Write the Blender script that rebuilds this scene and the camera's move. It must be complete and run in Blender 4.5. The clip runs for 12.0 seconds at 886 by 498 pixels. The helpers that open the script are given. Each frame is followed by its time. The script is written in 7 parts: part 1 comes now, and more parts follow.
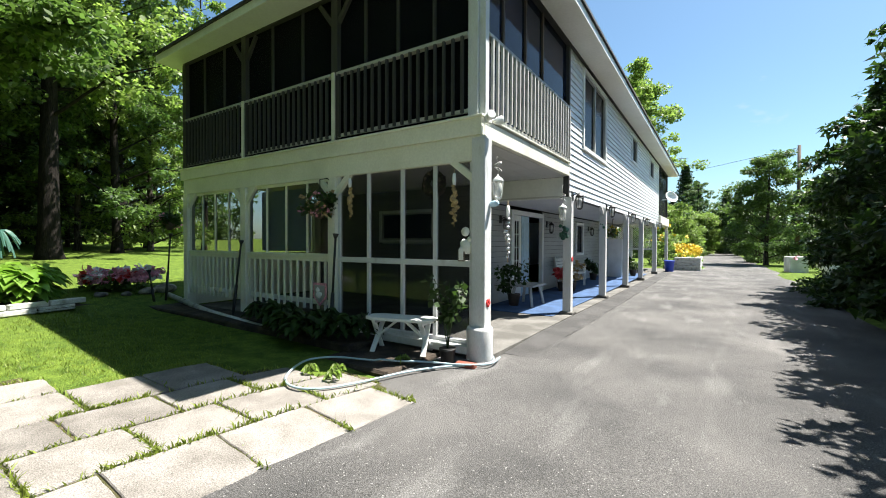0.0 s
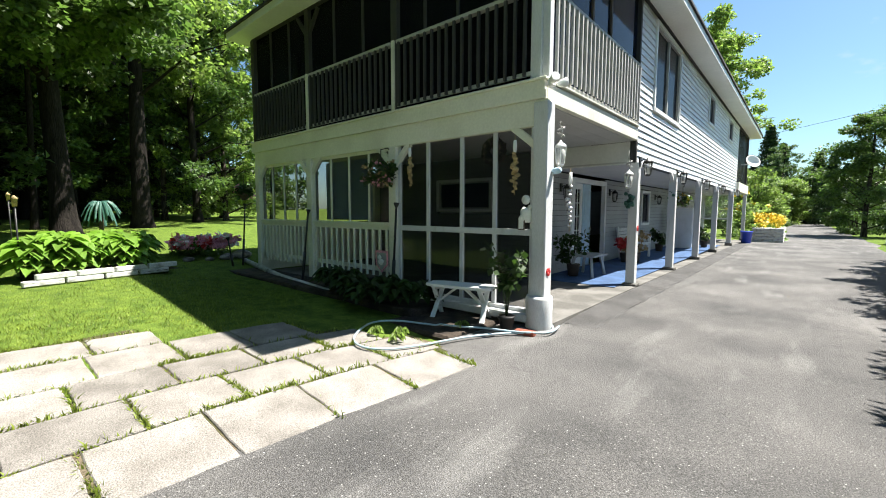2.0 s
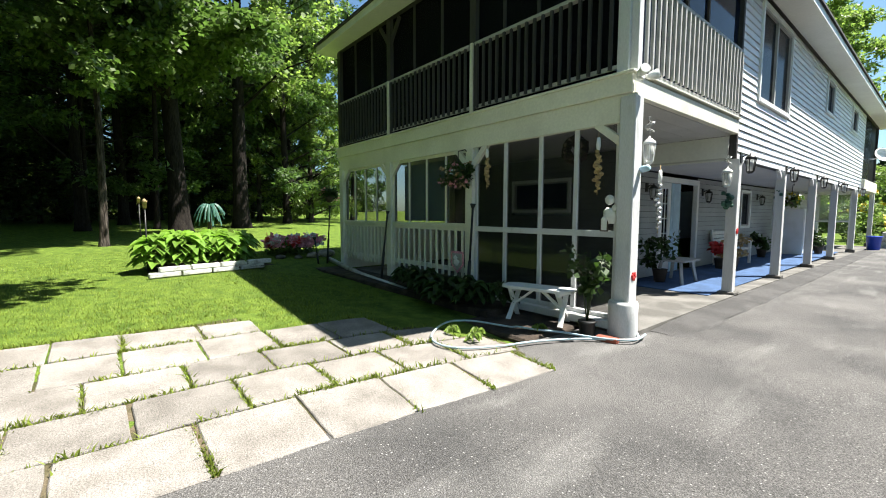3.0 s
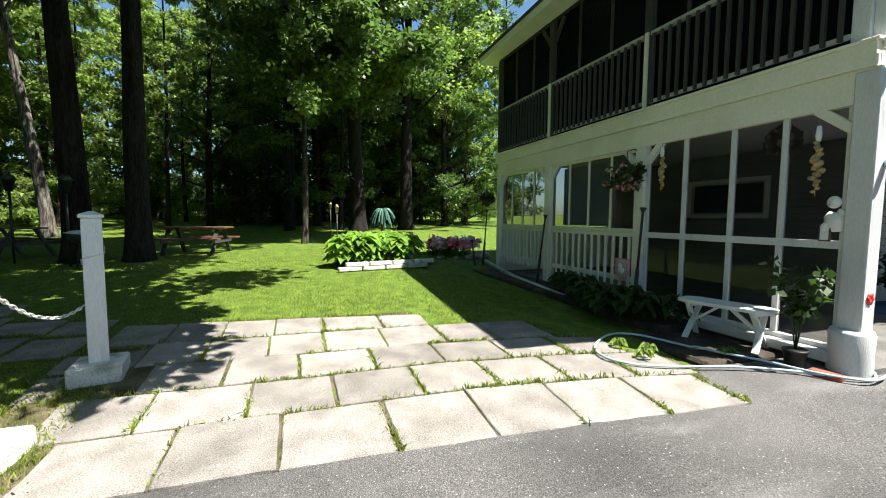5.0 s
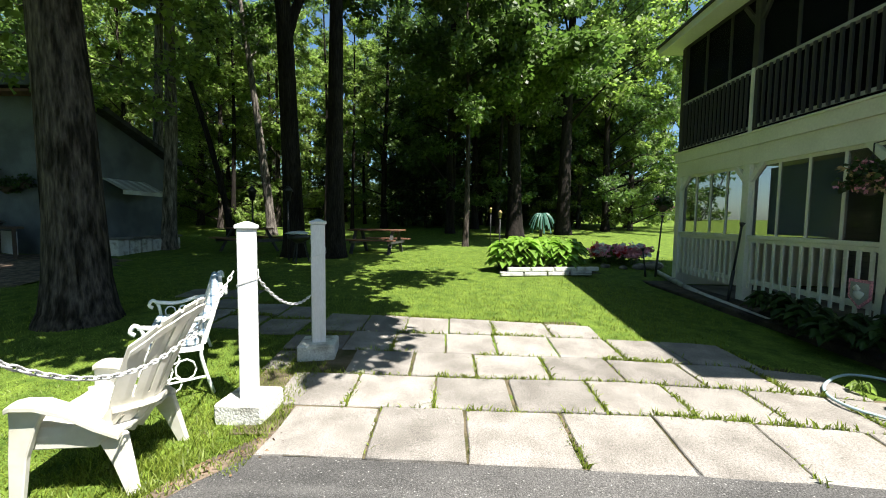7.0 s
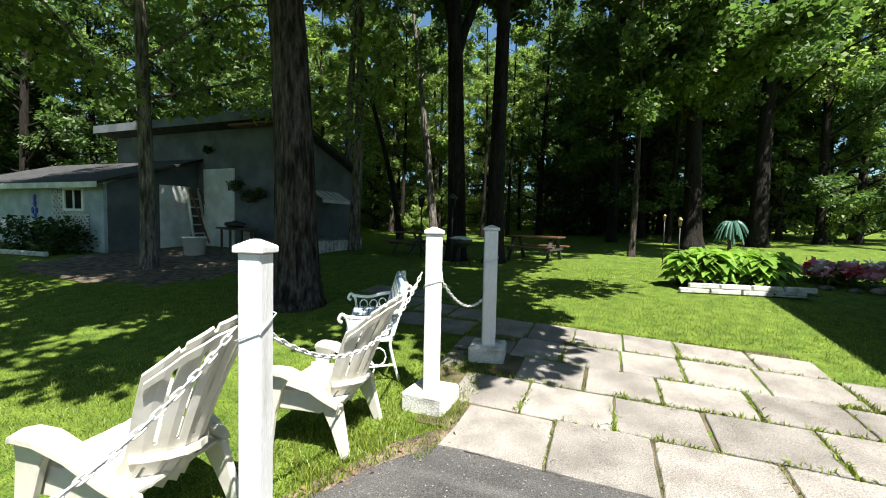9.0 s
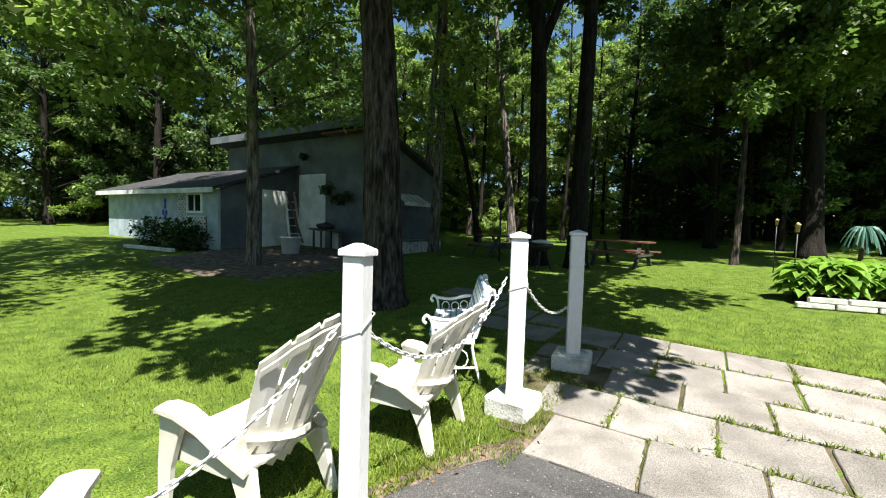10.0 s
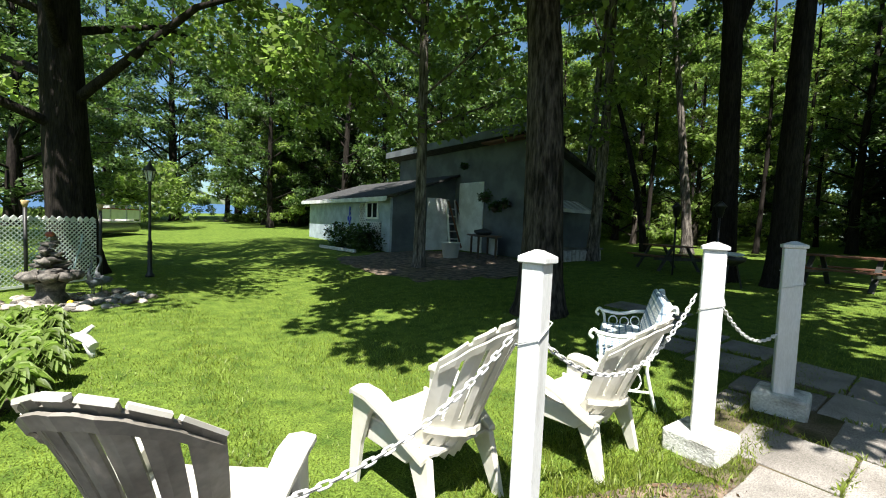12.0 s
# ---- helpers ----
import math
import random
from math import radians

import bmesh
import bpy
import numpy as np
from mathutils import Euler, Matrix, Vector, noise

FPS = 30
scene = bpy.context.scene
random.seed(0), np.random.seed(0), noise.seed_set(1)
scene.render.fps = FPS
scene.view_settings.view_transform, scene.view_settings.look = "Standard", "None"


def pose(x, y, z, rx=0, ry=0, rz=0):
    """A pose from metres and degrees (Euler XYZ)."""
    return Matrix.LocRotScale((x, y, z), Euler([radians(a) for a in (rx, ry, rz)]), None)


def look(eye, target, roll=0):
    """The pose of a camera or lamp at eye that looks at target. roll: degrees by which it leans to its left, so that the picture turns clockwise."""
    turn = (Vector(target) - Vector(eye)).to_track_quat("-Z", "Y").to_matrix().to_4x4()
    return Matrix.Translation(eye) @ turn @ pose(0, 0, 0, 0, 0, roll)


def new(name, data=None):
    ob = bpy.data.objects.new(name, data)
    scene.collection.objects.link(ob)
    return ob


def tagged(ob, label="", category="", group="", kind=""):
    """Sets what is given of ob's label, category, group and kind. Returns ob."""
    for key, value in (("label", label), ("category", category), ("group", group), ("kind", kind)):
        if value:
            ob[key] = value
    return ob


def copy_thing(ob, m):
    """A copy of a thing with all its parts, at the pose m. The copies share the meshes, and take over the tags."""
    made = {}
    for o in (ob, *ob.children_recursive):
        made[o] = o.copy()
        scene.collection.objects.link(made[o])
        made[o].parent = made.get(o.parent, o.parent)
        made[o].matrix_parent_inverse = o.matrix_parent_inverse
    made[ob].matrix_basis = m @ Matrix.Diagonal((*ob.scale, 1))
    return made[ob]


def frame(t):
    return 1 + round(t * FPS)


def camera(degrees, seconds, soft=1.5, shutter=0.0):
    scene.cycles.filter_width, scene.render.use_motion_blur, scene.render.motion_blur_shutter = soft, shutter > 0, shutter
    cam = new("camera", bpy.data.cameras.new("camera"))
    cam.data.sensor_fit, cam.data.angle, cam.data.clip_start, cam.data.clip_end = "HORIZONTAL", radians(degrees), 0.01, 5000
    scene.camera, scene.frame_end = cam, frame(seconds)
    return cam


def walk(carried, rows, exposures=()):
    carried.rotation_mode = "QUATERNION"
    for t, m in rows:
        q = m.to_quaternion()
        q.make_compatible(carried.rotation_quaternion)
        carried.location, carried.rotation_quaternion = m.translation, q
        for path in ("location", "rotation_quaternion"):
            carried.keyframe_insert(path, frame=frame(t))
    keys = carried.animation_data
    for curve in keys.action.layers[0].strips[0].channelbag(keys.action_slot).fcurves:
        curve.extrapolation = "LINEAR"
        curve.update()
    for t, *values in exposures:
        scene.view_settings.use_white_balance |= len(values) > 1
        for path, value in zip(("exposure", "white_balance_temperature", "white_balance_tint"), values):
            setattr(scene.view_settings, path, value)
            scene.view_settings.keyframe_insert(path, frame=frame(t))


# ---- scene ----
cam = camera(93.3, 12.0, soft=1.0)
PATH = [
    (0, (0.379, 0.633, 1.479), (-0.716, 2.306, 1.445), 0.2),
    (0.5, (0.393, 0.627, 1.472), (-0.705, 2.296, 1.37), 0.1),
    (1, (0.398, 0.608, 1.469), (-0.702, 2.271, 1.318), 0.1),
    (1.5, (0.372, 0.583, 1.464), (-0.807, 2.189, 1.294), 0.1),
    (2, (0.354, 0.561, 1.461), (-0.944, 2.072, 1.283), 0.1),
    (2.5, (0.338, 0.536, 1.45), (-1.084, 1.932, 1.277), 0.1),
    (3, (0.314, 0.509, 1.441), (-1.224, 1.777, 1.273), 0.1),
    (5, (0.282, 0.357, 1.452), (-1.6, 1.014, 1.298), 0.3),
    (5.5, (0.279, 0.289, 1.468), (-1.654, 0.778, 1.318), 0.4),
    (6, (0.274, 0.226, 1.476), (-1.695, 0.541, 1.327), 0.5),
    (6.5, (0.273, 0.164, 1.487), (-1.717, 0.301, 1.341), 0.6),
    (7, (0.283, 0.109, 1.498), (-1.711, 0.067, 1.354), 0.7),
    (9, (0.318, -0.112, 1.501), (-1.537, -0.849, 1.374), 1.3),
    (9.5, (0.336, -0.14, 1.508), (-1.444, -1.044, 1.382), 1.5),
    (10, (0.367, -0.171, 1.517), (-1.324, -1.232, 1.391), 1.7),
    (10.5, (0.392, -0.196, 1.524), (-1.197, -1.404, 1.398), 1.8),
    (11, (0.411, -0.221, 1.519), (-1.063, -1.568, 1.395), 2.0),
    (11.5, (0.409, -0.259, 1.515), (-0.936, -1.734, 1.391), 2.3),
    (12, (0.426, -0.283, 1.51), (-0.782, -1.872, 1.391), 2.3),
]
walk(cam, [(t, look(eye, target, roll)) for t, eye, target, roll in PATH], [(0.0, 1.63), (3.0, 1.65), (6.0, 1.6), (12.0, 1.48)])

# ---- light ----
SUN_DX, SUN_DY = 0.352, 0.42
world = bpy.data.worlds.new("sky")
scene.world = world
world.use_nodes = True
wn = world.node_tree
sky = wn.nodes.new("ShaderNodeTexSky")
sky.sky_type, sky.sun_disc = "NISHITA", False
sky.sun_elevation = math.atan(1 / math.hypot(SUN_DX, SUN_DY))
sky.sun_rotation = math.atan2(SUN_DX, SUN_DY)
sky.dust_density, sky.ozone_density = 0.9, 1.0
# a few fair-weather clouds
cloud, band, veil = wn.nodes.new("ShaderNodeTexNoise"), wn.nodes.new("ShaderNodeValToRGB"), wn.nodes.new("ShaderNodeMix")
cloud.noise_dimensions = "4D"
cloud.inputs["W"].default_value = 1.3
cloud.inputs["Scale"].default_value, cloud.inputs["Detail"].default_value, cloud.inputs["Roughness"].default_value = 2.6, 7, 0.55
flat = wn.nodes.new("ShaderNodeMapping")
flat.inputs["Scale"].default_value = (1, 1, 2.2)
wn.links.new(wn.nodes.new("ShaderNodeTexCoord").outputs["Generated"], flat.inputs[0])
wn.links.new(flat.outputs[0], cloud.inputs["Vector"])
band.color_ramp.elements[0].position, band.color_ramp.elements[1].position = 0.6, 0.72
wn.links.new(cloud.outputs[0], band.inputs[0])
veil.data_type = "RGBA"
veil.inputs[7].default_value = (6.6, 6.8, 7.0, 1)
clear = wn.nodes.new("ShaderNodeMix")
clear.data_type, clear.blend_type = "RGBA", "MULTIPLY"
clear.inputs[0].default_value = 1.0
clear.inputs[7].default_value = (0.9, 1.13, 1.18, 1)
wn.links.new(sky.outputs[0], clear.inputs[6])
wn.links.new(band.outputs[0], veil.inputs[0]), wn.links.new(clear.outputs[2], veil.inputs[6])
wn.links.new(veil.outputs[2], wn.nodes["Background"].inputs[0])
wn.nodes["Background"].inputs[1].default_value = 0.05
sun = new("sun", bpy.data.lights.new("sun", "SUN"))
sun.data.energy, sun.data.angle, sun.data.color = 5.0, radians(0.53), (1.0, 0.96, 0.89)
sun.matrix_world = look((30 * SUN_DX, 30 * SUN_DY, 30), (0, 0, 0))


# ---- materials ----
def mat(name, colour, rough=0.7, vary=0.15, scale=6.0, fine=60.0, bump=0.3, second=None, metal=0.0, object_random=0.0, spec=0.5, lo=0.42, hi=0.62, stretch=None, depth=0.01):
    """A surface with two scales of variation; second is the colour of its stains."""
    m = bpy.data.materials.new(name)
    m.use_nodes = True
    n, l = m.node_tree.nodes, m.node_tree.links
    b = n["Principled BSDF"]
    b.inputs["Roughness"].default_value, b.inputs["Metallic"].default_value = rough, metal
    b.inputs["Specular IOR Level"].default_value = spec
    tc = n.new("ShaderNodeTexCoord")
    src = tc.outputs["Object"]
    if stretch:
        mp = n.new("ShaderNodeMapping")
        mp.inputs["Scale"].default_value = stretch
        l.new(src, mp.inputs[0])
        src = mp.outputs[0]
    big, small = n.new("ShaderNodeTexNoise"), n.new("ShaderNodeTexNoise")
    big.inputs["Scale"].default_value, small.inputs["Scale"].default_value = scale, fine
    big.inputs["Detail"].default_value, small.inputs["Detail"].default_value = 5, 3
    l.new(src, big.inputs["Vector"]), l.new(src, small.inputs["Vector"])
    ramp = n.new("ShaderNodeValToRGB")
    dark = second or tuple(c * (1 - vary * 1.6) for c in colour)
    ramp.color_ramp.elements[0].position, ramp.color_ramp.elements[1].position = lo, hi
    ramp.color_ramp.elements[0].color, ramp.color_ramp.elements[1].color = (*dark, 1), (*colour, 1)
    l.new(big.outputs[0], ramp.inputs[0])
    mix = n.new("ShaderNodeMix")
    mix.data_type, mix.blend_type = "RGBA", "MULTIPLY"
    mix.inputs[0].default_value = 1.0
    g = n.new("ShaderNodeMapRange")
    g.inputs["To Min"].default_value, g.inputs["To Max"].default_value = 1 - vary, 1 + vary
    g.inputs["From Min"].default_value, g.inputs["From Max"].default_value = 0.3, 0.7
    l.new(small.outputs[0], g.inputs[0])
    l.new(ramp.outputs[0], mix.inputs[6]), l.new(g.outputs[0], mix.inputs[7])
    out = mix.outputs[2]
    if object_random:
        oi = n.new("ShaderNodeObjectInfo")
        r = n.new("ShaderNodeMapRange")
        r.inputs["To Min"].default_value, r.inputs["To Max"].default_value = 1 - object_random, 1 + object_random
        l.new(oi.outputs["Random"], r.inputs[0])
        mx = n.new("ShaderNodeMix")
        mx.data_type, mx.blend_type = "RGBA", "MULTIPLY"
        mx.inputs[0].default_value = 1.0
        l.new(out, mx.inputs[6]), l.new(r.outputs[0], mx.inputs[7])
        out = mx.outputs[2]
    l.new(out, b.inputs["Base Color"])
    if bump:
        bp = n.new("ShaderNodeBump")
        bp.inputs["Strength"].default_value, bp.inputs["Distance"].default_value = bump, depth
        l.new(small.outputs[0], bp.inputs["Height"]), l.new(bp.outputs[0], b.inputs["Normal"])
    return m


def leaf_mat(name, colour, glow, spread=0.35, through_light=0.45):
    """Leaves: a glossy green top, light shining through, each leaf of its own tone."""
    m = bpy.data.materials.new(name)
    m.use_nodes = True
    n, l = m.node_tree.nodes, m.node_tree.links
    b, out = n["Principled BSDF"], n["Material Output"]
    b.inputs["Roughness"].default_value = 0.48
    b.inputs["Specular IOR Level"].default_value = 0.38
    geo = n.new("ShaderNodeNewGeometry")
    tone = n.new("ShaderNodeMapRange")
    tone.inputs["To Min"].default_value, tone.inputs["To Max"].default_value = 1 - spread, 1 + spread
    l.new(geo.outputs["Random Per Island"], tone.inputs[0])
    big = n.new("ShaderNodeTexNoise")
    big.inputs["Scale"].default_value = 0.6
    l.new(n.new("ShaderNodeTexCoord").outputs["Object"], big.inputs["Vector"])
    hue = n.new("ShaderNodeMix")
    hue.data_type = "RGBA"
    hue.inputs[6].default_value = (*colour, 1)
    hue.inputs[7].default_value = (colour[0] * 1.5, colour[1] * 1.15, colour[2] * 0.8, 1)
    l.new(big.outputs[0], hue.inputs[0])
    mul = n.new("ShaderNodeMix")
    mul.data_type, mul.blend_type = "RGBA", "MULTIPLY"
    mul.inputs[0].default_value = 1.0
    l.new(hue.outputs[2], mul.inputs[6]), l.new(tone.outputs[0], mul.inputs[7])
    l.new(mul.outputs[2], b.inputs["Base Color"])
    tr = n.new("ShaderNodeBsdfTranslucent")
    mul2 = n.new("ShaderNodeMix")
    mul2.data_type, mul2.blend_type = "RGBA", "MULTIPLY"
    mul2.inputs[0].default_value = 1.0
    mul2.inputs[6].default_value = (*glow, 1)
    l.new(tone.outputs[0], mul2.inputs[7]), l.new(mul2.outputs[2], tr.inputs[0])
    ms = n.new("ShaderNodeMixShader")
    ms.inputs[0].default_value = through_light
    l.new(b.outputs[0], ms.inputs[1]), l.new(tr.outputs[0], ms.inputs[2]), l.new(ms.outputs[0], out.inputs[0])
    return m


def glass_mat(name, tint, clear, rough=0.03):
    """Thin window glass or fly screen: partly see-through, partly tinted and glossy."""
    m = bpy.data.materials.new(name)
    m.use_nodes = True
    n, l = m.node_tree.nodes, m.node_tree.links
    b, out = n["Principled BSDF"], n["Material Output"]
    b.inputs["Base Color"].default_value, b.inputs["Roughness"].default_value = (*tint, 1), rough
    tp = n.new("ShaderNodeBsdfTransparent")
    ms = n.new("ShaderNodeMixShader")
    ms.inputs[0].default_value = clear
    l.new(b.outputs[0], ms.inputs[1]), l.new(tp.outputs[0], ms.inputs[2]), l.new(ms.outputs[0], out.inputs[0])
    return m


def asphalt_mat():
    m = mat("asphalt", (0.175, 0.167, 0.16), 0.88, 0.55, 0.7, 120.0, 1.2, second=(0.085, 0.083, 0.081), spec=0.3, lo=0.34, hi=0.66)
    n, l = m.node_tree.nodes, m.node_tree.links
    b = n["Principled BSDF"]
    src = b.inputs["Base Color"].links[0].from_socket
    vor = n.new("ShaderNodeTexVoronoi")
    vor.inputs["Scale"].default_value = 100
    # pale scuffs and chippings
    scuff, fleck = n.new("ShaderNodeTexNoise"), n.new("ShaderNodeTexVoronoi")
    scuff.inputs["Scale"].default_value, scuff.inputs["Detail"].default_value = 1.9, 8
    fleck.inputs["Scale"].default_value = 24
    along = n.new("ShaderNodeMapping")
    along.inputs["Scale"].default_value, along.inputs["Rotation"].default_value = (1.3, 0.3, 1.0), (0, 0, radians(-8))
    l.new(n["Texture Coordinate"].outputs["Object"], along.inputs[0])
    l.new(along.outputs[0], scuff.inputs["Vector"]), l.new(n["Texture Coordinate"].outputs["Object"], fleck.inputs["Vector"])
    worn, chip = n.new("ShaderNodeMapRange"), n.new("ShaderNodeMapRange")
    worn.inputs["From Min"].default_value, worn.inputs["From Max"].default_value = 0.55, 0.75
    worn.inputs["To Min"].default_value, worn.inputs["To Max"].default_value = 0.0, 0.42
    chip.inputs["From Min"].default_value, chip.inputs["From Max"].default_value = 0.09, 0.16
    chip.inputs["To Min"].default_value, chip.inputs["To Max"].default_value = 1.0, 0.0
    l.new(scuff.outputs[0], worn.inputs[0]), l.new(fleck.outputs["Distance"], chip.inputs[0])
    both = n.new("ShaderNodeMath")
    both.operation = "MAXIMUM"
    l.new(worn.outputs[0], both.inputs[0]), l.new(chip.outputs[0], both.inputs[1])
    pale_mix = n.new("ShaderNodeMix")
    pale_mix.data_type = "RGBA"
    pale_mix.inputs[7].default_value = (0.36, 0.35, 0.335, 1)
    l.new(both.outputs[0], pale_mix.inputs[0]), l.new(src, pale_mix.inputs[6])
    src = pale_mix.outputs[2]
    l.new(n["Texture Coordinate"].outputs["Object"], vor.inputs["Vector"])
    peb = n.new("ShaderNodeMapRange")
    peb.inputs["From Min"].default_value, peb.inputs["From Max"].default_value = 0.0, 0.55
    peb.inputs["To Min"].default_value, peb.inputs["To Max"].default_value = 1.45, 0.6
    l.new(vor.outputs["Distance"], peb.inputs[0])
    mx = n.new("ShaderNodeMix")
    mx.data_type, mx.blend_type = "RGBA", "MULTIPLY"
    mx.inputs[0].default_value = 0.85
    l.new(src, mx.inputs[6]), l.new(peb.outputs[0], mx.inputs[7]), l.new(mx.outputs[2], b.inputs["Base Color"])
    return m


def water_mat():
    m = mat("lake_water", (0.035, 0.09, 0.19), 0.3, 0.1, 0.15, 1.2, 0.15)
    return m


M = {}
M["asphalt"] = asphalt_mat()
M["grass"] = mat("lawn_soil", (0.125, 0.18, 0.028), 0.95, 0.6, 5.0, 70.0, 1.0, second=(0.05, 0.088, 0.014), spec=0.1, lo=0.3, hi=0.7)
M["blade"] = leaf_mat("grass_blade", (0.122, 0.18, 0.03), (0.24, 0.335, 0.046), 0.45, 0.35)
M["slab"] = mat("paving_slab", (0.262, 0.243, 0.22), 0.92, 0.42, 3.2, 120.0, 0.6, second=(0.175, 0.16, 0.143), object_random=0.16, spec=0.2, lo=0.34, hi=0.62)
M["concrete"] = mat("concrete", (0.17, 0.162, 0.148), 0.9, 0.25, 2.0, 70.0, 0.5, second=(0.095, 0.09, 0.08))
M["white"] = mat("white_paint", (0.78, 0.79, 0.77), 0.5, 0.05, 2.5, 40.0, 0.12, second=(0.66, 0.67, 0.63), lo=0.25, hi=0.5)
M["cream"] = mat("cream_trim_paint", (0.74, 0.73, 0.62), 0.55, 0.06, 1.6, 30.0, 0.12, second=(0.62, 0.61, 0.5), lo=0.28, hi=0.55)
M["worn_white"] = mat("worn_white_paint", (0.58, 0.59, 0.59), 0.6, 0.08, 3.0, 45.0, 0.35, second=(0.42, 0.42, 0.4), lo=0.25, hi=0.42, stretch=(3, 3, 0.6))
M["block"] = mat("painted_concrete_block", (0.56, 0.56, 0.53), 0.85, 0.16, 7.0, 60.0, 1.0, second=(0.27, 0.26, 0.23), lo=0.3, hi=0.5)
M["siding"] = mat("white_vinyl_siding", (0.76, 0.78, 0.79), 0.45, 0.03, 1.2, 20.0, 0.05, second=(0.7, 0.72, 0.73), object_random=0.02)
# the white siding once more, greyed to stand for porch shade
M["porch_siding"] = mat("siding_toned_for_shade", (0.4, 0.41, 0.41), 0.5, 0.05, 1.2, 20.0, 0.05, second=(0.34, 0.35, 0.35), object_random=0.05)
M["soffit"] = mat("soffit_white", (0.72, 0.73, 0.7), 0.6, 0.04, 1.5, 20.0, 0.05)
M["ceiling"] = mat("porch_ceiling_paint", (0.5, 0.5, 0.48), 0.6, 0.05, 1.5, 25.0, 0.05)
# near-black so balcony posts, braces and front balusters carry their shade
M["rail_grey"] = mat("near_black_wood", (0.05, 0.048, 0.045), 0.75, 0.15, 4.0, 50.0, 0.3, stretch=(3, 3, 0.5))
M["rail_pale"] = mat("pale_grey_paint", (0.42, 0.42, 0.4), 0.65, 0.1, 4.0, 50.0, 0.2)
M["screen"] = glass_mat("dark_fly_screen", (0.006, 0.007, 0.009), 0.2, 0.6)
M["screen"].node_tree.nodes["Principled BSDF"].inputs["Specular IOR Level"].default_value = 0.08
M["glass"] = glass_mat("porch_glass", (0.008, 0.01, 0.009), 0.62, 0.03)
M["window_glass"] = glass_mat("window_glass", (0.01, 0.014, 0.022), 0.05, 0.12)
M["window_glass"].node_tree.nodes["Principled BSDF"].inputs["IOR"].default_value = 1.12
M["side_glass"] = glass_mat("dark_reflecting_glass", (0.008, 0.014, 0.035), 0.12, 0.06)
M["side_glass"].node_tree.nodes["Principled BSDF"].inputs["IOR"].default_value = 1.22
M["rail_mid"] = mat("grey_rail_paint", (0.46, 0.46, 0.42), 0.7, 0.12, 4.0, 50.0, 0.2)
M["frost"] = mat("frosted_sheet", (0.42, 0.55, 0.56), 0.35, 0.08, 1.2, 10.0, 0.05, second=(0.33, 0.45, 0.46))
M["shingle"] = mat("dark_shingle", (0.05, 0.05, 0.052), 0.9, 0.3, 5.0, 70.0, 0.6)
M["shed_wall"] = mat("grey_blue_shed_paint", (0.13, 0.147, 0.158), 0.75, 0.1, 1.5, 30.0, 0.3, second=(0.085, 0.097, 0.106))
M["shed_white"] = mat("faded_white_board", (0.7, 0.72, 0.71), 0.7, 0.1, 2.0, 30.0, 0.3, second=(0.52, 0.53, 0.52))
M["black"] = mat("black_iron", (0.018, 0.018, 0.018), 0.5, 0.2, 8.0, 60.0, 0.2)
M["dark_wood"] = mat("dark_wood", (0.09, 0.06, 0.04), 0.75, 0.2, 3.0, 40.0, 0.3)
M["red_wood"] = mat("red_brown_wood", (0.19, 0.085, 0.05), 0.7, 0.2, 3.0, 40.0, 0.3)
M["bark"] = mat("tree_bark", (0.076, 0.063, 0.054), 0.95, 0.6, 9.0, 22.0, 1.0, second=(0.02, 0.016, 0.013), spec=0.1, lo=0.38, hi=0.58, stretch=(1.3, 1.3, 0.24), depth=0.06)
# bark near black: the deep shade on these trunks is in the colour
M["bark_dark"] = mat("bark_darkened_for_shade", (0.026, 0.022, 0.019), 0.95, 0.5, 5.0, 26.0, 2.6, second=(0.012, 0.01, 0.009), spec=0.1, lo=0.34, hi=0.62, stretch=(1.6, 1.6, 0.22))
M["bark_grey"] = mat("grey_bark", (0.2, 0.178, 0.155), 0.95, 0.5, 8.0, 24.0, 1.0, second=(0.05, 0.043, 0.037), spec=0.1, lo=0.36, hi=0.6, stretch=(1.4, 1.4, 0.24), depth=0.05)
M["leaf"] = leaf_mat("broad_leaf", (0.066, 0.116, 0.038), (0.145, 0.265, 0.046), 0.5, 0.34)
# leaf tone lowered to imitate crowns lying in their own shade
M["leaf_mid"] = leaf_mat("shade_toned_leaf", (0.054, 0.102, 0.036), (0.13, 0.24, 0.045), 0.6, 0.34)
M["leaf_light"] = leaf_mat("light_leaf", (0.115, 0.182, 0.055), (0.28, 0.43, 0.078), 0.5, 0.42)
M["leaf_dark"] = leaf_mat("dark_leaf", (0.024, 0.056, 0.013), (0.045, 0.1, 0.012), 0.4, 0.3)
M["needle"] = leaf_mat("conifer_needle", (0.026, 0.058, 0.022), (0.04, 0.09, 0.02), 0.35, 0.25)
M["hosta"] = leaf_mat("hosta_leaf", (0.135, 0.28, 0.045), (0.25, 0.46, 0.05), 0.3, 0.35)
M["plastic"] = mat("white_resin", (0.6, 0.58, 0.53), 0.45, 0.06, 3.0, 20.0, 0.05, second=(0.5, 0.475, 0.38), lo=0.3, hi=0.55)
# resin greyed by dirt, and by the shaded back's tone mixed in
M["dirt_shade"] = mat("dirt_and_shade_resin", (0.25, 0.23, 0.2), 0.6, 0.15, 7.0, 40.0, 0.1, second=(0.12, 0.107, 0.09), lo=0.3, hi=0.66)
M["chain"] = mat("white_plastic_chain", (0.6, 0.6, 0.59), 0.45, 0.08, 20.0, 60.0, 0.1)
M["carpet"] = mat("blue_outdoor_carpet", (0.05, 0.105, 0.225), 0.95, 0.25, 4.0, 120.0, 0.4, second=(0.035, 0.075, 0.16))
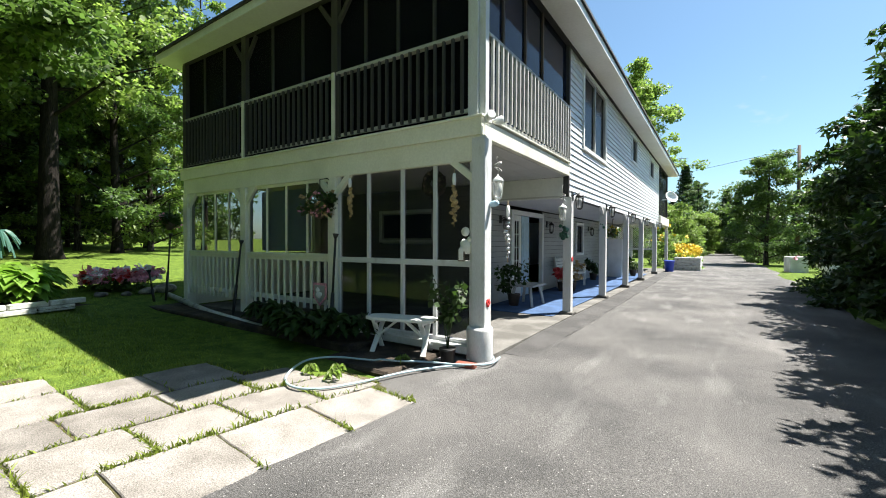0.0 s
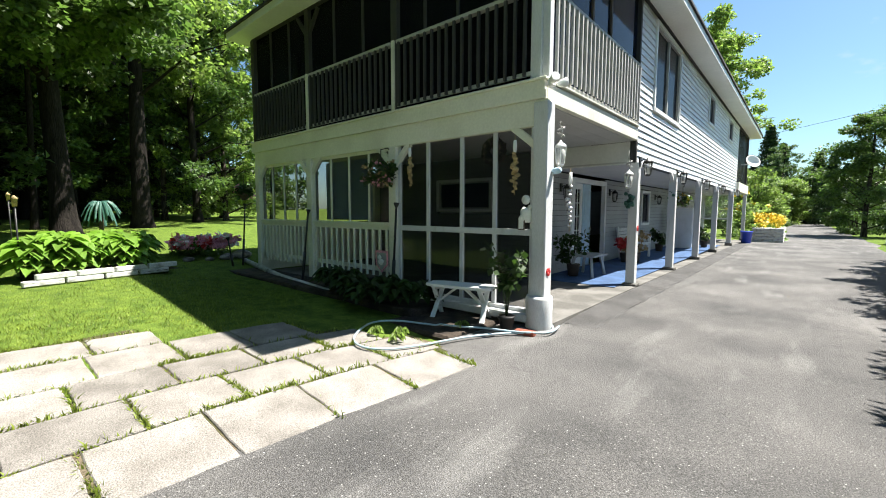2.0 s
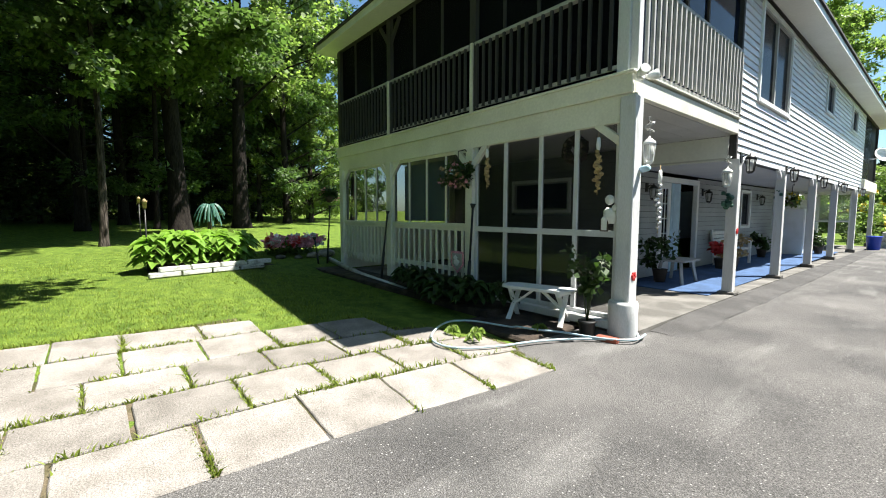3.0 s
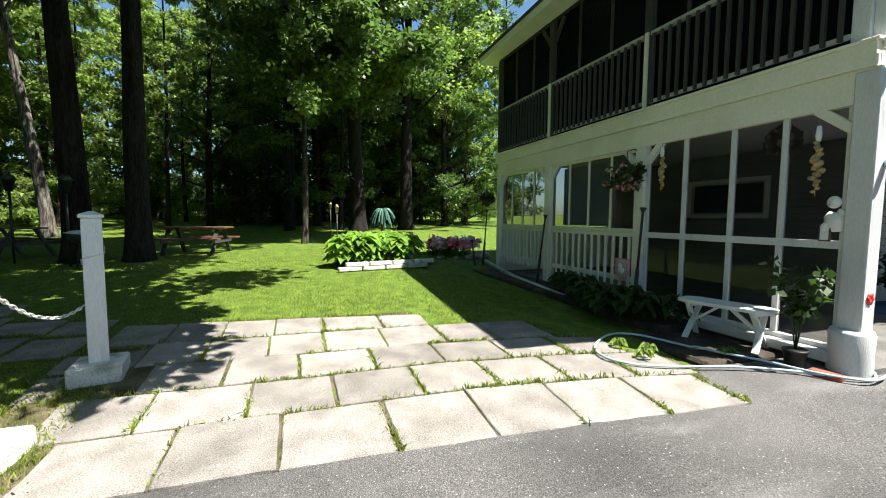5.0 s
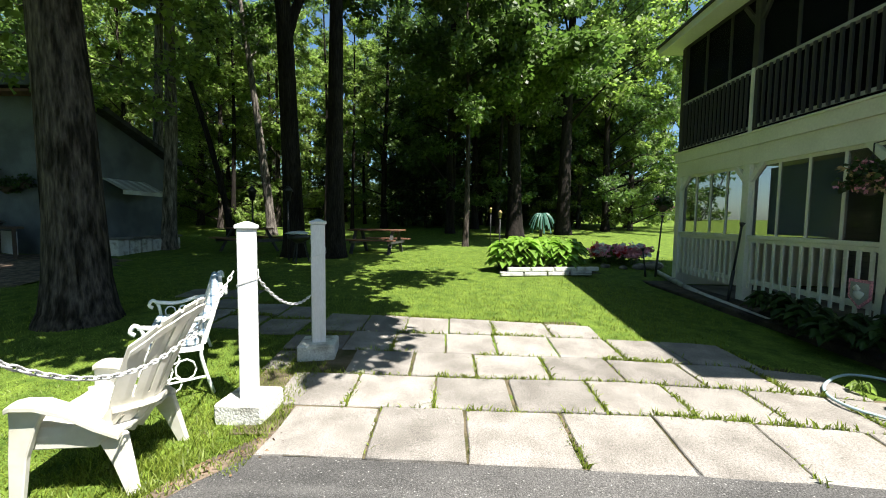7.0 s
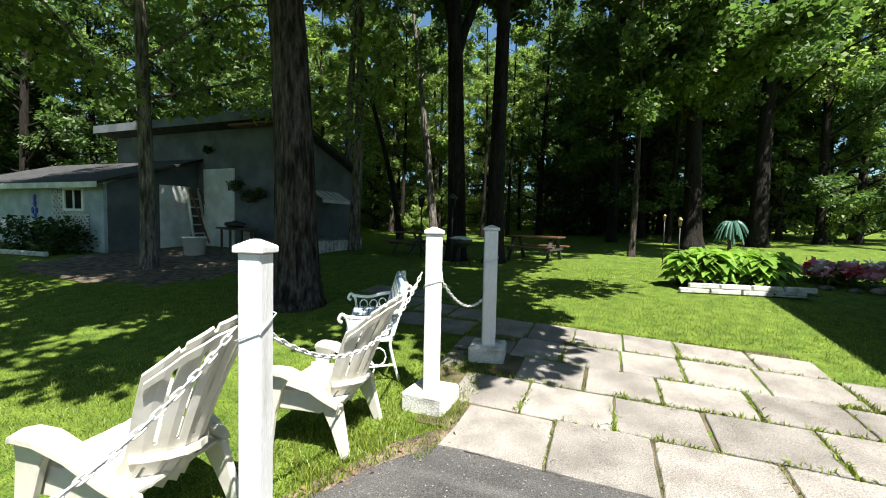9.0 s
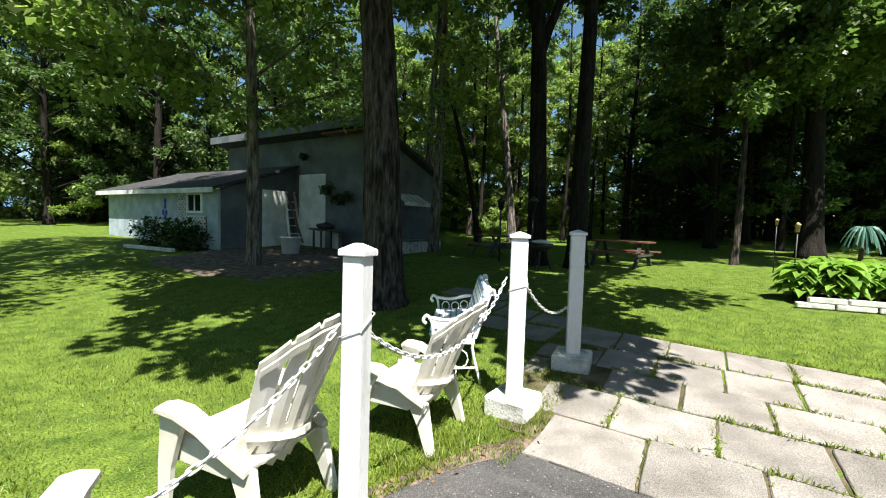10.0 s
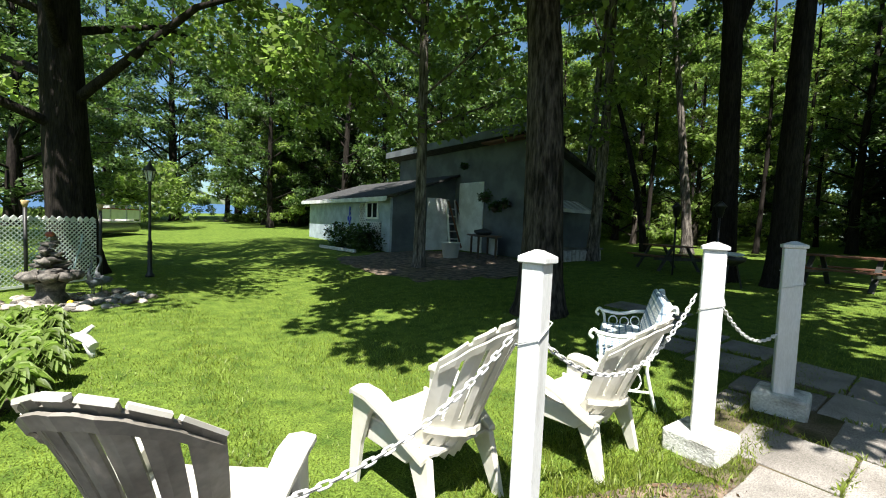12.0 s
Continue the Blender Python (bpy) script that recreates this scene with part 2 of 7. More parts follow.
M["soil"] = mat("garden_soil", (0.06, 0.043, 0.03), 0.95, 0.4, 5.0, 50.0, 1.0)
M["stone"] = mat("field_stone", (0.27, 0.245, 0.21), 0.9, 0.25, 5.0, 40.0, 0.8, second=(0.09, 0.08, 0.07), object_random=0.25)
M["terracotta"] = mat("red_brick", (0.33, 0.09, 0.055), 0.85, 0.2, 9.0, 60.0, 0.5)
M["hose"] = mat("pale_blue_hose", (0.42, 0.55, 0.6), 0.4, 0.08, 10.0, 60.0, 0.05)
M["water"] = water_mat()
M["blue"] = mat("blue_plastic", (0.02, 0.06, 0.5), 0.4, 0.05)
M["red"] = mat("red_paint", (0.55, 0.03, 0.03), 0.5, 0.05)
M["pink"] = mat("pink_petal", (0.85, 0.36, 0.46), 0.6, 0.2, 30.0)
M["yellow"] = mat("yellow_petal", (0.85, 0.62, 0.03), 0.6, 0.15, 30.0)
M["straw"] = mat("dried_straw", (0.5, 0.36, 0.17), 0.85, 0.25, 20.0, 80.0, 0.5)
M["metal"] = mat("galvanised_metal", (0.55, 0.56, 0.57), 0.4, 0.1, 10.0, 60.0, 0.1, metal=0.8)
M["lattice"] = mat("pale_green_lattice", (0.66, 0.7, 0.66), 0.6, 0.08, 4.0, 40.0, 0.1)
M["palm"] = leaf_mat("blue_green_frond", (0.05, 0.15, 0.135), (0.05, 0.15, 0.11), 0.2, 0.25)
M["door_blue"] = mat("pale_blue_door_paint", (0.42, 0.6, 0.72), 0.5, 0.05)
M["lamp_glass"] = glass_mat("lantern_glass", (0.7, 0.72, 0.7), 0.5, 0.2)
# siding inside the porch, with the shade there put into its grey
M["porch_wall"] = mat("porch_wall_toned_for_shade", (0.2, 0.2, 0.19), 0.7, 0.1, 2.0, 30.0, 0.1)
M["wet_stone"] = mat("dark_fountain_stone", (0.13, 0.115, 0.1), 0.75, 0.35, 9.0, 40.0, 1.2, second=(0.028, 0.024, 0.021), object_random=0.5, lo=0.38, hi=0.6)
M["pale_rock"] = mat("pale_limestone", (0.5, 0.46, 0.4), 0.9, 0.25, 7.0, 50.0, 0.8, second=(0.24, 0.21, 0.18), object_random=0.3)
M["heron"] = mat("dull_grey_cast_metal", (0.22, 0.24, 0.26), 0.55, 0.15, 10.0, 60.0, 0.2, second=(0.12, 0.13, 0.14))
M["litter"] = mat("leaf_strewn_earth", (0.19, 0.14, 0.1), 0.95, 0.45, 6.0, 30.0, 1.0, second=(0.06, 0.045, 0.033))
M["dry_leaf"] = mat("dry_brown_leaf", (0.2, 0.12, 0.06), 0.85, 0.3, 20.0, 80.0, 0.2)
M["tar"] = mat("dark_patched_asphalt", (0.075, 0.072, 0.07), 0.9, 0.4, 2.0, 110.0, 1.0, second=(0.05, 0.048, 0.046))
# dark backing that draws the shadow line under each siding board
M["lap_shade"] = mat("lap_shadow_backing", (0.1, 0.1, 0.1), 0.9, 0.1)
M["pale_blue"] = mat("pale_blue_board_paint", (0.42, 0.49, 0.54), 0.7, 0.1, 2.0, 30.0, 0.3, second=(0.3, 0.36, 0.4))
# near-black colour that stands for the darkness of unlit rooms
M["interior"] = mat("near_black_for_unlit_rooms", (0.035, 0.033, 0.03), 0.8, 0.1)


# ---- building blocks ----
def clamp(v, a, b):
    return max(a, min(b, v))


def terrain(x, y):
    """Height of the ground: level at the drive, rising to the woods and towards the lake shore."""
    if x < -2:
        w = clamp((-2 - x) / 0.6, 0, 1)
        s = 1 - 0.75 * clamp((y - 2.8) / 1.5, 0, 1) * clamp((x + 11) / 2, 0, 1)
        z = s * (0.04 * min(-2 - x, 10) + w * (0.05 - 0.035 * clamp((-3 - x) / 1.5, 0, 1)) * clamp(y - 0.6, -2.2, 1.0)) + 0.01 * clamp(-12 - x, 0, 30) + 0.036 * clamp(-20 - x, 0, 30) - (1 - w) * 0.11 * clamp(-1 - y, 0, 1)
    else:
        z = -0.11 * clamp(-1 - y, 0, 1) * (1 - 0.9 * clamp((x + 0.9) / 0.7, 0, 1))
    if y < -10:
        z += 0.02 * min(-10 - y, 70)
    return z - 0.004 * clamp(y - 5, 0, 40) * clamp((x + 6) / 4, 0, 1)


def box(bm, a, b, m=None):
    """An upright box between two corners."""
    x0, y0, z0 = a
    x1, y1, z1 = b
    v = [bm.verts.new((m @ Vector(p)) if m else p) for p in
         ((x0, y0, z0), (x1, y0, z0), (x1, y1, z0), (x0, y1, z0), (x0, y0, z1), (x1, y0, z1), (x1, y1, z1), (x0, y1, z1))]
    for f in ((3, 2, 1, 0), (4, 5, 6, 7), (0, 1, 5, 4), (1, 2, 6, 5), (2, 3, 7, 6), (3, 0, 4, 7)):
        bm.faces.new([v[i] for i in f])
    return bm


def boxes(*pairs):
    bm = bmesh.new()
    for a, b in pairs:
        box(bm, a, b)
    return bm


def beam(bm, p, q, w, h=None, up=(0, 0, 1)):
    """A bar of rectangular section from p to q."""
    p, q = Vector(p), Vector(q)
    d = (q - p).normalized()
    s = d.cross(Vector(up))
    if s.length < 1e-4:
        s = Vector((1, 0, 0))
    s.normalize()
    u = s.cross(d)
    h = h or w
    ring = []
    for c in (p, q):
        ring.append([bm.verts.new(c + s * a * w / 2 + u * b * h / 2) for a, b in ((-1, -1), (1, -1), (1, 1), (-1, 1))])
    for i in range(4):
        bm.faces.new((ring[0][i], ring[0][(i + 1) % 4], ring[1][(i + 1) % 4], ring[1][i]))
    bm.faces.new(ring[0][::-1]), bm.faces.new(ring[1])
    return bm


def tube(bm, points, radii, sides=8, caps=True):
    """A round tube through points."""
    points = [Vector(p) for p in points]
    if not isinstance(radii, (list, tuple)):
        radii = [radii] * len(points)
    rings, side = [], None
    for i, p in enumerate(points):
        d = (points[min(i + 1, len(points) - 1)] - points[max(i - 1, 0)]).normalized()
        if side is None:
            side = d.orthogonal().normalized()
        side = (side - d * side.dot(d)).normalized()
        up = d.cross(side)
        rings.append([bm.verts.new(p + (side * math.cos(a) + up * math.sin(a)) * radii[i]) for a in (2 * math.pi * k / sides for k in range(sides))])
    for r, s in zip(rings, rings[1:]):
        for k in range(sides):
            f = bm.faces.new((r[k], r[(k + 1) % sides], s[(k + 1) % sides], s[k]))
            f.smooth = True
    if caps:
        bm.faces.new(rings[0][::-1]), bm.faces.new(rings[-1])
    return bm


def lathe(bm, profile, centre=(0, 0, 0), sides=16):
    """A turned shape from (radius, height) pairs."""
    c = Vector(centre)
    rings = [[bm.verts.new(c + Vector((r * math.cos(2 * math.pi * k / sides), r * math.sin(2 * math.pi * k / sides), z))) for k in range(sides)] for r, z in profile]
    for r, s in zip(rings, rings[1:]):
        for k in range(sides):
            f = bm.faces.new((r[k], r[(k + 1) % sides], s[(k + 1) % sides], s[k]))
            f.smooth = True
    bm.faces.new(rings[0][::-1]), bm.faces.new(rings[-1])
    return bm


def blob(bm, centre, size, seed=0, rough=0.18):
    """A rounded uneven lump, like a stone."""
    made = bmesh.ops.create_icosphere(bm, subdivisions=2, radius=1.0)["verts"]
    for v in made:
        k = 1 + rough * 2 * noise.noise(v.co * 1.3 + Vector((seed * 3.1, seed, 0)))
        v.co = Vector(centre) + Vector((v.co.x * size[0] * k, v.co.y * size[1] * k, v.co.z * size[2] * k))
    for v in made:
        for f in v.link_faces:
            f.smooth = True
    return bm


def mesh_of(bm, name, material, bevel=0.0):
    if bevel:
        bmesh.ops.bevel(bm, geom=list(bm.edges), offset=bevel, segments=1, affect="EDGES", clamp_overlap=True)
    me = bpy.data.meshes.new(name)
    bm.to_mesh(me)
    bm.free()
    me.materials.append(material)
    return me


def part(name, bm, material, parent, label="", bevel=0.0):
    """One mesh under a thing or a part; its coordinates are its parent's."""
    ob = new(name, mesh_of(bm, name, material, bevel))
    ob.parent = parent
    if label:
        tagged(ob, label)
    return ob


def thing(name, m, label, category, group="", kind=""):
    """A thing that has parts: an Empty at its base."""
    ob = new(name)
    ob.empty_display_size = 0.1
    ob.matrix_world = m
    return tagged(ob, label, category, group, kind)


def single(name, bm, material, label, category, group="", kind="", bevel=0.0, m=None):
    """A thing of one mesh."""
    ob = new(name, mesh_of(bm, name, material, bevel))
    if m:
        ob.matrix_world = m
    return tagged(ob, label, category, group, kind)


def raw(name, verts, faces, material):
    me = bpy.data.meshes.new(name)
    me.from_pydata(verts, [], faces)
    me.materials.append(material)
    return me


def on(x, y, turn=0.0, dz=0.0):
    """A pose on the ground."""
    return pose(x, y, terrain(x, y) + dz, 0, 0, turn)


# ---- ground ----
def drive_edges(y):
    """Left and right edge of the asphalt at y."""
    left = -2.02 if y > 5.2 else -2.12 + 0.06 * (y - 3.0) - 0.55 * clamp((y - 3.3) / 0.5, 0, 1)
    if y < -1.15:
        left = -2.32 + (-1.15 - y) * 1.5
    if y < -1.5:
        left = -1.75 + (-1.5 - y) * 2.2
    if y > 24:
        left = -2.02 + 0.03 * (y - 24)
    right = 3.05 + 0.08 * math.sin(y * 0.9) + (0.03 * (y - 24) if y > 24 else 0.0) - (0.04 * (y - 30) if y > 30 else 0)
    if y < 3:
        right = 3.3 - 0.3 * (y - 3)
    return left, right


def ground_sheet():
    xs = [-900, -500, -300, -180, -120, -90] + [-70 + 2.0 * i for i in range(23)] + [-25 + 0.5 * i for i in range(72)] + [11 + 2.0 * i for i in range(20)] + [60, 90, 140, 260, 500, 900]
    ys = [-900, -500, -300, -180, -120, -100] + [-92 + 2.0 * i for i in range(36)] + [-20 + 0.5 * i for i in range(90)] + [25 + 2.0 * i for i in range(20)] + [70, 90, 140, 260, 500, 900]
    verts, faces = [], []
    for y in ys:
        for x in xs:
            z = terrain(x, y)
            if drive_edges(y)[0] - 0.45 < x < drive_edges(y)[1] - 0.1 and -1.6 < y < 75 or (-9.9 < x <= -2 and 5.3 < y < 30):
                z -= 0.06
            elif -30 < x < 12 and -30 < y < 25:
                z += 0.018 * noise.noise(Vector((x * 0.7, y * 0.7, 0.3)))
            if y < -82:
                z -= 0.15 * min(-82 - y, 40)
            verts.append((x, y, z))
    w = len(xs)
    for j in range(len(ys) - 1):
        for i in range(w - 1):
            faces.append((j * w + i, j * w + i + 1, (j + 1) * w + i + 1, (j + 1) * w + i))
    ob = new("ground", raw("ground", verts, faces, M["grass"]))
    ob.data.polygons.foreach_set("use_smooth", [True] * len(ob.data.polygons))
    return tagged(ob, "sunlit mown green lawn with worn patches", "lawn", kind="structure")


ground_sheet()

# driveway: a sheet that follows the ground, its near end running out obliquely beside the chairs


def driveway():
    verts, faces = [], []
    ys = [-4.2 + 0.2 * i for i in range(60)] + [8 + 0.8 * i for i in range(85)]
    cols = 15
    for y in ys:
        a, b = drive_edges(y)
        a += 0.025 * noise.noise(Vector((y * 3, 0, 0)))
        for i in range(cols):
            x = a + (b - a) * i / (cols - 1) - (0.12 if i == 0 and y < -1 else 0)
            edge = 0.05 if i == cols - 1 else 0.014 if i == 0 else 0.0
            verts.append((x, y, terrain(x, y) + 0.012 - edge + 0.008 * noise.noise(Vector((x * 0.8, y * 0.8, 5)))))
    for j in range(len(ys) - 1):
        for i in range(cols - 1):
            faces.append((j * cols + i, j * cols + i + 1, (j + 1) * cols + i + 1, (j + 1) * cols + i))
    ob = new("road", raw("road", verts, faces, M["asphalt"]))
    ob.data.polygons.foreach_set("use_smooth", [True] * len(ob.data.polygons))
    tagged(ob, "worn grey asphalt driveway with pale scuffs", "driveway", kind="structure")


driveway()

# darker strip of asphalt along the porch
verts, faces = [], []
for j in range(60):
    y = 5.7 + j * 0.32
    for k, (dx, dz) in enumerate(((0.0, 0.045), (0.22, 0.038), (0.4, 0.02), (0.44, -0.01))):
        x = -1.965 + dx * (1 + 0.15 * noise.noise(Vector((y * 1.4, k, 0))))
        verts.append((x, y, terrain(x, y) + 0.012 + dz * clamp((y - 5.8) / 1.2, -0.2, 1)))
    if j:
        faces += [((j - 1) * 4 + k, (j - 1) * 4 + k + 1, j * 4 + k + 1, j * 4 + k) for k in range(3)]
tagged(new("kerb", raw("kerb", verts, faces, M["tar"])), "dark patched asphalt lip along the porch", "kerb", kind="structure")

# lake beyond the lawn
ob = new("water", raw("water", [(-900, -780, 19.5), (900, -780, 19.5), (900, -79, 1.2), (-900, -79, 1.2)], [(0, 1, 2, 3)], M["water"]))
tagged(ob, "calm blue lake water beyond the lawn", "lake", kind="structure")

# ---- house ----
FX, FY, LX, WY, EX = -2.1, 5.3, -9.47, 8.95, 24.2
CEIL, DECK, RAIL2, TOP = 2.5, 3.02, 4.13, 5.34
BACK_X = -3.9
house = thing("house", pose(0, 0, 0), "white two-storey house with screened porch and balcony above driveway", "house")


def siding(name, p, q, z0, z1, out, step=0.125, holes=(), label="white horizontal vinyl siding", material="siding"):
    """A wall with lapped boards between p and q (plan points); out is the outward normal; holes are (s0, s1, z0, z1) along the wall."""
    p, q, out = Vector(p), Vector(q), Vector(out)
    d = q - p
    length = d.length
    d.normalize()
    n = max(1, round((z1 - z0) / step))
    step = (z1 - z0) / n

    def spans_at(z, top):
        spans = [(0.0, length)]
        for a, b, c, e in holes:
            if c < top - 0.01 and e > z + 0.01:
                cut = []
                for s, t in spans:
                    if b <= s or a >= t:
                        cut.append((s, t))
                    else:
                        if a > s:
                            cut.append((s, a))
                        if b < t:
                            cut.append((b, t))
                spans = cut
        return spans

    def block(bm, s, t, z, top, low, high, back):
        quad = []
        for along, h, off in ((s, z, low), (t, z, low), (t, top, high), (s, top, high), (s, z, back), (t, z, back), (t, top, back), (s, top, back)):
            v = p + d * along + out * off
            quad.append(bm.verts.new((v.x, v.y, h)))
        for f in ((0, 1, 2, 3), (5, 4, 7, 6), (4, 5, 1, 0), (3, 2, 6, 7), (4, 0, 3, 7), (1, 5, 6, 2)):
            bm.faces.new([quad[i] for i in f])
    bm = bmesh.new()
    for i in range(n):
        for s, t in spans_at(z0 + i * step, z0 + (i + 1) * step):
            block(bm, s, t, z0 + i * step, z0 + (i + 1) * step, -0.004, -0.004, -0.1)
    wall = part(name, bm, M["lap_shade" if material != "interior" else material], house, label)
    for i in range(n):
        for s, t in spans_at(z0 + i * step, z0 + (i + 1) * step):
            bm = bmesh.new()
            # boards start 9 mm up, so the backing reads as lap shadow
            block(bm, s, t, z0 + i * step + 0.009, z0 + (i + 1) * step, 0.024, 0.003, -0.003)
            part("board", bm, M[material], wall)
    return wall


def window(x0, x1, z0, z1, plane, axis, out, sashes=2, parent=None, mid=False):
    """A framed window in a wall plane; axis 'y' for a wall that runs along y."""
    w = 0.075

    def at(s, off, z):
        return (plane + out * off, s, z) if axis == "y" else (s, plane + out * off, z)

    def bar(bm, s0, s1, a, b, near, far):
        p, q = at(s0, near, a), at(s1, far, b)
        box(bm, tuple(min(u, v) for u, v in zip(p, q)), tuple(max(u, v) for u, v in zip(p, q)))
    bm = bmesh.new()
    bar(bm, x0 - w, x0, z0 - w, z1 + w, -0.06, 0.05), bar(bm, x1, x1 + w, z0 - w, z1 + w, -0.06, 0.05)
    bar(bm, x0, x1, z1, z1 + w, -0.06, 0.05), bar(bm, x0, x1, z0 - w, z0, -0.06, 0.06)
    win = part("window", bm, M["white"], parent or house, "white framed window with dark glass", bevel=0.004)
    step = (x1 - x0) / sashes
    for i in range(sashes):
        bm = bmesh.new()
        a, b = x0 + i * step, x0 + (i + 1) * step
        for s, t, u, v in ((a, a + 0.04, z0, z1), (b - 0.04, b, z0, z1), (a + 0.04, b - 0.04, z0, z0 + 0.04), (a + 0.04, b - 0.04, z1 - 0.04, z1)):
            bar(bm, s, t, u, v, -0.05, 0.02)
        if mid:
            bar(bm, a + 0.04, b - 0.04, (z0 + z1) / 2 - 0.02, (z0 + z1) / 2 + 0.02, -0.05, 0.015)
        part("sash", bm, M["rail_pale"], win)
        bm = bmesh.new()
        bar(bm, a + 0.04, b - 0.04, z0 + 0.04, z1 - 0.04, -0.03, -0.022)
        part("pane", bm, M["window_glass"], win)
    return win


# upper side wall, with its windows
UPWIN = [(9.97, 12.07, 3.57, 5.2, 2), (16.15, 17.15, 4.3, 5.12, 1), (20.75, 21.85, 4.36, 5.1, 1)]
siding("wall", (FX, WY, 0), (FX, EX, 0), 2.38, TOP, (1, 0, 0), holes=[(a - WY, b - WY, c, d) for a, b, c, d, n in UPWIN])
for a, b, c, d, n in UPWIN:
    window(a, b, c, d, FX, "y", 1, n)
part("corner_post", boxes(((FX - 0.07, WY - 0.075, 2.38), (FX + 0.03, WY - 0.002, TOP))), M["rail_grey"], house, "grey corner board", bevel=0.004)
# lower walls behind the porch, their boards greyed to carry its shade
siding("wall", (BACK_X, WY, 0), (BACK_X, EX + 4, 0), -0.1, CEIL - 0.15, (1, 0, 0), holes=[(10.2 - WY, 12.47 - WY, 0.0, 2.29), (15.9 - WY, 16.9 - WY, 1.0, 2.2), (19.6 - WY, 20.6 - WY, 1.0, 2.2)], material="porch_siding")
window(15.98, 16.82, 1.08, 2.12, BACK_X, "y", 1, 1)
window(19.68, 20.52, 1.08, 2.12, BACK_X, "y", 1, 1)
siding("wall", (LX, WY, 0), (BACK_X - 0.004, WY, 0), 0.06, 2.77, (0, -1, 0), holes=[(-7.05 - LX, -5.28 - LX, 1.45, 2.28)], label="boards inside the porch, greyed for its shade", material="porch_wall")
window(-6.97, -5.36, 1.53, 2.2, WY, "x", -1, 1)
# upper wall behind the balcony, near-black in place of its shade
siding("wall", (LX, WY, 0), (FX - 0.13, WY, 0), DECK, TOP, (0, -1, 0), holes=[(3.0, 4.8, DECK + 0.02, 5.15)], label="boards behind the balcony, blackened for its shade", material="interior")
window(LX + 3.08, LX + 4.72, DECK + 0.1, 5.07, WY, "x", -1, 2)
# far and hidden walls
part("wall", boxes(((LX, WY + 0.11, 0.0), (LX + 0.12, EX + 4, TOP)), ((LX + 0.12, EX + 3.88, 0.0), (BACK_X - 0.11, EX + 4, TOP))), M["siding"], house)
part("wall", boxes(((BACK_X - 0.1, EX, CEIL), (FX - 0.11, EX + 0.1, TOP))), M["siding"], house)
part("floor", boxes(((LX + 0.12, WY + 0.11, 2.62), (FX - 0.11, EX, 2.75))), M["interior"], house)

# porch floor and ceiling
bm = bmesh.new()
box(bm, (LX, FY - 0.05, -0.3), (FX + 0.13, WY + 0.2, 0.055))
for v in box(bm, (BACK_X - 0.2, WY + 0.2, -0.4), (FX + 0.13, EX + 4.4, 0.055)).verts:
    if v.co.y > EX:
        v.co.z -= 0.11
part("porch_floor", bm, M["concrete"], house, "bare grey concrete porch floor")
bm = bmesh.new()
for i in range(24):
    x0 = LX + i * (FX - 0.04 - LX) / 24
    box(bm, (x0 + 0.003, FY + 0.07, 2.78), (x0 + (FX - 0.04 - LX) / 24 - 0.003, WY - 0.03, 2.81))
box(bm, (BACK_X + 0.02, WY - 0.03, 2.38), (FX - 0.11, EX + 4, 2.41))
part("ceiling", bm, M["ceiling"], house, "painted board porch ceiling")

# deck edge: fascia over beam, front and side
part("fascia", boxes(((LX - 0.06, FY - 0.11, 2.81), (FX + 0.05, FY - 0.03, DECK)), ((FX - 0.03, FY - 0.03, 2.78), (FX + 0.05, WY - 0.08, DECK - 0.02))), M["cream"], house, "cream painted fascia board", bevel=0.006)
part("cap", boxes(((LX - 0.09, FY - 0.14, DECK), (FX + 0.08, FY + 0.02, DECK + 0.03)), ((FX - 0.02, FY + 0.02, DECK), (FX + 0.08, WY - 0.08, DECK + 0.026))), M["cream"], house, bevel=0.006)
part("beam", boxes(((LX, FY - 0.07, CEIL), (FX + 0.08, FY + 0.07, 2.808))), M["cream"], house, "cream painted beam", bevel=0.006)
part("header", boxes(((BACK_X, WY - 0.029, 2.36), (FX - 0.1, WY - 0.003, 2.775))), M["soffit"], house)
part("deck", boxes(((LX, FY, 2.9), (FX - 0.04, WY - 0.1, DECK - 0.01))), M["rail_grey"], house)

# ground-floor posts with knee braces
POSTS = [-4.74, -7.19, -9.38]
for x in POSTS:
    part("post", boxes(((x - 0.085, FY - 0.085, 0.05), (x + 0.085, FY + 0.085, CEIL))), M["cream"], house, "cream painted porch post", bevel=0.008)
    for s in (-1, 1):
        if x == POSTS[-1] and s < 0:
            continue
        bm = bmesh.new()
        beam(bm, (x + s * 0.06, FY - 0.02, 2.22), (x + s * 0.36, FY - 0.02, CEIL + 0.02), 0.09, 0.09, (0, 1, 0))
        part("brace", bm, M["cream"], house, bevel=0.004)
bm = bmesh.new()
beam(bm, (FX - 0.06, FY - 0.02, 2.25), (FX - 0.4, FY - 0.02, CEIL + 0.02), 0.09, 0.09, (0, 1, 0))
part("brace", bm, M["cream"], house, bevel=0.004)
# corner column on its painted drum
part("column", boxes(((FX - 0.095, FY - 0.095, 0.40), (FX + 0.095, FY + 0.095, 2.778))), M["worn_white"], house, "white corner column", bevel=0.01)
bm = bmesh.new()
lathe(bm, [(0.165, -0.05), (0.17, 0.02), (0.165, 0.2), (0.17, 0.38), (0.155, 0.415)], (FX, FY - 0.03, 0), 20)
part("drum", bm, M["worn_white"], house, "white painted round concrete footing")
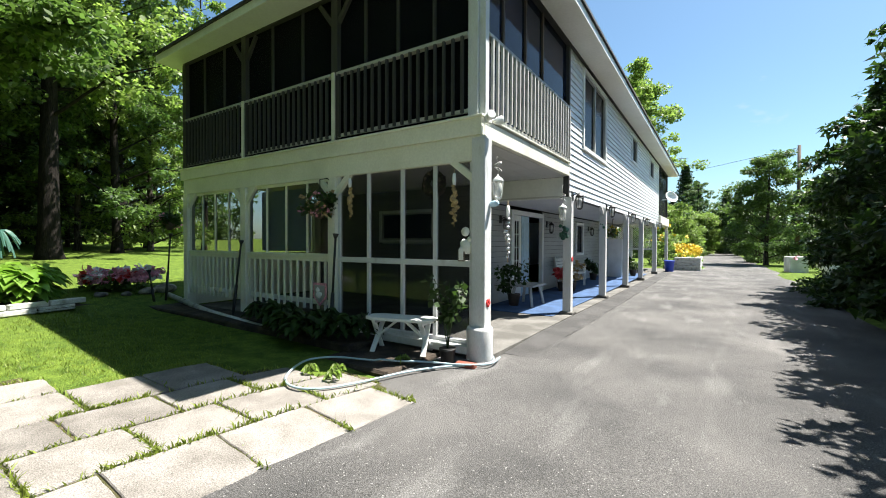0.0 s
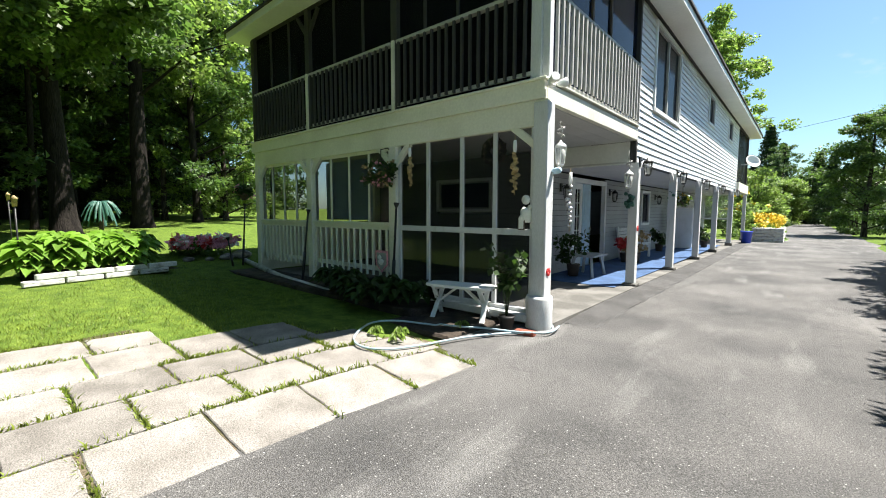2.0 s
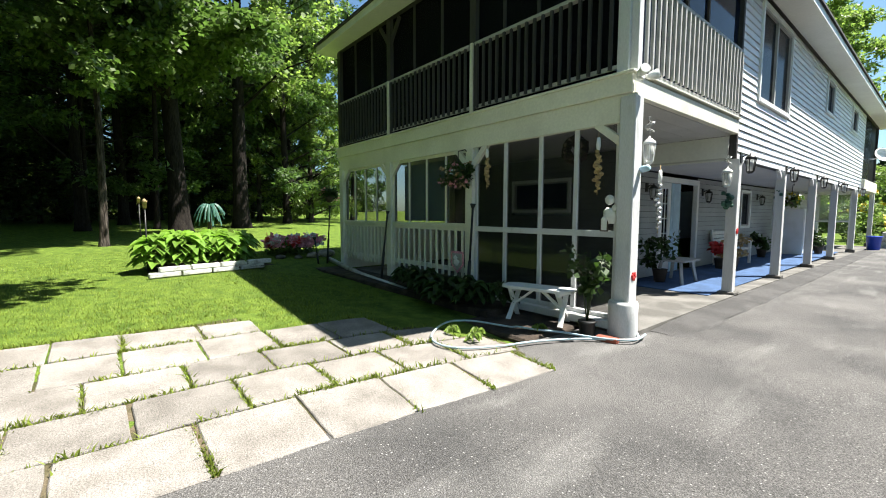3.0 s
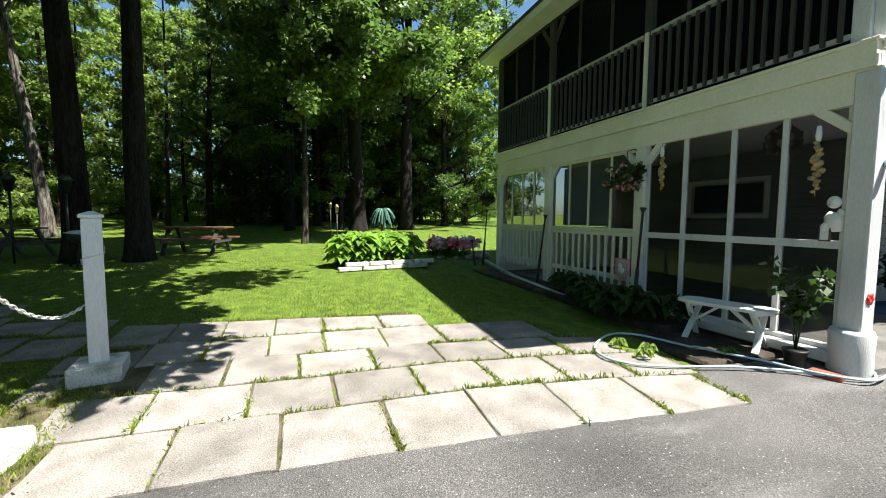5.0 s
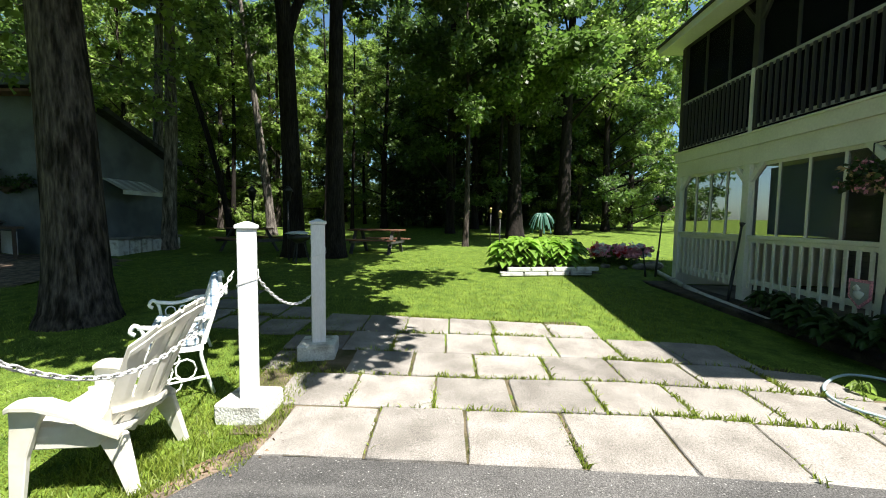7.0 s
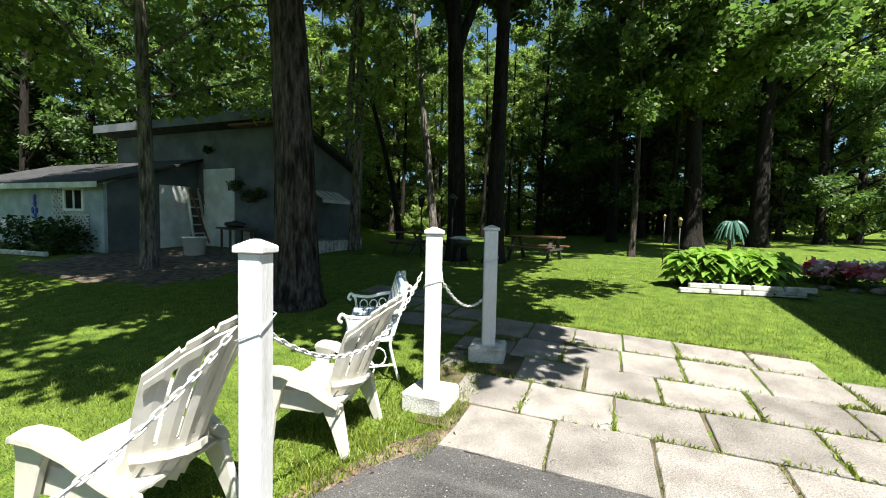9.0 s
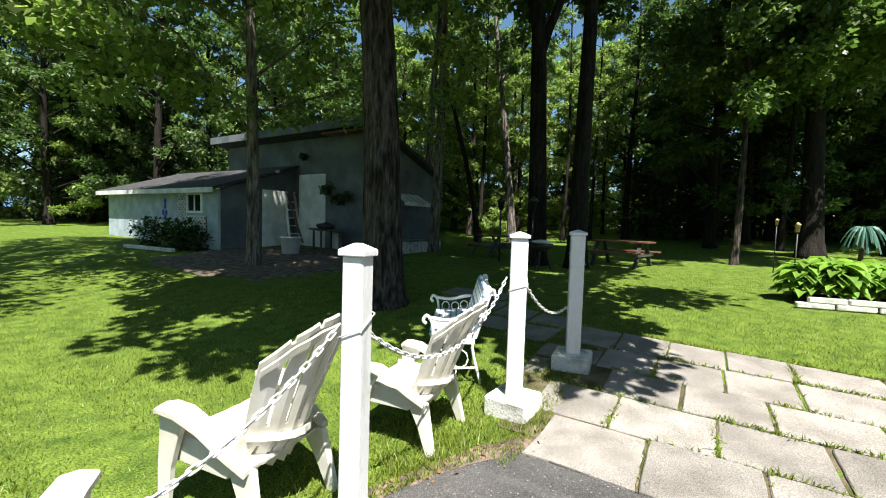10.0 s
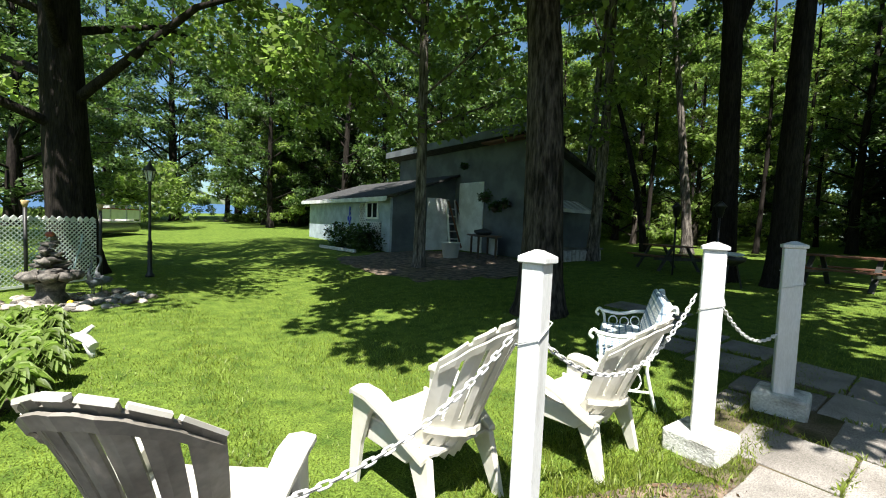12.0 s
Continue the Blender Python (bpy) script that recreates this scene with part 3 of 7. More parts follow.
# columns along the drive
COLS = [8.97, 12.02, 15.28, 18.56, 22.88, 28.3]
for i, y in enumerate(COLS):
    top = 2.38 if y < 24 else 2.8
    g = terrain(FX + 0.2, y)
    part("column", boxes(((FX - 0.08, y - 0.08, min(0.05, g) - 0.05), (FX + 0.08, y + 0.08, top))), M["worn_white"], house, "white painted square column", bevel=0.008)
    bm = bmesh.new()
    beam(bm, (FX, y + 0.05, 2.2), (FX, y + 0.3, 2.38), 0.07, 0.07, (1, 0, 0))
    if i:
        beam(bm, (FX, y - 0.05, 2.2), (FX, y - 0.3, 2.38), 0.07, 0.07, (1, 0, 0))
    part("brace", bm, M["worn_white"], house)
    part("foot", boxes(((FX - 0.13, y - 0.13, g - 0.1), (FX + 0.13, y + 0.13, max(g, 0.055) + 0.05))), M["concrete"], house, bevel=0.015)

# glazed first bay: frame bars and panes
X0, X1 = POSTS[0] + 0.085, FX - 0.095
bars = [X0 + 0.03, -4.0, -3.35, -2.79, X1 - 0.03]
bm = bmesh.new()
for x in bars:
    box(bm, (x - 0.03, FY - 0.03, 0.2), (x + 0.03, FY + 0.02, CEIL))
part("screen_frame", bm, M["worn_white"], house, "white painted screen frame", bevel=0.004)
part("screen_frame", boxes(((X0, FY - 0.036, 1.16), (X1, FY + 0.026, 1.24))), M["worn_white"], house, bevel=0.004)
part("screen_frame", boxes(((X0, FY - 0.05, 0.12), (X1, FY + 0.03, 0.22))), M["worn_white"], house, bevel=0.004)
part("kick_board", boxes(((X0 + 0.5, FY - 0.16, 0.07), (X1, FY - 0.06, 0.17))), M["worn_white"], house, "white timber sill", bevel=0.008)
for a, b in zip(bars, bars[1:]):
    for z0, z1 in ((0.22, 1.16), (1.24, CEIL)):
        ob = part("pane", boxes(((a + 0.03, FY - 0.006, z0), (b - 0.03, FY, z1))), M["glass"], house)
        ob.visible_shadow = False

# balustraded bays with glazing above
for x0, x1 in ((POSTS[1] + 0.085, POSTS[0] - 0.085), (POSTS[2] + 0.085, POSTS[1] - 0.085)):
    rail = part("railing", boxes(((x0, FY - 0.06, 1.22), (x1, FY + 0.05, 1.28)), ((x0, FY - 0.03, 1.15), (x1, FY + 0.03, 1.218)), ((x0, FY - 0.03, 0.44), (x1, FY + 0.03, 0.52))), M["cream"], house, "cream painted porch railing", bevel=0.005)
    n = 13
    for i in range(n):
        x = x0 + (x1 - x0) * (i + 0.5) / n
        if i == 0:
            bal = boxes(((-0.024, -0.012, 0.36), (0.024, 0.012, 1.16)))
            me = mesh_of(bal, "baluster", M["cream"])
        ob = new("baluster", me)
        ob.parent, ob.location = rail, (x, FY - 0.052, 0)
    k = 4
    bm = bmesh.new()
    for i in range(k + 1):
        x = x0 + 0.02 + (x1 - x0 - 0.04) * i / k
        box(bm, (x - 0.02, FY - 0.02, 1.28), (x + 0.02, FY + 0.015, CEIL))
    box(bm, (x0, FY - 0.024, CEIL - 0.05), (x1, FY + 0.019, CEIL))
    part("screen_frame", bm, M["cream"], house)
    for i in range(k):
        a, b = x0 + 0.04 + (x1 - x0 - 0.04) * i / k, x0 + (x1 - x0 - 0.04) * (i + 1) / k
        ob = part("pane", boxes(((a, FY - 0.006, 1.28), (b, FY, CEIL - 0.05))), M["glass"], house)
        ob.visible_shadow = False
# open end of the porch
part("post", boxes(((LX - 0.0, WY - 0.25, 0.05), (LX + 0.16, WY - 0.04, CEIL))), M["cream"], house, bevel=0.008)
part("end_panel", boxes(((LX + 0.04, FY + 0.1, 0.06), (LX + 0.07, WY - 0.26, 1.1))), M["cream"], house, "cream board panel closing the porch end")
part("railing", boxes(((LX + 0.02, FY + 0.09, 1.1), (LX + 0.1, WY - 0.26, 1.18)), ((LX + 0.072, FY + 0.09, 0.42), (LX + 0.1, WY - 0.26, 0.5))), M["cream"], house)
part("curtain", boxes(((-7.0, 5.5, 1.3), (-5.6, 5.53, 2.42))), M["frost"], house, "pale blue-green plastic sheet")

# balcony above: posts, balustrade, fly screens
UPX = [FX - 0.1, -4.7, -7.18, LX + 0.03]
for i, x in enumerate(UPX):
    m = M["worn_white"] if i == 0 else M["rail_grey"]
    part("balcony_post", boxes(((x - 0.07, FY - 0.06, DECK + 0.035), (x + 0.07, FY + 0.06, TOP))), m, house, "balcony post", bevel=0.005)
for i in (1, 2):
    for d in (-1, 1):
        bm = bmesh.new()
        beam(bm, (UPX[i] + d * 0.07, FY - 0.02, TOP - 0.42), (UPX[i] + d * 0.36, FY - 0.02, TOP - 0.05), 0.05, 0.07)
        part("brace", bm, M["rail_grey"], house, "near-black knee brace")
    part("balcony_post", boxes(((UPX[i] - 0.03, FY - 0.09, DECK + 0.035), (UPX[i] + 0.03, FY - 0.062, RAIL2))), M["cream"], house)
part("corner_post", boxes(((FX - 0.028, FY - 0.02, DECK + 0.035), (FX + 0.06, FY + 0.08, TOP))), M["worn_white"], house, "white balcony corner post", bevel=0.005)


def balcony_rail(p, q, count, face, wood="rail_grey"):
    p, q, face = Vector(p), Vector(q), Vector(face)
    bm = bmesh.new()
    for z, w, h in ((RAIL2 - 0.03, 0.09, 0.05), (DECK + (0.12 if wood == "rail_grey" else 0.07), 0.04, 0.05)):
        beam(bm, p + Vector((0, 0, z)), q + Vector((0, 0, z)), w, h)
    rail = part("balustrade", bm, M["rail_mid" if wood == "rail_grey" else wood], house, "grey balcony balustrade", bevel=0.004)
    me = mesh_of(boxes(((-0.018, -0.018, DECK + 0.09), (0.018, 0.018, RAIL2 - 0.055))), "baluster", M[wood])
    for i in range(count):
        ob = new("baluster", me)
        ob.parent = rail
        ob.location = p.lerp(q, (i + 0.5) / count) + face * 0.045


# front balusters get the shade-dark wood, the side run a pale tone
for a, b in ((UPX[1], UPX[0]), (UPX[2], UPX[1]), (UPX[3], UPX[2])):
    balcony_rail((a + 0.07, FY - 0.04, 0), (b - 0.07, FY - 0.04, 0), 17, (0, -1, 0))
    k = 3 if b == UPX[0] else 2
    for i in range(1, k + 1):
        x = a + (b - a) * i / (k + 1)
        part("screen_frame", boxes(((x - 0.022, FY - 0.012, RAIL2), (x + 0.022, FY + 0.018, TOP))), M["rail_grey"], house)
    part("fly_screen", boxes(((a + 0.07, FY + 0.02, DECK + 0.035), (b - 0.07, FY + 0.024, TOP))), M["screen"], house, "dark fly screen")
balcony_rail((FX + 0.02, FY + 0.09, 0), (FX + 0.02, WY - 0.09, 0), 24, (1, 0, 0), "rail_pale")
part("fly_screen", boxes(((FX - 0.04, FY + 0.09, DECK + 0.035), (FX - 0.036, WY - 0.08, TOP))), M["side_glass"], house, "dark fly screen")
for y in (5.95, 6.75, 7.5):
    part("screen_frame", boxes(((FX - 0.034, y - 0.025, RAIL2), (FX - 0.005, y + 0.025, TOP))), M["dark_wood"], house)
part("fly_screen", boxes(((LX, FY + 0.07, DECK + 0.035), (LX + 0.004, WY - 0.02, TOP))), M["screen"], house, "dark fly screen")
for y in (6.4, 7.6):
    part("balcony_post", boxes(((LX + 0.02, y - 0.04, DECK), (LX + 0.1, y + 0.04, TOP))), M["rail_grey"], house)
part("railing", boxes(((LX + 0.01, FY + 0.08, RAIL2 - 0.05), (LX + 0.08, WY - 0.02, RAIL2))), M["rail_pale"], house)
# ceiling in the same near-black, for the shade under the roof
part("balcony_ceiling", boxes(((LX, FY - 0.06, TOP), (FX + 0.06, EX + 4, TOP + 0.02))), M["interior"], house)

# far balcony
part("deck", boxes(((BACK_X, EX + 0.1, 2.42), (FX + 0.1, EX + 4.4, 2.85))), M["cream"], house, bevel=0.006)
part("fly_screen", boxes(((FX - 0.02, EX + 0.12, 2.85), (FX - 0.016, EX + 4, TOP))), M["screen"], house)
part("balcony_post", boxes(((FX - 0.05, EX + 3.9, 2.85), (FX + 0.05, EX + 4.0, TOP))), M["rail_grey"], house)

# roof: overhanging soffit, white fascia, dark shingles on a low hip
OV = 0.62
RX0, RX1, RY0, RY1 = LX - 0.38, FX + 0.52, FY - OV, EX + 4 + OV
SKEW = 0.2  # the front eave draws in towards the far corner
def eave(bm, inset, out, za, zb, sides):
    """Boards round the eave between two heights; sides picks front, right and left."""
    fl, fr, br, bl = (RX0, RY0 + SKEW), (RX1, RY0), (RX1, RY1), (RX0, RY1)
    for k, (p, q, n) in enumerate(((fl, fr, (0, -1)), (fr, br, (1, 0)), (bl, fl, (-1, 0)))):
        if k in sides:
            v = [bm.verts.new((a[0] + n[0] * o, a[1] + n[1] * o, z)) for z in (za, zb) for a, o in ((p, inset), (q, inset), (q, out), (p, out))]
            for f in ((0, 1, 2, 3), (7, 6, 5, 4), (0, 4, 5, 1), (1, 5, 6, 2), (2, 6, 7, 3), (3, 7, 4, 0)):
                bm.faces.new([v[x] for x in f])
    bmesh.ops.recalc_face_normals(bm, faces=list(bm.faces))
    return bm


sv = [(RX0, RY0 + SKEW), (RX1, RY0), (RX1, RY1), (RX0, RY1)]
ob = new("soffit", raw("soffit", [(x, y, z) for z in (TOP + 0.02, TOP + 0.05) for x, y in sv], [(3, 2, 1, 0), (4, 5, 6, 7), (0, 1, 5, 4), (1, 2, 6, 5), (2, 3, 7, 6), (3, 0, 4, 7)], M["soffit"]))
ob.parent = house
tagged(ob, "white soffit boards")
part("roof_fascia", eave(bmesh.new(), 0.0, 0.02, TOP + 0.01, TOP + 0.2, (0,)), M["white"], house, "white eave board")
part("roof_fascia", eave(bmesh.new(), 0.0, 0.02, TOP + 0.01, TOP + 0.2, (1,)), M["white"], house, "white eave board")
part("roof_fascia", eave(bmesh.new(), 0.0, 0.02, TOP + 0.01, TOP + 0.2, (2,)), M["white"], house, "white eave board")
hx, hz = (RX1 - RX0) / 2, 1.5
cx = (RX0 + RX1) / 2
z0 = TOP + 0.2
e = 0.06
rv = [(RX0 - e, RY0 + SKEW - e, z0), (RX1 + e, RY0 - e, z0), (RX1 + e, RY1 + e, z0), (RX0 - e, RY1 + e, z0), (cx, RY0 + hx, z0 + hz), (cx, RY1 - hx, z0 + hz)]
rv += [(x, y, z - 0.05) for x, y, z in rv[:4]]
ob = new("roof", raw("roof", rv, [(0, 1, 4), (1, 2, 5, 4), (2, 3, 5), (3, 0, 4, 5), (6, 7, 1, 0), (7, 8, 2, 1), (8, 9, 3, 2), (9, 6, 0, 3), (9, 8, 7, 6)], M["shingle"]))
ob.parent = house
tagged(ob, "dark shingle roof")


# ---- trees ----
def leaf_cloud(clumps, per, size, seed, droop=0.35, flat=0.6, tri=False):
    """Vertices and faces of folded leaves round clump centres (centre, radius)."""
    rng = np.random.default_rng(seed)
    n = len(clumps) * per
    cen = np.repeat(np.array([c for c, r in clumps]), per, axis=0)
    rad = np.repeat(np.array([r for c, r in clumps]), per)[:, None]
    d = rng.normal(size=(n, 3))
    d /= np.linalg.norm(d, axis=1)[:, None]
    d[:, 2] *= flat
    p = cen + d * rad * (rng.random((n, 1)) ** 0.45)
    out = d + rng.normal(scale=0.7, size=(n, 3))
    out[:, 2] -= droop
    out /= np.linalg.norm(out, axis=1)[:, None]
    up = rng.normal(scale=0.55, size=(n, 3)) + np.array([0, 0, 1.0])
    side = np.cross(out, up)
    side /= np.linalg.norm(side, axis=1)[:, None] + 1e-6
    nrm = np.cross(side, out)
    s = size * (0.6 + 0.8 * rng.random((n, 1)))
    if tri:
        v = np.stack((p - side * s * 0.35, p + side * s * 0.35, p + out * s), 1)
        return v.reshape(-1, 3), np.arange(n * 3).reshape(n, 3)
    v = np.empty((n, 4, 3))
    v[:, 0] = p
    v[:, 1] = p + out * s * 0.5 + side * s * 0.42 + nrm * s * 0.1
    v[:, 2] = p + out * s
    v[:, 3] = p + out * s * 0.5 - side * s * 0.42 + nrm * s * 0.1
    f = np.arange(n * 4).reshape(n, 4)
    return v.reshape(-1, 3), f


def leaf_mesh(name, clumps, per, size, material, seed, **k):
    v, f = leaf_cloud(clumps, per, size, seed, **k)
    me = bpy.data.meshes.new(name)
    me.vertices.add(len(v)), me.loops.add(f.size), me.polygons.add(len(f))
    me.vertices.foreach_set("co", v.ravel())
    me.loops.foreach_set("vertex_index", f.ravel().astype(np.int32))
    me.polygons.foreach_set("loop_start", np.arange(0, f.size, f.shape[1], dtype=np.int32))
    me.update(calc_edges=True)
    me.materials.append(material)
    return me


def build_tree(name, height, r, crown_from, spread, seed, leaf=0.2, per=60, limbs=16, bark="bark", leaves="leaf", lean=(0, 0), fork=(), label="tall leafy tree with dark furrowed trunk", sub=6, clump=0.17, tri=False, shade_limbs=()):
    """A tapered trunk with limbs and a crown of leaf clumps on the limbs."""
    rng = random.Random(seed)
    tree = thing(name, pose(0, 0, 0), label, "tree")
    bm = bmesh.new()
    pts, rad = [], []
    for i in range(13):
        t = i / 12
        w = 0.12 * height * 0.06
        pts.append(Vector((lean[0] * t ** 1.3 + w * (math.sin(t * 5 + seed) - math.sin(seed)), lean[1] * t ** 1.3 + w * (math.cos(t * 4 + seed * 2) - math.cos(seed * 2)), -0.15 + height * 0.92 * t)))
        rad.append(r * (1.55 if i == 0 else 1.0) * (1 - 0.8 * t))
    pts.insert(1, pts[0].lerp(pts[1], 0.22)), rad.insert(1, r * 1.22)
    pts.insert(2, pts[0].lerp(pts[2], 0.5)), rad.insert(2, r * 1.04)
    tube(bm, pts, rad, 14)
    for v in bm.verts:
        k = 1 + 0.10 * noise.noise(Vector((v.co.x * 6, v.co.y * 6, v.co.z * 0.7 + seed)))
        c = Vector((lean[0] * (v.co.z / height) ** 1.3 if v.co.z > 0 else 0, lean[1] * (v.co.z / height) ** 1.3 if v.co.z > 0 else 0, v.co.z))
        v.co = c + (v.co - c) * k

    def along(t):
        f = t * (len(pts) - 1)
        i = min(int(f), len(pts) - 2)
        return pts[i].lerp(pts[i + 1], f - i), rad[i] * (1 - f + i) + rad[i + 1] * (f - i)
    clumps = []
    for k in range(limbs):
        t = crown_from + (0.97 - crown_from) * ((k + rng.random() * 0.6) / limbs)
        base, br = along(t)
        a = k * 2.4 + rng.random() * 0.9
        reach = spread * (1.0 - 0.6 * ((t - crown_from) / (1 - crown_from)) ** 3) * (0.75 + 0.4 * rng.random())
        rise = reach * (0.15 + 0.5 * rng.random()) - (0.15 * reach if t < crown_from + 0.15 else 0)
        tip = base + Vector((math.cos(a) * reach, math.sin(a) * reach, rise))
        mid = base.lerp(tip, 0.5) + Vector((0, 0, 0.12 * reach))
        tube(bm, [base, mid, tip], [max(0.02, br * 0.3), max(0.014, br * 0.18), 0.01], 6, False)
        for j in range(sub):
            u = 0.35 + 0.65 * (j + rng.random()) / sub
            q = (base.lerp(mid, u * 2) if u < 0.5 else mid.lerp(tip, u * 2 - 1)) + Vector((rng.uniform(-1, 1), rng.uniform(-1, 1), rng.uniform(-0.7, 0.5))) * 0.26 * reach
            clumps.append(((q.x, q.y, q.z), (0.55 + 0.4 * rng.random()) * max(0.45, spread * clump)))
    # added long leafy limbs, there to throw shade on the ground
    for dx, dy, dz, at in shade_limbs:
        base, br = along(at)
        tip = base + Vector((dx, dy, dz))
        mid = base.lerp(tip, 0.5) + Vector((0, 0, 0.8))
        tube(bm, [base, mid, tip], [br * 0.4, br * 0.25, 0.02], 7, False)
        count = 14 + int(1.8 * math.hypot(dx, dy))
        for j in range(count):
            u = 0.22 + 0.78 * j / (count - 1)
            q = base.lerp(mid, u * 2) if u < 0.5 else mid.lerp(tip, u * 2 - 1)
            clumps.append(((q.x + rng.uniform(-0.65, 0.65), q.y + rng.uniform(-0.65, 0.65), q.z + rng.uniform(-0.3, 0.5)), 0.4 + 0.35 * rng.random()))
    for dx, dy, dz, at in fork:
        base, br = along(at)
        tip = base + Vector((dx, dy, dz))
        tube(bm, [base - Vector((0, 0, 0.3)), base.lerp(tip, 0.12) - Vector((0, 0, 0.1)), base.lerp(tip, 0.5) + Vector((dx * 0.06, dy * 0.06, 0)), tip], [br * 0.7, br * 0.62, br * 0.45, br * 0.15], 9, False)
        for j in range(10):
            q = base.lerp(tip, 0.6 + 0.045 * j)
            clumps.append(((q.x + rng.uniform(-0.9, 0.9), q.y + rng.uniform(-0.9, 0.9), q.z + rng.uniform(-0.3, 0.5)), 0.5 + 0.3 * rng.random()))
    part("trunk", bm, M[bark], tree)
    ob = new("crown", leaf_mesh("crown", clumps, per, leaf, M[leaves], seed, tri=tri))
    ob.parent = tree
    return tree


def conifer(name, height, spread, seed, label="dark green conifer", per=26, leaf=0.22, material="needle", base=0.05, trunk=0.12):
    rng = random.Random(seed)
    tree = thing(name, pose(0, 0, 0), label, "tree")
    bm = bmesh.new()
    tube(bm, [(0, 0, -0.2), (0, 0, height * 0.5), (0, 0, height * 0.97)], [trunk, trunk * 0.6, 0.015], 8)
    clumps = []
    tiers = int(height * 2.6)
    for i in range(tiers):
        t = base + (1 - base) * i / tiers
        w = spread * (1 - t) ** 0.8 * (0.8 + 0.35 * rng.random())
        for k in range(7):
            a = k * 0.9 + i * 1.3 + rng.random() * 0.5
            for u in (0.4, 0.75, 1.0):
                clumps.append(((math.cos(a) * w * u, math.sin(a) * w * u, height * t - 0.16 * w * u + 0.2), 0.16 + 0.12 * w))
            beam(bm, (0, 0, height * t), (math.cos(a) * w, math.sin(a) * w, height * t - 0.15 * w), 0.03)
    part("trunk", bm, M["bark"], tree)
    ob = new("crown", leaf_mesh("crown", clumps, per // 3 + 2, leaf, M[material], seed, flat=0.5, droop=0.2))
    ob.parent = tree
    return tree


def place(tree, x, y, turn=0, scale=1.0):
    tree.scale = (scale,) * 3
    tree.matrix_world = on(x, y, turn) @ Matrix.Scale(scale, 4)
    return tree


def again(tree, x, y, turn, scale):
    return copy_thing(tree, on(x, y, turn) @ Matrix.Scale(scale / tree.scale[0], 4))


# the trees of the garden
# extra limbs, mostly out of view, added to shade lawn, patio and shed
NEAR_SHADE_LIMBS = [(3.0, 3.1, 0.5, 0.42), (2.0, 1.9, 0.7, 0.44), (-0.2, 1.9, 0.8, 0.46), (2.6, 4.6, 0.6, 0.42), (1.8, 5.8, 0.4, 0.41), (2.2, 6.7, 0.3, 0.42),
              (4.6, 3.0, 0.4, 0.43), (4.3, 0.4, 0.6, 0.44), (2.2, 0.4, 0.8, 0.47), (4.4, -0.8, 0.9, 0.45), (0.6, 6.3, 0.5, 0.42), (-1.3, 7.0, 0.6, 0.44),
              (-2.4, 5.4, 0.6, 0.45), (0.2, 4.2, 0.7, 0.46), (-3.6, 3.6, 0.4, 0.62), (-3.2, 5.6, 0.6, 0.62), (-5.0, 1.5, 0.5, 0.62), (2.6, 6.6, 0.4, 0.41)]
SHED_SHADE_LIMBS = [(2.2, -1.0, 1.2, 0.5), (2.6, -3.6, 1.2, 0.55), (1.4, -5.0, 1.4, 0.58), (3.4, -2.2, 2.0, 0.6), (2.4, -6.2, 1.6, 0.62), (3.6, -4.6, 2.0, 0.66)]
WOOD_SHADE_LIMBS = [(3.0, 5.0, 0.6, 0.6), (1.4, 4.4, 0.8, 0.62), (4.4, 3.4, 0.4, 0.6), (2.4, 2.8, 0.8, 0.64), (0.2, 5.4, 0.6, 0.62), (4.6, 5.2, 0.4, 0.58), (-1.0, 3.2, 1.0, 0.64), (5.0, 1.6, 0.6, 0.62)]
DEEP_SHADE_LIMBS = [(-1.0, 5.0, 0.6, 0.58), (-3.0, 6.2, 0.6, 0.6), (-5.0, 5.0, 0.8, 0.62), (-5.4, 2.5, 0.8, 0.62), (-2.6, 3.6, 0.8, 0.6), (-4.0, 7.4, 0.4, 0.6), (-6.6, 6.4, 0.6, 0.62), (-6.5, 4.0, 0.8, 0.63), (1.2, 1.6, 0.8, 0.56), (-1.5, 1.6, 0.8, 0.56), (-3.4, 0.6, 0.8, 0.56), (-4.4, -1.4, 0.8, 0.56), (-6.2, 0.6, 0.8, 0.58), (3.0, 0.2, 0.8, 0.56)]
MAPLE_SHADE_LIMBS = [(4.5, -1.5, 0.6, 0.44), (5.6, 0.8, 0.5, 0.43), (6.6, -2.6, 0.4, 0.44), (3.2, -3.6, 0.6, 0.45), (7.2, -0.6, 0.4, 0.46), (2.6, -0.8, 0.6, 0.48), (5.0, -4.6, 0.5, 0.46), (3.6, 1.8, 0.5, 0.42), (4.8, -3.0, 0.5, 0.4), (1.2, -4.6, 0.5, 0.42), (6.2, -1.2, 0.5, 0.4), (2.0, -2.4, 0.5, 0.4), (7.6, 1.4, 0.5, 0.42)]
FORK = [(-0.75, 1.95, 6.0, 0.45), (0.3, -0.9, 5.0, 0.47)]
LAKE_SHADE_LIMBS = [(1.5, 7.0, 0.6, 0.45), (1.9, 5.0, 0.8, 0.47), (0.2, 5.4, 0.6, 0.5)]
near_tree = place(build_tree("tree", 19, 0.36, 0.46, 6.0, 3, 0.22, 130, 26, sub=8, lean=(0.6, -1.1), shade_limbs=NEAR_SHADE_LIMBS, label="large old tree with furrowed brown trunk on the lawn"), -5.08, -4.8)
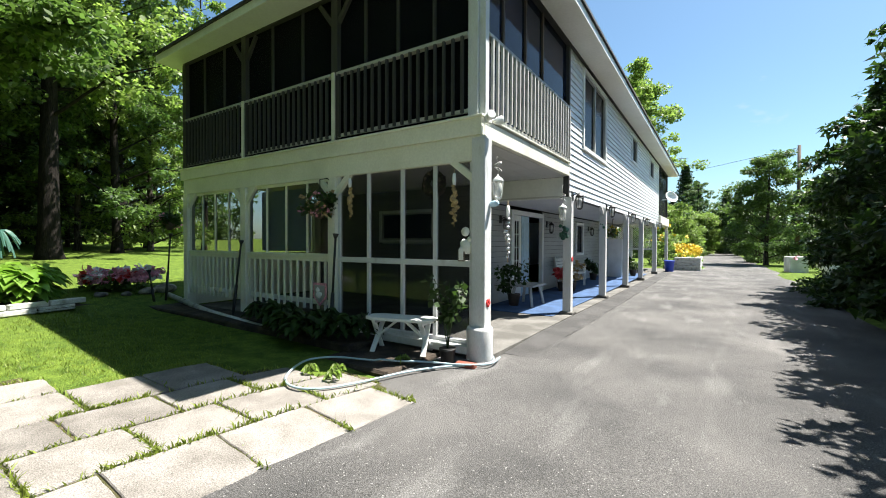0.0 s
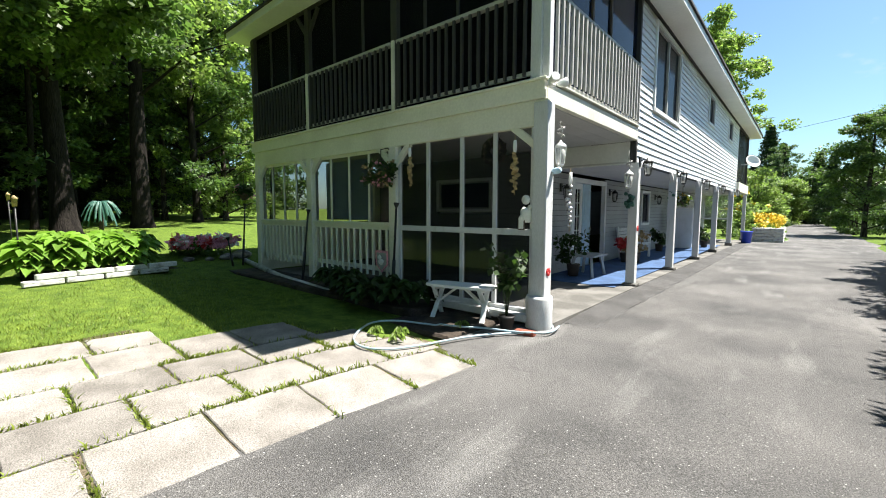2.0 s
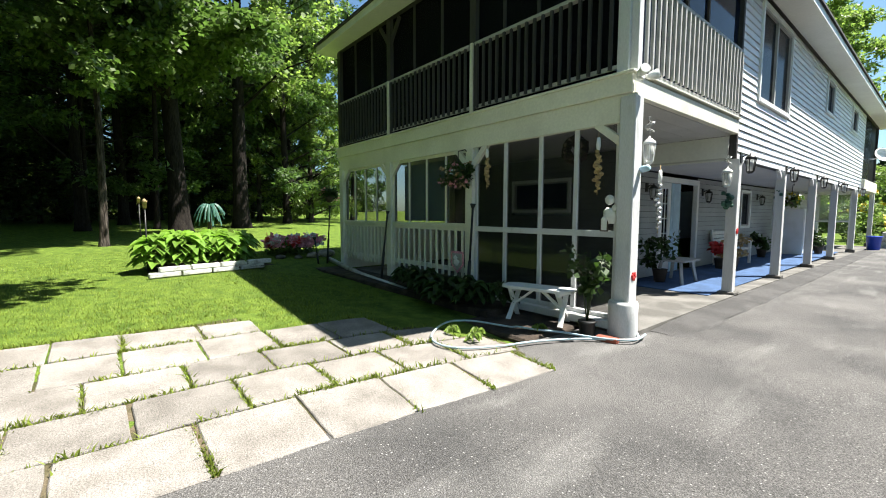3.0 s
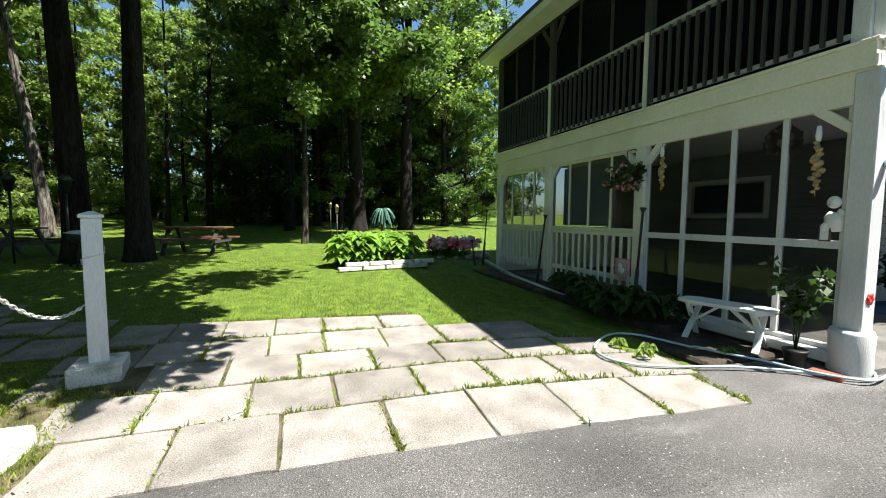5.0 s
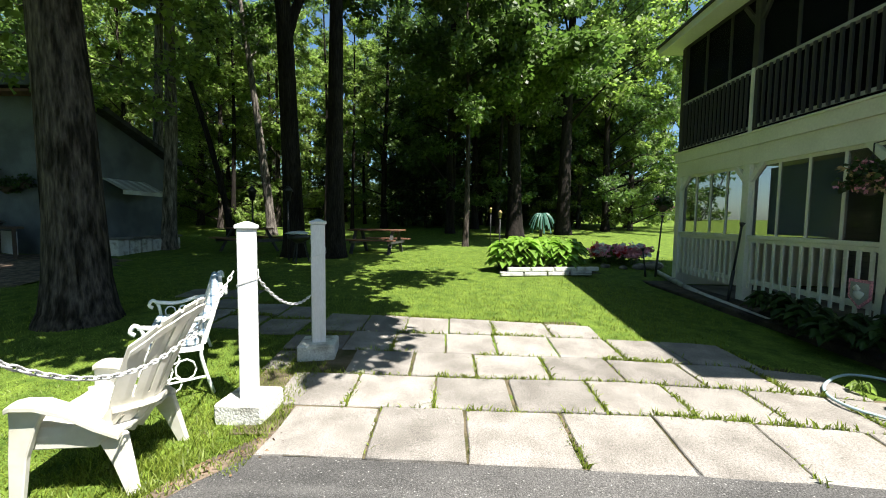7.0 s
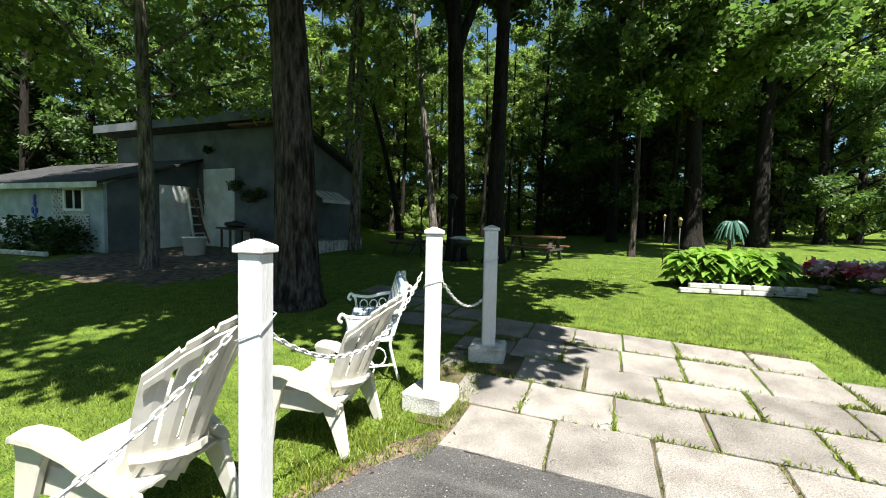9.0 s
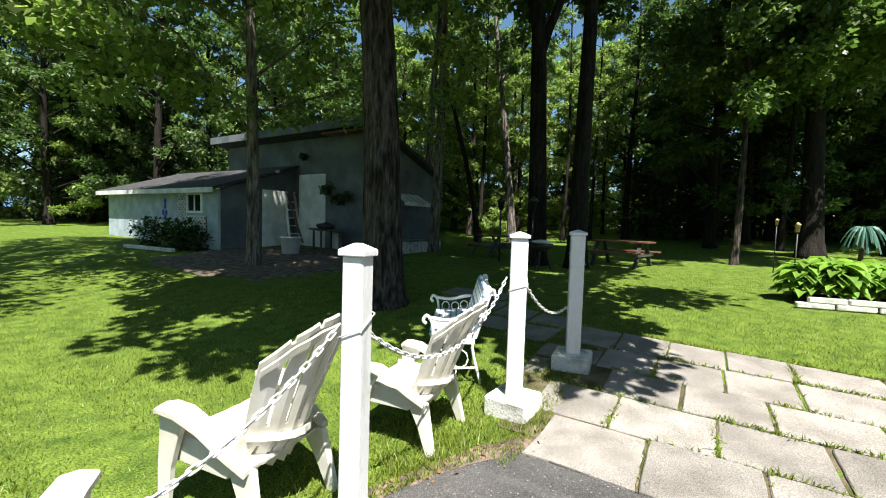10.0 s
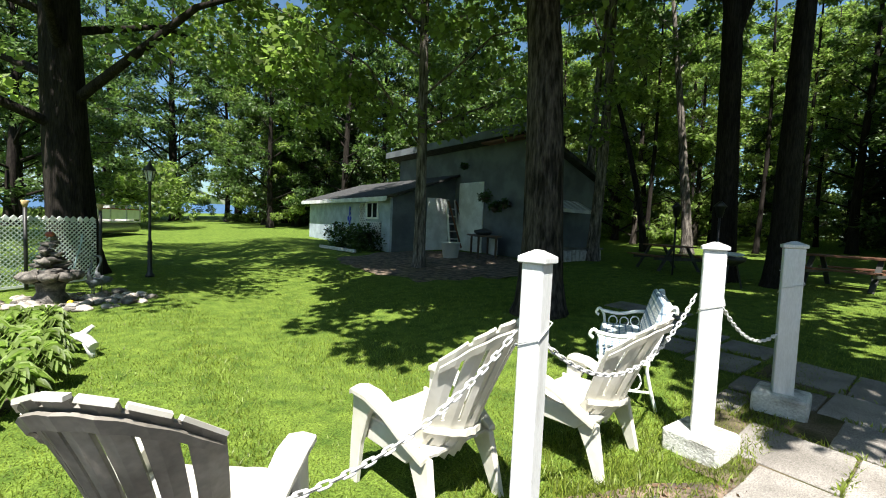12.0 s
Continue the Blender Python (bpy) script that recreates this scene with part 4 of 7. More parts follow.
place(build_tree("tree", 19, 0.3, 0.66, 5.2, 5, 0.2, 120, 24, sub=8, bark="bark_dark", fork=FORK, lean=(0.3, -1.0), shade_limbs=DEEP_SHADE_LIMBS, label="forked dark-trunked tree in shade"), -11.75, -4.46)
place(build_tree("tree", 19, 0.27, 0.64, 5.2, 8, 0.2, 120, 24, sub=8, bark="bark_dark", lean=(0.0, -0.5), shade_limbs=WOOD_SHADE_LIMBS), -11.7, -3.27)
grey_tree = place(build_tree("tree", 18, 0.22, 0.72, 4.6, 9, 0.2, 110, 20, sub=8, bark="bark_grey", lean=(0.5, 0.8), label="grey-barked tree beside the shed"), -13.3, -9.25)
again(grey_tree, -14.9, -10.6, 100, 0.95)
place(build_tree("tree", 16, 0.16, 0.33, 4.6, 11, 0.15, 125, 26, sub=8, bark="bark_grey", leaves="leaf_light", shade_limbs=SHED_SHADE_LIMBS, label="slender young tree beside the shed"), -6.6, -10.7, 0, 1.12)
place(build_tree("tree", 19, 0.48, 0.3, 5.8, 12, 0.17, 80, 28, sub=8, leaves="leaf_light", bark="bark_dark", shade_limbs=LAKE_SHADE_LIMBS, label="thick-trunked old tree behind lattice fence"), 1.35, -12.9)
bed_tree = place(build_tree("tree", 21, 0.4, 0.42, 5.4, 14, 0.2, 100, 30, sub=7, bark="bark_dark", leaves="leaf_light", label="broad leafy maple behind the flower bed"), -24.0, 6.5)
place(build_tree("tree", 21, 0.4, 0.42, 5.2, 16, 0.2, 100, 30, sub=7, bark="bark_dark", leaves="leaf", shade_limbs=MAPLE_SHADE_LIMBS, label="broad leafy maple on the shaded lawn"), -21.1, 3.3)
place(build_tree("tree", 11, 0.12, 0.52, 2.3, 15, 0.15, 90, 16, label="slender young tree on the shaded lawn"), -15.9, 0.62)

# the woods behind
rng = random.Random(77)
sunny = place(build_tree("tree", 16, 0.2, 0.14, 3.9, 21, 0.19, 100, 26, sub=6, clump=0.15, tri=True, leaves="leaf_light", label="light green leafy tree in the woods"), -35, -9)
dusky = place(build_tree("tree", 18, 0.24, 0.24, 4.4, 23, 0.21, 95, 26, sub=6, clump=0.15, tri=True, bark="bark_dark", leaves="leaf_mid", label="dark-trunked leafy tree in the woods"), -24.1, 0.0)
slim = place(build_tree("tree", 18, 0.14, 0.5, 2.5, 25, 0.17, 60, 16, tri=True, bark="bark_dark", leaves="leaf_light", label="slim tall tree in the woods"), -38.9, -6.4)
pale = place(build_tree("tree", 17, 0.25, 0.62, 3.2, 17, 0.2, 70, 16, tri=True, bark="bark_grey", lean=(0.4, -2.0), label="leaning pale-barked tree in the woods"), -21.7, -9.43)
place(build_tree("tree", 17, 0.17, 0.55, 3.0, 18, 0.2, 70, 16, tri=True, bark="bark_dark", leaves="leaf_light", lean=(0.6, -4.4), label="dark leaning tree in the woods"), -20.85, -11.16)
broad = place(build_tree("tree", 18, 0.34, 0.2, 5.4, 27, 0.21, 85, 32, sub=8, clump=0.15, tri=True, bark="bark_dark", leaves="leaf_mid", label="broad dense leafy tree"), -34, -21)
spruce = place(conifer("conifer_tree", 11, 2.6, 31, "dark spruce at the edge of the woods", 36, 0.22), -30, -1.8)
for x, y, s in ((-27.5, 1.6, 1.0), (-32.4, 2.2, 1.0), (-28.0, -4.5, 0.9), (-27.0, 10.0, 1.05)):
    again(dusky, x, y, rng.uniform(0, 360), s)
for x, y, s in ((-32.5, 3.1, 1.0), (-25.6, -6.1, 0.85), (-28.5, -11.0, 0.9), (-29.0, 4.8, 1.0), (-20.5, -19.0, 1.0)):
    again(slim, x, y, rng.uniform(0, 360), s)
for x, y, s in ((-31, -3.6, 0.8), (-34, 6.5, 1.0), (-33, 9.5, 1.1), (-29.5, 0.2, 0.7), (-36, 3.0, 0.9)):
    again(spruce, x, y, rng.uniform(0, 360), s)
for ring, (dist, step) in enumerate(((35, 4.0), (44, 5.6))):
    a = 62.0
    while a < 172:
        d = dist * (1 + rng.uniform(-0.1, 0.1))
        x, y = 0.4 - d * math.sin(math.radians(a)), d * math.cos(math.radians(a))
        a += math.degrees(step / dist) * rng.uniform(0.75, 1.25)
        if (x > -18.5 and y > -20) or (x > -10.5 and y < -20) or (-17.5 < x < -6.5 and -26 < y < -9) or (y > 5 and x > -26):
            continue
        k = (rng.choice((dusky, broad, dusky, slim)) if y > -5 else rng.choice((sunny, sunny, slim))) if rng.random() < 0.88 else spruce
        again(k, x, y, rng.uniform(0, 360), rng.uniform(1.0, 1.3) if y > -5 else rng.uniform(0.85, 1.1))

for x, y, k in ((-29.5, 9.0, 0.85), (-31, 13.0, 1.0), (-28.0, 12.0, 0.8), (-25, -14, 0.95), (-27.5, -11.5, 0.9), (-30, -16, 1.0), (-23, -18.5, 0.9)):
    again(sunny, x, y, rng.uniform(0, 360), k)
a = 64.0
while a < 168:
    d = rng.uniform(50, 55)
    x, y = 0.4 - d * math.sin(math.radians(a)), d * math.cos(math.radians(a))
    a += rng.uniform(3.2, 5.0)
    if x < -12:
        again(sunny if y < 2 else rng.choice((dusky, sunny)), x, y, rng.uniform(0, 360), rng.uniform(1.15, 1.4))
for i in range(12):
    a = math.radians(68 + 5.5 * i + rng.uniform(-1, 1))
    d = rng.uniform(24, 34)
    x, y = 0.4 - d * math.sin(a), d * math.cos(a)
    if (x < -22 and y < 4) and not (-27 < x and -12 < y < -8):
        again(slim, x, y, rng.uniform(0, 360), rng.uniform(0.8, 1.1))

# shaded saplings under the trees
sapling = thing("sapling", on(-40, 0), "young leafy undergrowth in the woods", "undergrowth", "undergrowth in the woods")
bm = bmesh.new()
low = []
for k in range(14):
    px, py, pz = rng.uniform(-1.6, 1.6), rng.uniform(-1.6, 1.6), rng.uniform(0.4, 3.2)
    tube(bm, [(px * 0.3, py * 0.3, -0.1), (px * 0.8, py * 0.8, pz * 0.6), (px, py, pz)], [0.03, 0.02, 0.008], 5, False)
    low += [((px, py, pz), 0.6), ((px * 0.8, py * 0.8, pz * 0.6), 0.55), ((px * 0.9, py * 0.9, 0.4), 0.5)]
part("stems", bm, M["bark"], sapling)
ob = new("foliage", leaf_mesh("foliage", low, 52, 0.2, M["leaf"], 61, tri=True))
ob.parent = sapling
for i in range(26):
    a = math.radians(66 + 4.0 * i + rng.uniform(-1.5, 1.5))
    d = rng.uniform(40, 50)
    copy_thing(sapling, on(0.4 - d * math.sin(a), d * math.cos(a), rng.uniform(0, 360)) @ Matrix.Scale(rng.uniform(0.8, 1.3), 4))

for i in range(40):
    a = math.radians(60 + 2.8 * i + rng.uniform(-1, 1))
    d = rng.uniform(53, 62)
    x, y = 0.4 - d * math.sin(a), d * math.cos(a)
    if x < -14:
        copy_thing(sapling, on(x, y, rng.uniform(0, 360)) @ Matrix.Scale(rng.uniform(1.6, 2.2), 4))

# lakeside trees
for x, y, s in ((-3.5, -50, 1.3), (2.0, -52, 1.3), (-8.5, -46, 1.1), (5.5, -33, 0.9), (9, -40, 1.3), (-12, -42, 1.1), (5.0, -62, 1.1), (8.2, -21, 0.8), (-17.5, -22.5, 1.0)):
    again(broad, x, y, rng.uniform(0, 360), s)
for x, y, s in ((-8.4, -33.9, 1.0), (-9.2, -39, 1.1), (-13, -34, 1.0), (-12.5, -29.5, 1.15), (5.5, -36, 0.9), (3.0, -44, 0.9), (-7.5, -46, 1.0), (8.5, -24, 0.9), (-4.6, -58, 0.9), (9.5, -52, 1.0), (-16, -44, 1.1), (1.5, -66, 0.9), (-15.5, -29, 1.0), (-18.5, -26, 1.0)):
    again(rng.choice((dusky, dusky, sunny)), x, y, rng.uniform(0, 360), s)
again(spruce, -10.8, -36.2, 20, 1.2), again(spruce, -12.8, -38.6, 80, 1.3)

# along the drive
shrub = place(build_tree("shrub", 6.2, 0.1, 0.06, 2.0, 41, 0.14, 112, 36, sub=7, clump=0.22, tri=True, leaves="leaf_dark", label="dense dark leafy shrub beside the drive"), 4.3, 6.6)
for x, y, s in ((4.3, 9.2, 0.95), (4.35, 11.8, 1.0), (4.3, 14.4, 0.98), (4.4, 3.9, 1.0), (4.5, 17.0, 0.95), (6.2, 13.0, 1.2), (4.6, 19.4, 0.8), (6.4, 8.0, 1.2)):
    again(shrub, x, y, rng.uniform(0, 360), s)
place(build_tree("tree", 8.6, 0.16, 0.2, 2.6, 48, 0.13, 150, 26, sub=7, clump=0.26, label="round leafy tree on the verge of the drive"), 3.4, 39)
far_shrub = place(build_tree("shrub", 5.6, 0.1, 0.05, 2.5, 49, 0.15, 110, 30, sub=6, clump=0.26, leaves="leaf_light", label="large light green shrub beside the drive"), -3.2, 52)
again(far_shrub, -1.6, 66, 120, 1.1), again(far_shrub, -5.6, 58, 60, 1.2), again(far_shrub, 0.4, 84, 200, 1.0)
again(spruce, -4.0, 80, 40, 1.3), again(spruce, -2.6, 84, 90, 1.1), again(spruce, 1.6, 78, 30, 0.9), again(spruce, 2.6, 66, 10, 0.75)
single("verge_box", boxes(((-0.4, -0.5, -0.05), (0.4, 0.5, 0.85))), M["shed_white"], "white painted box on the grass verge", "box", bevel=0.02, m=on(4.0, 30.2, 10))
place(build_tree("tree", 15, 0.25, 0.2, 4.0, 47, 0.16, 150, 30, sub=8, leaves="leaf_light", label="light green leafy tree behind the house"), -5.2, 34), again(broad, -8.5, 44, 50, 1.0)
for i in range(26):
    x = -14 + i * 1.5
    if -0.6 < x < 3.0 and i % 2:
        continue
    again(rng.choice((sunny, dusky, spruce)), x, 66 + 9 * rng.random() + (14 if -0.5 < x < 3 else 0), rng.uniform(0, 360), rng.uniform(0.5, 0.75))
for i in range(8):
    again(rng.choice((sunny, dusky)), 6.8 + 1.2 * (i % 3) + i * 0.3, 26 + i * 4.5, rng.uniform(0, 360), rng.uniform(0.38, 0.55))
again(spruce, 4.6, 58, 0, 0.8)
for i in range(9):
    copy_thing(sapling, on(-5.5 + i * 0.55, 44 + i * 2.6, i * 50) @ Matrix.Scale(0.7, 4)), copy_thing(sapling, on(3.6 + 0.5 * i, 44 + 3.1 * i, i * 70) @ Matrix.Scale(0.75, 4))
for i in range(7):
    copy_thing(sapling, on(-7 + 2.6 * i, 80 + 3 * (i % 3), 50 * i) @ Matrix.Scale(2.2, 4))
bush = thing("bush", on(-0.7, -35) @ Matrix.Scale(1.25, 4), "large round light green bush on the lawn", "bush")
ob = new("foliage", leaf_mesh("foliage", [((1.9 * math.cos(k * 2.4) * (k / 40) ** 0.5, 1.9 * math.sin(k * 2.4) * (k / 40) ** 0.5, 0.6 + 3.2 * rng.random() * (1 - 0.5 * k / 40)), 0.75) for k in range(40)], 70, 0.22, M["leaf_light"], 66, tri=True))
ob.parent = bush
# far shore
verts, faces = [], []
for i in range(140):
    x = -700 + i * 10
    h = 10 + 5 * noise.noise(Vector((x * 0.012, 3, 0))) + 2.5 * noise.noise(Vector((x * 0.11, 8, 0)))
    verts += [(x, -770, 17), (x, -775 - 8 * math.sin(i), h + 19)]
    if i:
        faces.append((2 * i - 2, 2 * i, 2 * i + 1, 2 * i - 1))
tagged(new("backdrop", raw("backdrop", verts, faces, M["leaf_dark"])), "wooded far shore of the lake", "shore", kind="structure")


# ---- porch things ----
def lath_ends(x0, x1, z0, z1, pitch, t):
    """Ends of crossed diagonal laths in the plane y = 0."""
    ends = []
    n = int((x1 - x0 + z1 - z0) / pitch)
    for i in range(n + 1):
        c = i * pitch
        for sgn, off in ((1, 0.0), (-1, t)):
            pts = []
            for u in (0, 1):
                if sgn > 0:
                    x = x0 + c - (z1 - z0) * u
                    z = z0 + (z1 - z0) * u
                    if x > x1:
                        z, x = z + (x - x1), x1
                    if x < x0:
                        z, x = z - (x0 - x), x0
                else:
                    x = x0 + c - (z1 - z0) * (1 - u)
                    z = z0 + (z1 - z0) * u
                    if x > x1:
                        z, x = z - (x - x1), x1
                    if x < x0:
                        z, x = z + (x0 - x), x0
                pts.append(Vector((x, off, min(max(z, z0), z1))))
            if (pts[0] - pts[1]).length > 0.03:
                ends.append(pts)
    return ends


def lattice(bm, x0, x1, z0, z1, pitch=0.09, w=0.03, t=0.008):
    for a, b in lath_ends(x0, x1, z0, z1, pitch, t):
        beam(bm, a, b, t, w, (0, 1, 0))
    return bm


def laths(parent, material, x0, x1, z0, z1, pitch, w=0.03, t=0.008):
    for a, b in lath_ends(x0, x1, z0, z1, pitch, t):
        bm = bmesh.new()
        beam(bm, a, b, t, w, (0, 1, 0))
        part("lath", bm, material, parent)


def french_door():
    """A glazed leaf shut in its frame, and a pale blue leaf standing open beside the dark doorway."""
    x = BACK_X
    door = part("door", boxes(((x - 0.06, 10.2, 0.06), (x + 0.05, 10.31, 2.29)), ((x - 0.06, 12.36, 0.06), (x + 0.05, 12.47, 2.29)), ((x - 0.06, 10.31, 2.17), (x + 0.05, 12.36, 2.29))), M["white"], house, "double french door, one glazed leaf shut, one open", bevel=0.004)

    def leaf_of(name, y0, y1, material, m, label):
        bm = bmesh.new()
        for a, b, c, d in ((y0, y0 + 0.13, 0.08, 2.16), (y1 - 0.13, y1, 0.08, 2.16), (y0 + 0.13, y1 - 0.13, 0.08, 0.32), (y0 + 0.13, y1 - 0.13, 2.02, 2.16)):
            box(bm, (-0.03, a, c), (0.012, b, d))
        leaf = part(name, bm, M[material], door, label, bevel=0.003)
        leaf.matrix_local = m
        bm = bmesh.new()
        for i in (1,):
            y = (y0 + y1) / 2
            box(bm, (-0.012, y - 0.01, 0.32), (0.008, y + 0.01, 2.02))
        for i in range(1, 5):
            z = 0.32 + 1.7 * i / 5
            box(bm, (-0.01, y0 + 0.13, z - 0.01), (0.006, y1 - 0.13, z + 0.01))
        part("glazing_bars", bm, M["white"], leaf)
        part("pane", boxes(((-0.02, y0 + 0.13, 0.32), (-0.014, y1 - 0.13, 2.02))), M["window_glass"], leaf)
    leaf_of("leaf", 10.32, 10.88, "white", pose(x, 0, 0), "white glazed door leaf")
    panel = part("leaf", boxes(((x - 0.03, 10.9, 0.08), (x + 0.02, 11.4, 2.16))), M["door_blue"], door, "pale blue door leaf", bevel=0.004)
    part("panel", boxes(((x + 0.0205, 10.99, 0.2), (x + 0.03, 11.31, 0.95)), ((x + 0.0205, 10.99, 1.1), (x + 0.03, 11.31, 2.0))), M["door_blue"], panel, bevel=0.004)
    part("handle", boxes(((x + 0.0205, 11.33, 1.0), (x + 0.06, 11.37, 1.06))), M["metal"], panel)
    # flat near-black sheet in place of the room's darkness
    part("doorway", boxes(((x - 0.5, 11.4, 0.06), (x - 0.45, 12.36, 2.17))), M["interior"], door, "near-black sheet for the unlit room behind the door")


french_door()
single("carpet", boxes(((BACK_X + 0.03, 8.45, 0.058), (FX - 0.14, 21.5, 0.07))), M["carpet"], "blue outdoor carpet on porch floor", "carpet", bevel=0.004)


def lantern(m, hang=False, label="black wall lantern with clear glass", wood="black"):
    lamp = thing("wall_lantern", m, label, "lantern", "lanterns on the house")
    bm = bmesh.new()
    if not hang:
        box(bm, (-0.05, -0.012, -0.08), (0.05, 0.012, 0.1))
        tube(bm, [(0, 0.01, 0.02), (0, 0.08, 0.06), (0, 0.14, 0.02)], 0.012, 6)
        part("bracket", bm, M[wood], lamp)
        bm = bmesh.new()
    o = (0, 0.14, 0)
    lathe(bm, [(0.09, 0.0), (0.075, 0.035), (0.02, 0.08), (0.012, 0.1)], (0, 0.14, -0.02), 6)
    lathe(bm, [(0.03, -0.26), (0.055, -0.24), (0.055, -0.225)], (0, 0.14, 0.0), 6)
    for k in range(6):
        a = 2 * math.pi * k / 6
        beam(bm, (0.055 * math.cos(a), 0.14 + 0.055 * math.sin(a), -0.225), (0.078 * math.cos(a), 0.14 + 0.078 * math.sin(a), -0.02), 0.01)
    part("cage", bm, M[wood], lamp)
    bm = bmesh.new()
    lathe(bm, [(0.05, -0.222), (0.072, -0.022)], (0, 0.14, 0), 6)
    part("glass", bm, M["lamp_glass"], lamp)
    return lamp


for y in COLS[:5]:
    lantern(pose(FX + 0.08, y, 2.38, 0, 0, -90))
for y in (9.6, 12.78, 17.6):
    lantern(pose(BACK_X + 0.03, y, 2.0, 0, 0, -90))
# white hanging lanterns at the corner and at the next column
for x, y, z in ((FX + 0.02, FY + 0.42, 2.3), (FX - 0.02, COLS[0] - 0.3, 2.15)):
    lan = lantern(pose(x, y - 0.14, z), True, "white filigree hanging lantern", "white")
    bm = bmesh.new()
    tube(bm, [(0, 0.14, 0.07), (0.02, 0.14, 0.2), (-0.02, 0.14, 0.3), (0, 0.14, CEIL - z + 0.12)], 0.006, 5)
    for k in range(9):
        a = k * 0.8
        tube(bm, [(0.05 * math.cos(a + i * 0.7), 0.14 + 0.05 * math.sin(a + i * 0.7), 0.12 + 0.02 * i + 0.012 * k) for i in range(4)], 0.005, 4)
    part("hanger", bm, M["rail_pale"], lan)


def chime(m, length, label, material, n=14):
    ch = thing("hanging_ornament", m, label, "ornament")
    bm = bmesh.new()
    tube(bm, [(0, 0, 0.0), (0, 0, -length)], 0.004, 5)
    part("string", bm, M["straw"], ch)
    rr = random.Random(int(length * 1000))
    for i in range(n):
        z = -length * (0.3 + 0.68 * i / n)
        w = 0.045 * (1.0 - abs(i / n - 0.4))
        bm = bmesh.new()
        blob(bm, (rr.uniform(-1, 1) * w * 0.7, rr.uniform(-1, 1) * w * 0.7, z), (w, w, w * 0.8), i)
        part("bead", bm, M[material], ch)
    bm = bmesh.new()
    lathe(bm, [(0.02, -length * 0.28), (0.028, -length * 0.2), (0.02, -length * 0.08)], (0, 0, 0), 8)
    part("cap", bm, M["white"], ch)


chime(pose(-4.34, FY - 0.07, 2.5), 0.68, "string of dried tan seed pods", "straw", 12)
chime(pose(-2.46, FY - 0.07, 2.42), 0.75, "string of dried pale corn cobs", "straw", 15)
chime(pose(FX + 0.08, FY + 0.62, 2.05), 0.85, "silver metal wind chime", "metal", 10)
for x, y, z, n in ((FX - 0.05, COLS[0] - 0.12, 1.7, 16), (FX, COLS[0] + 3.0, 1.95, 8)):
    bm = bmesh.new()
    rr = random.Random(int(y))
    for i in range(n):
        blob(bm, (rr.uniform(-0.07, 0.07), rr.uniform(-0.07, 0.07), rr.uniform(-0.16, 0.1)), (0.035, 0.035, 0.035), i)
    single("hanging_ornament", bm, M["palm"], "small green glass ornament on a column", "ornament", m=pose(x, y, z))
bm = bmesh.new()
tor = 30
for k in range(tor):
    a, b = 2 * math.pi * k / tor, 2 * math.pi * (k + 1) / tor
    blob(bm, (0.13 * math.cos(a), 0, 0.13 * math.sin(a)), (0.06, 0.05, 0.06), k, 0.35)
single("wreath", bm, M["dark_wood"], "dark round twig wreath hanging behind glass", "wreath", m=pose(-2.86, FY + 0.05, 2.27))
bm = bmesh.new()
lathe(bm, [(0.0001, 0), (0.06, 0.004), (0.06, 0.012), (0.0001, 0.016)], (0, 0, 0), 16)
single("wall_plate", bm, M["white"], "small white round plate on porch glass", "plate", m=pose(-2.3, FY - 0.045, 1.61, 90))
bm = bmesh.new()
blob(bm, (0, 0, 0), (0.09, 0.02, 0.09), 3, 0.3), blob(bm, (0.05, 0, 0.09), (0.04, 0.02, 0.04), 4)
blob(bm, (-0.07, 0, -0.05), (0.05, 0.02, 0.05), 5)
single("bird_ornament", bm, M["white"], "white flat bird ornament on porch glass", "ornament", m=pose(-2.29, FY - 0.05, 1.42))
sg = thing("small_sign", pose(-2.36, FY - 0.06, 1.3), "small framed sign with red border on porch rail", "sign")
part("frame", boxes(((-0.05, 0, -0.07), (0.05, 0.015, 0.07))), M["dark_wood"], sg, bevel=0.003)
part("face", boxes(((-0.035, -0.003, -0.055), (0.035, 0.0, 0.055))), M["white"], sg)
for x, z in ((FX + 0.1, 0.72), (FX + 0.085, 1.15)):
    y = FY if z < 1 else COLS[0]
    bm = bmesh.new()
    for k in range(7):
        blob(bm, (0, 0.03 * math.cos(k), 0.03 * math.sin(k)), (0.012, 0.025, 0.025), k)
    single("red_flower", bm, M["red"], "red cloth flower pinned to white column", "flower", "red flowers on the columns", m=pose(x, y, z))
# spotlights under the deck corner
sp = thing("floodlight", pose(FX + 0.12, FY - 0.06, 2.98), "twin white floodlight on the deck corner", "floodlight")
part("base", boxes(((-0.03, -0.05, -0.05), (0.03, 0.05, 0.05))), M["white"], sp, bevel=0.01)
for s in (-1, 1):
    bm = bmesh.new()
    lathe(bm, [(0.02, 0), (0.045, 0.05), (0.055, 0.12), (0.05, 0.125)], (0, 0, 0), 12)
    me = part("lamp_head", bm, M["white"], sp)
    me.matrix_local = pose(0.03, s * 0.07, -0.02, s * -40, 70, 0)
cm = thing("security_camera", pose(FX + 0.1, FY + 0.06, 1.95), "small white camera on corner column", "camera")
bm = bmesh.new()
lathe(bm, [(0.03, 0), (0.04, 0.02), (0.04, 0.09), (0.02, 0.11)], (0, 0, 0), 12)
part("body", bm, M["door_blue"], cm).matrix_local = pose(0, 0, 0, 0, 80, 0)
part("mount", boxes(((-0.02, -0.015, -0.05), (0.0, 0.015, 0.02))), M["white"], cm)


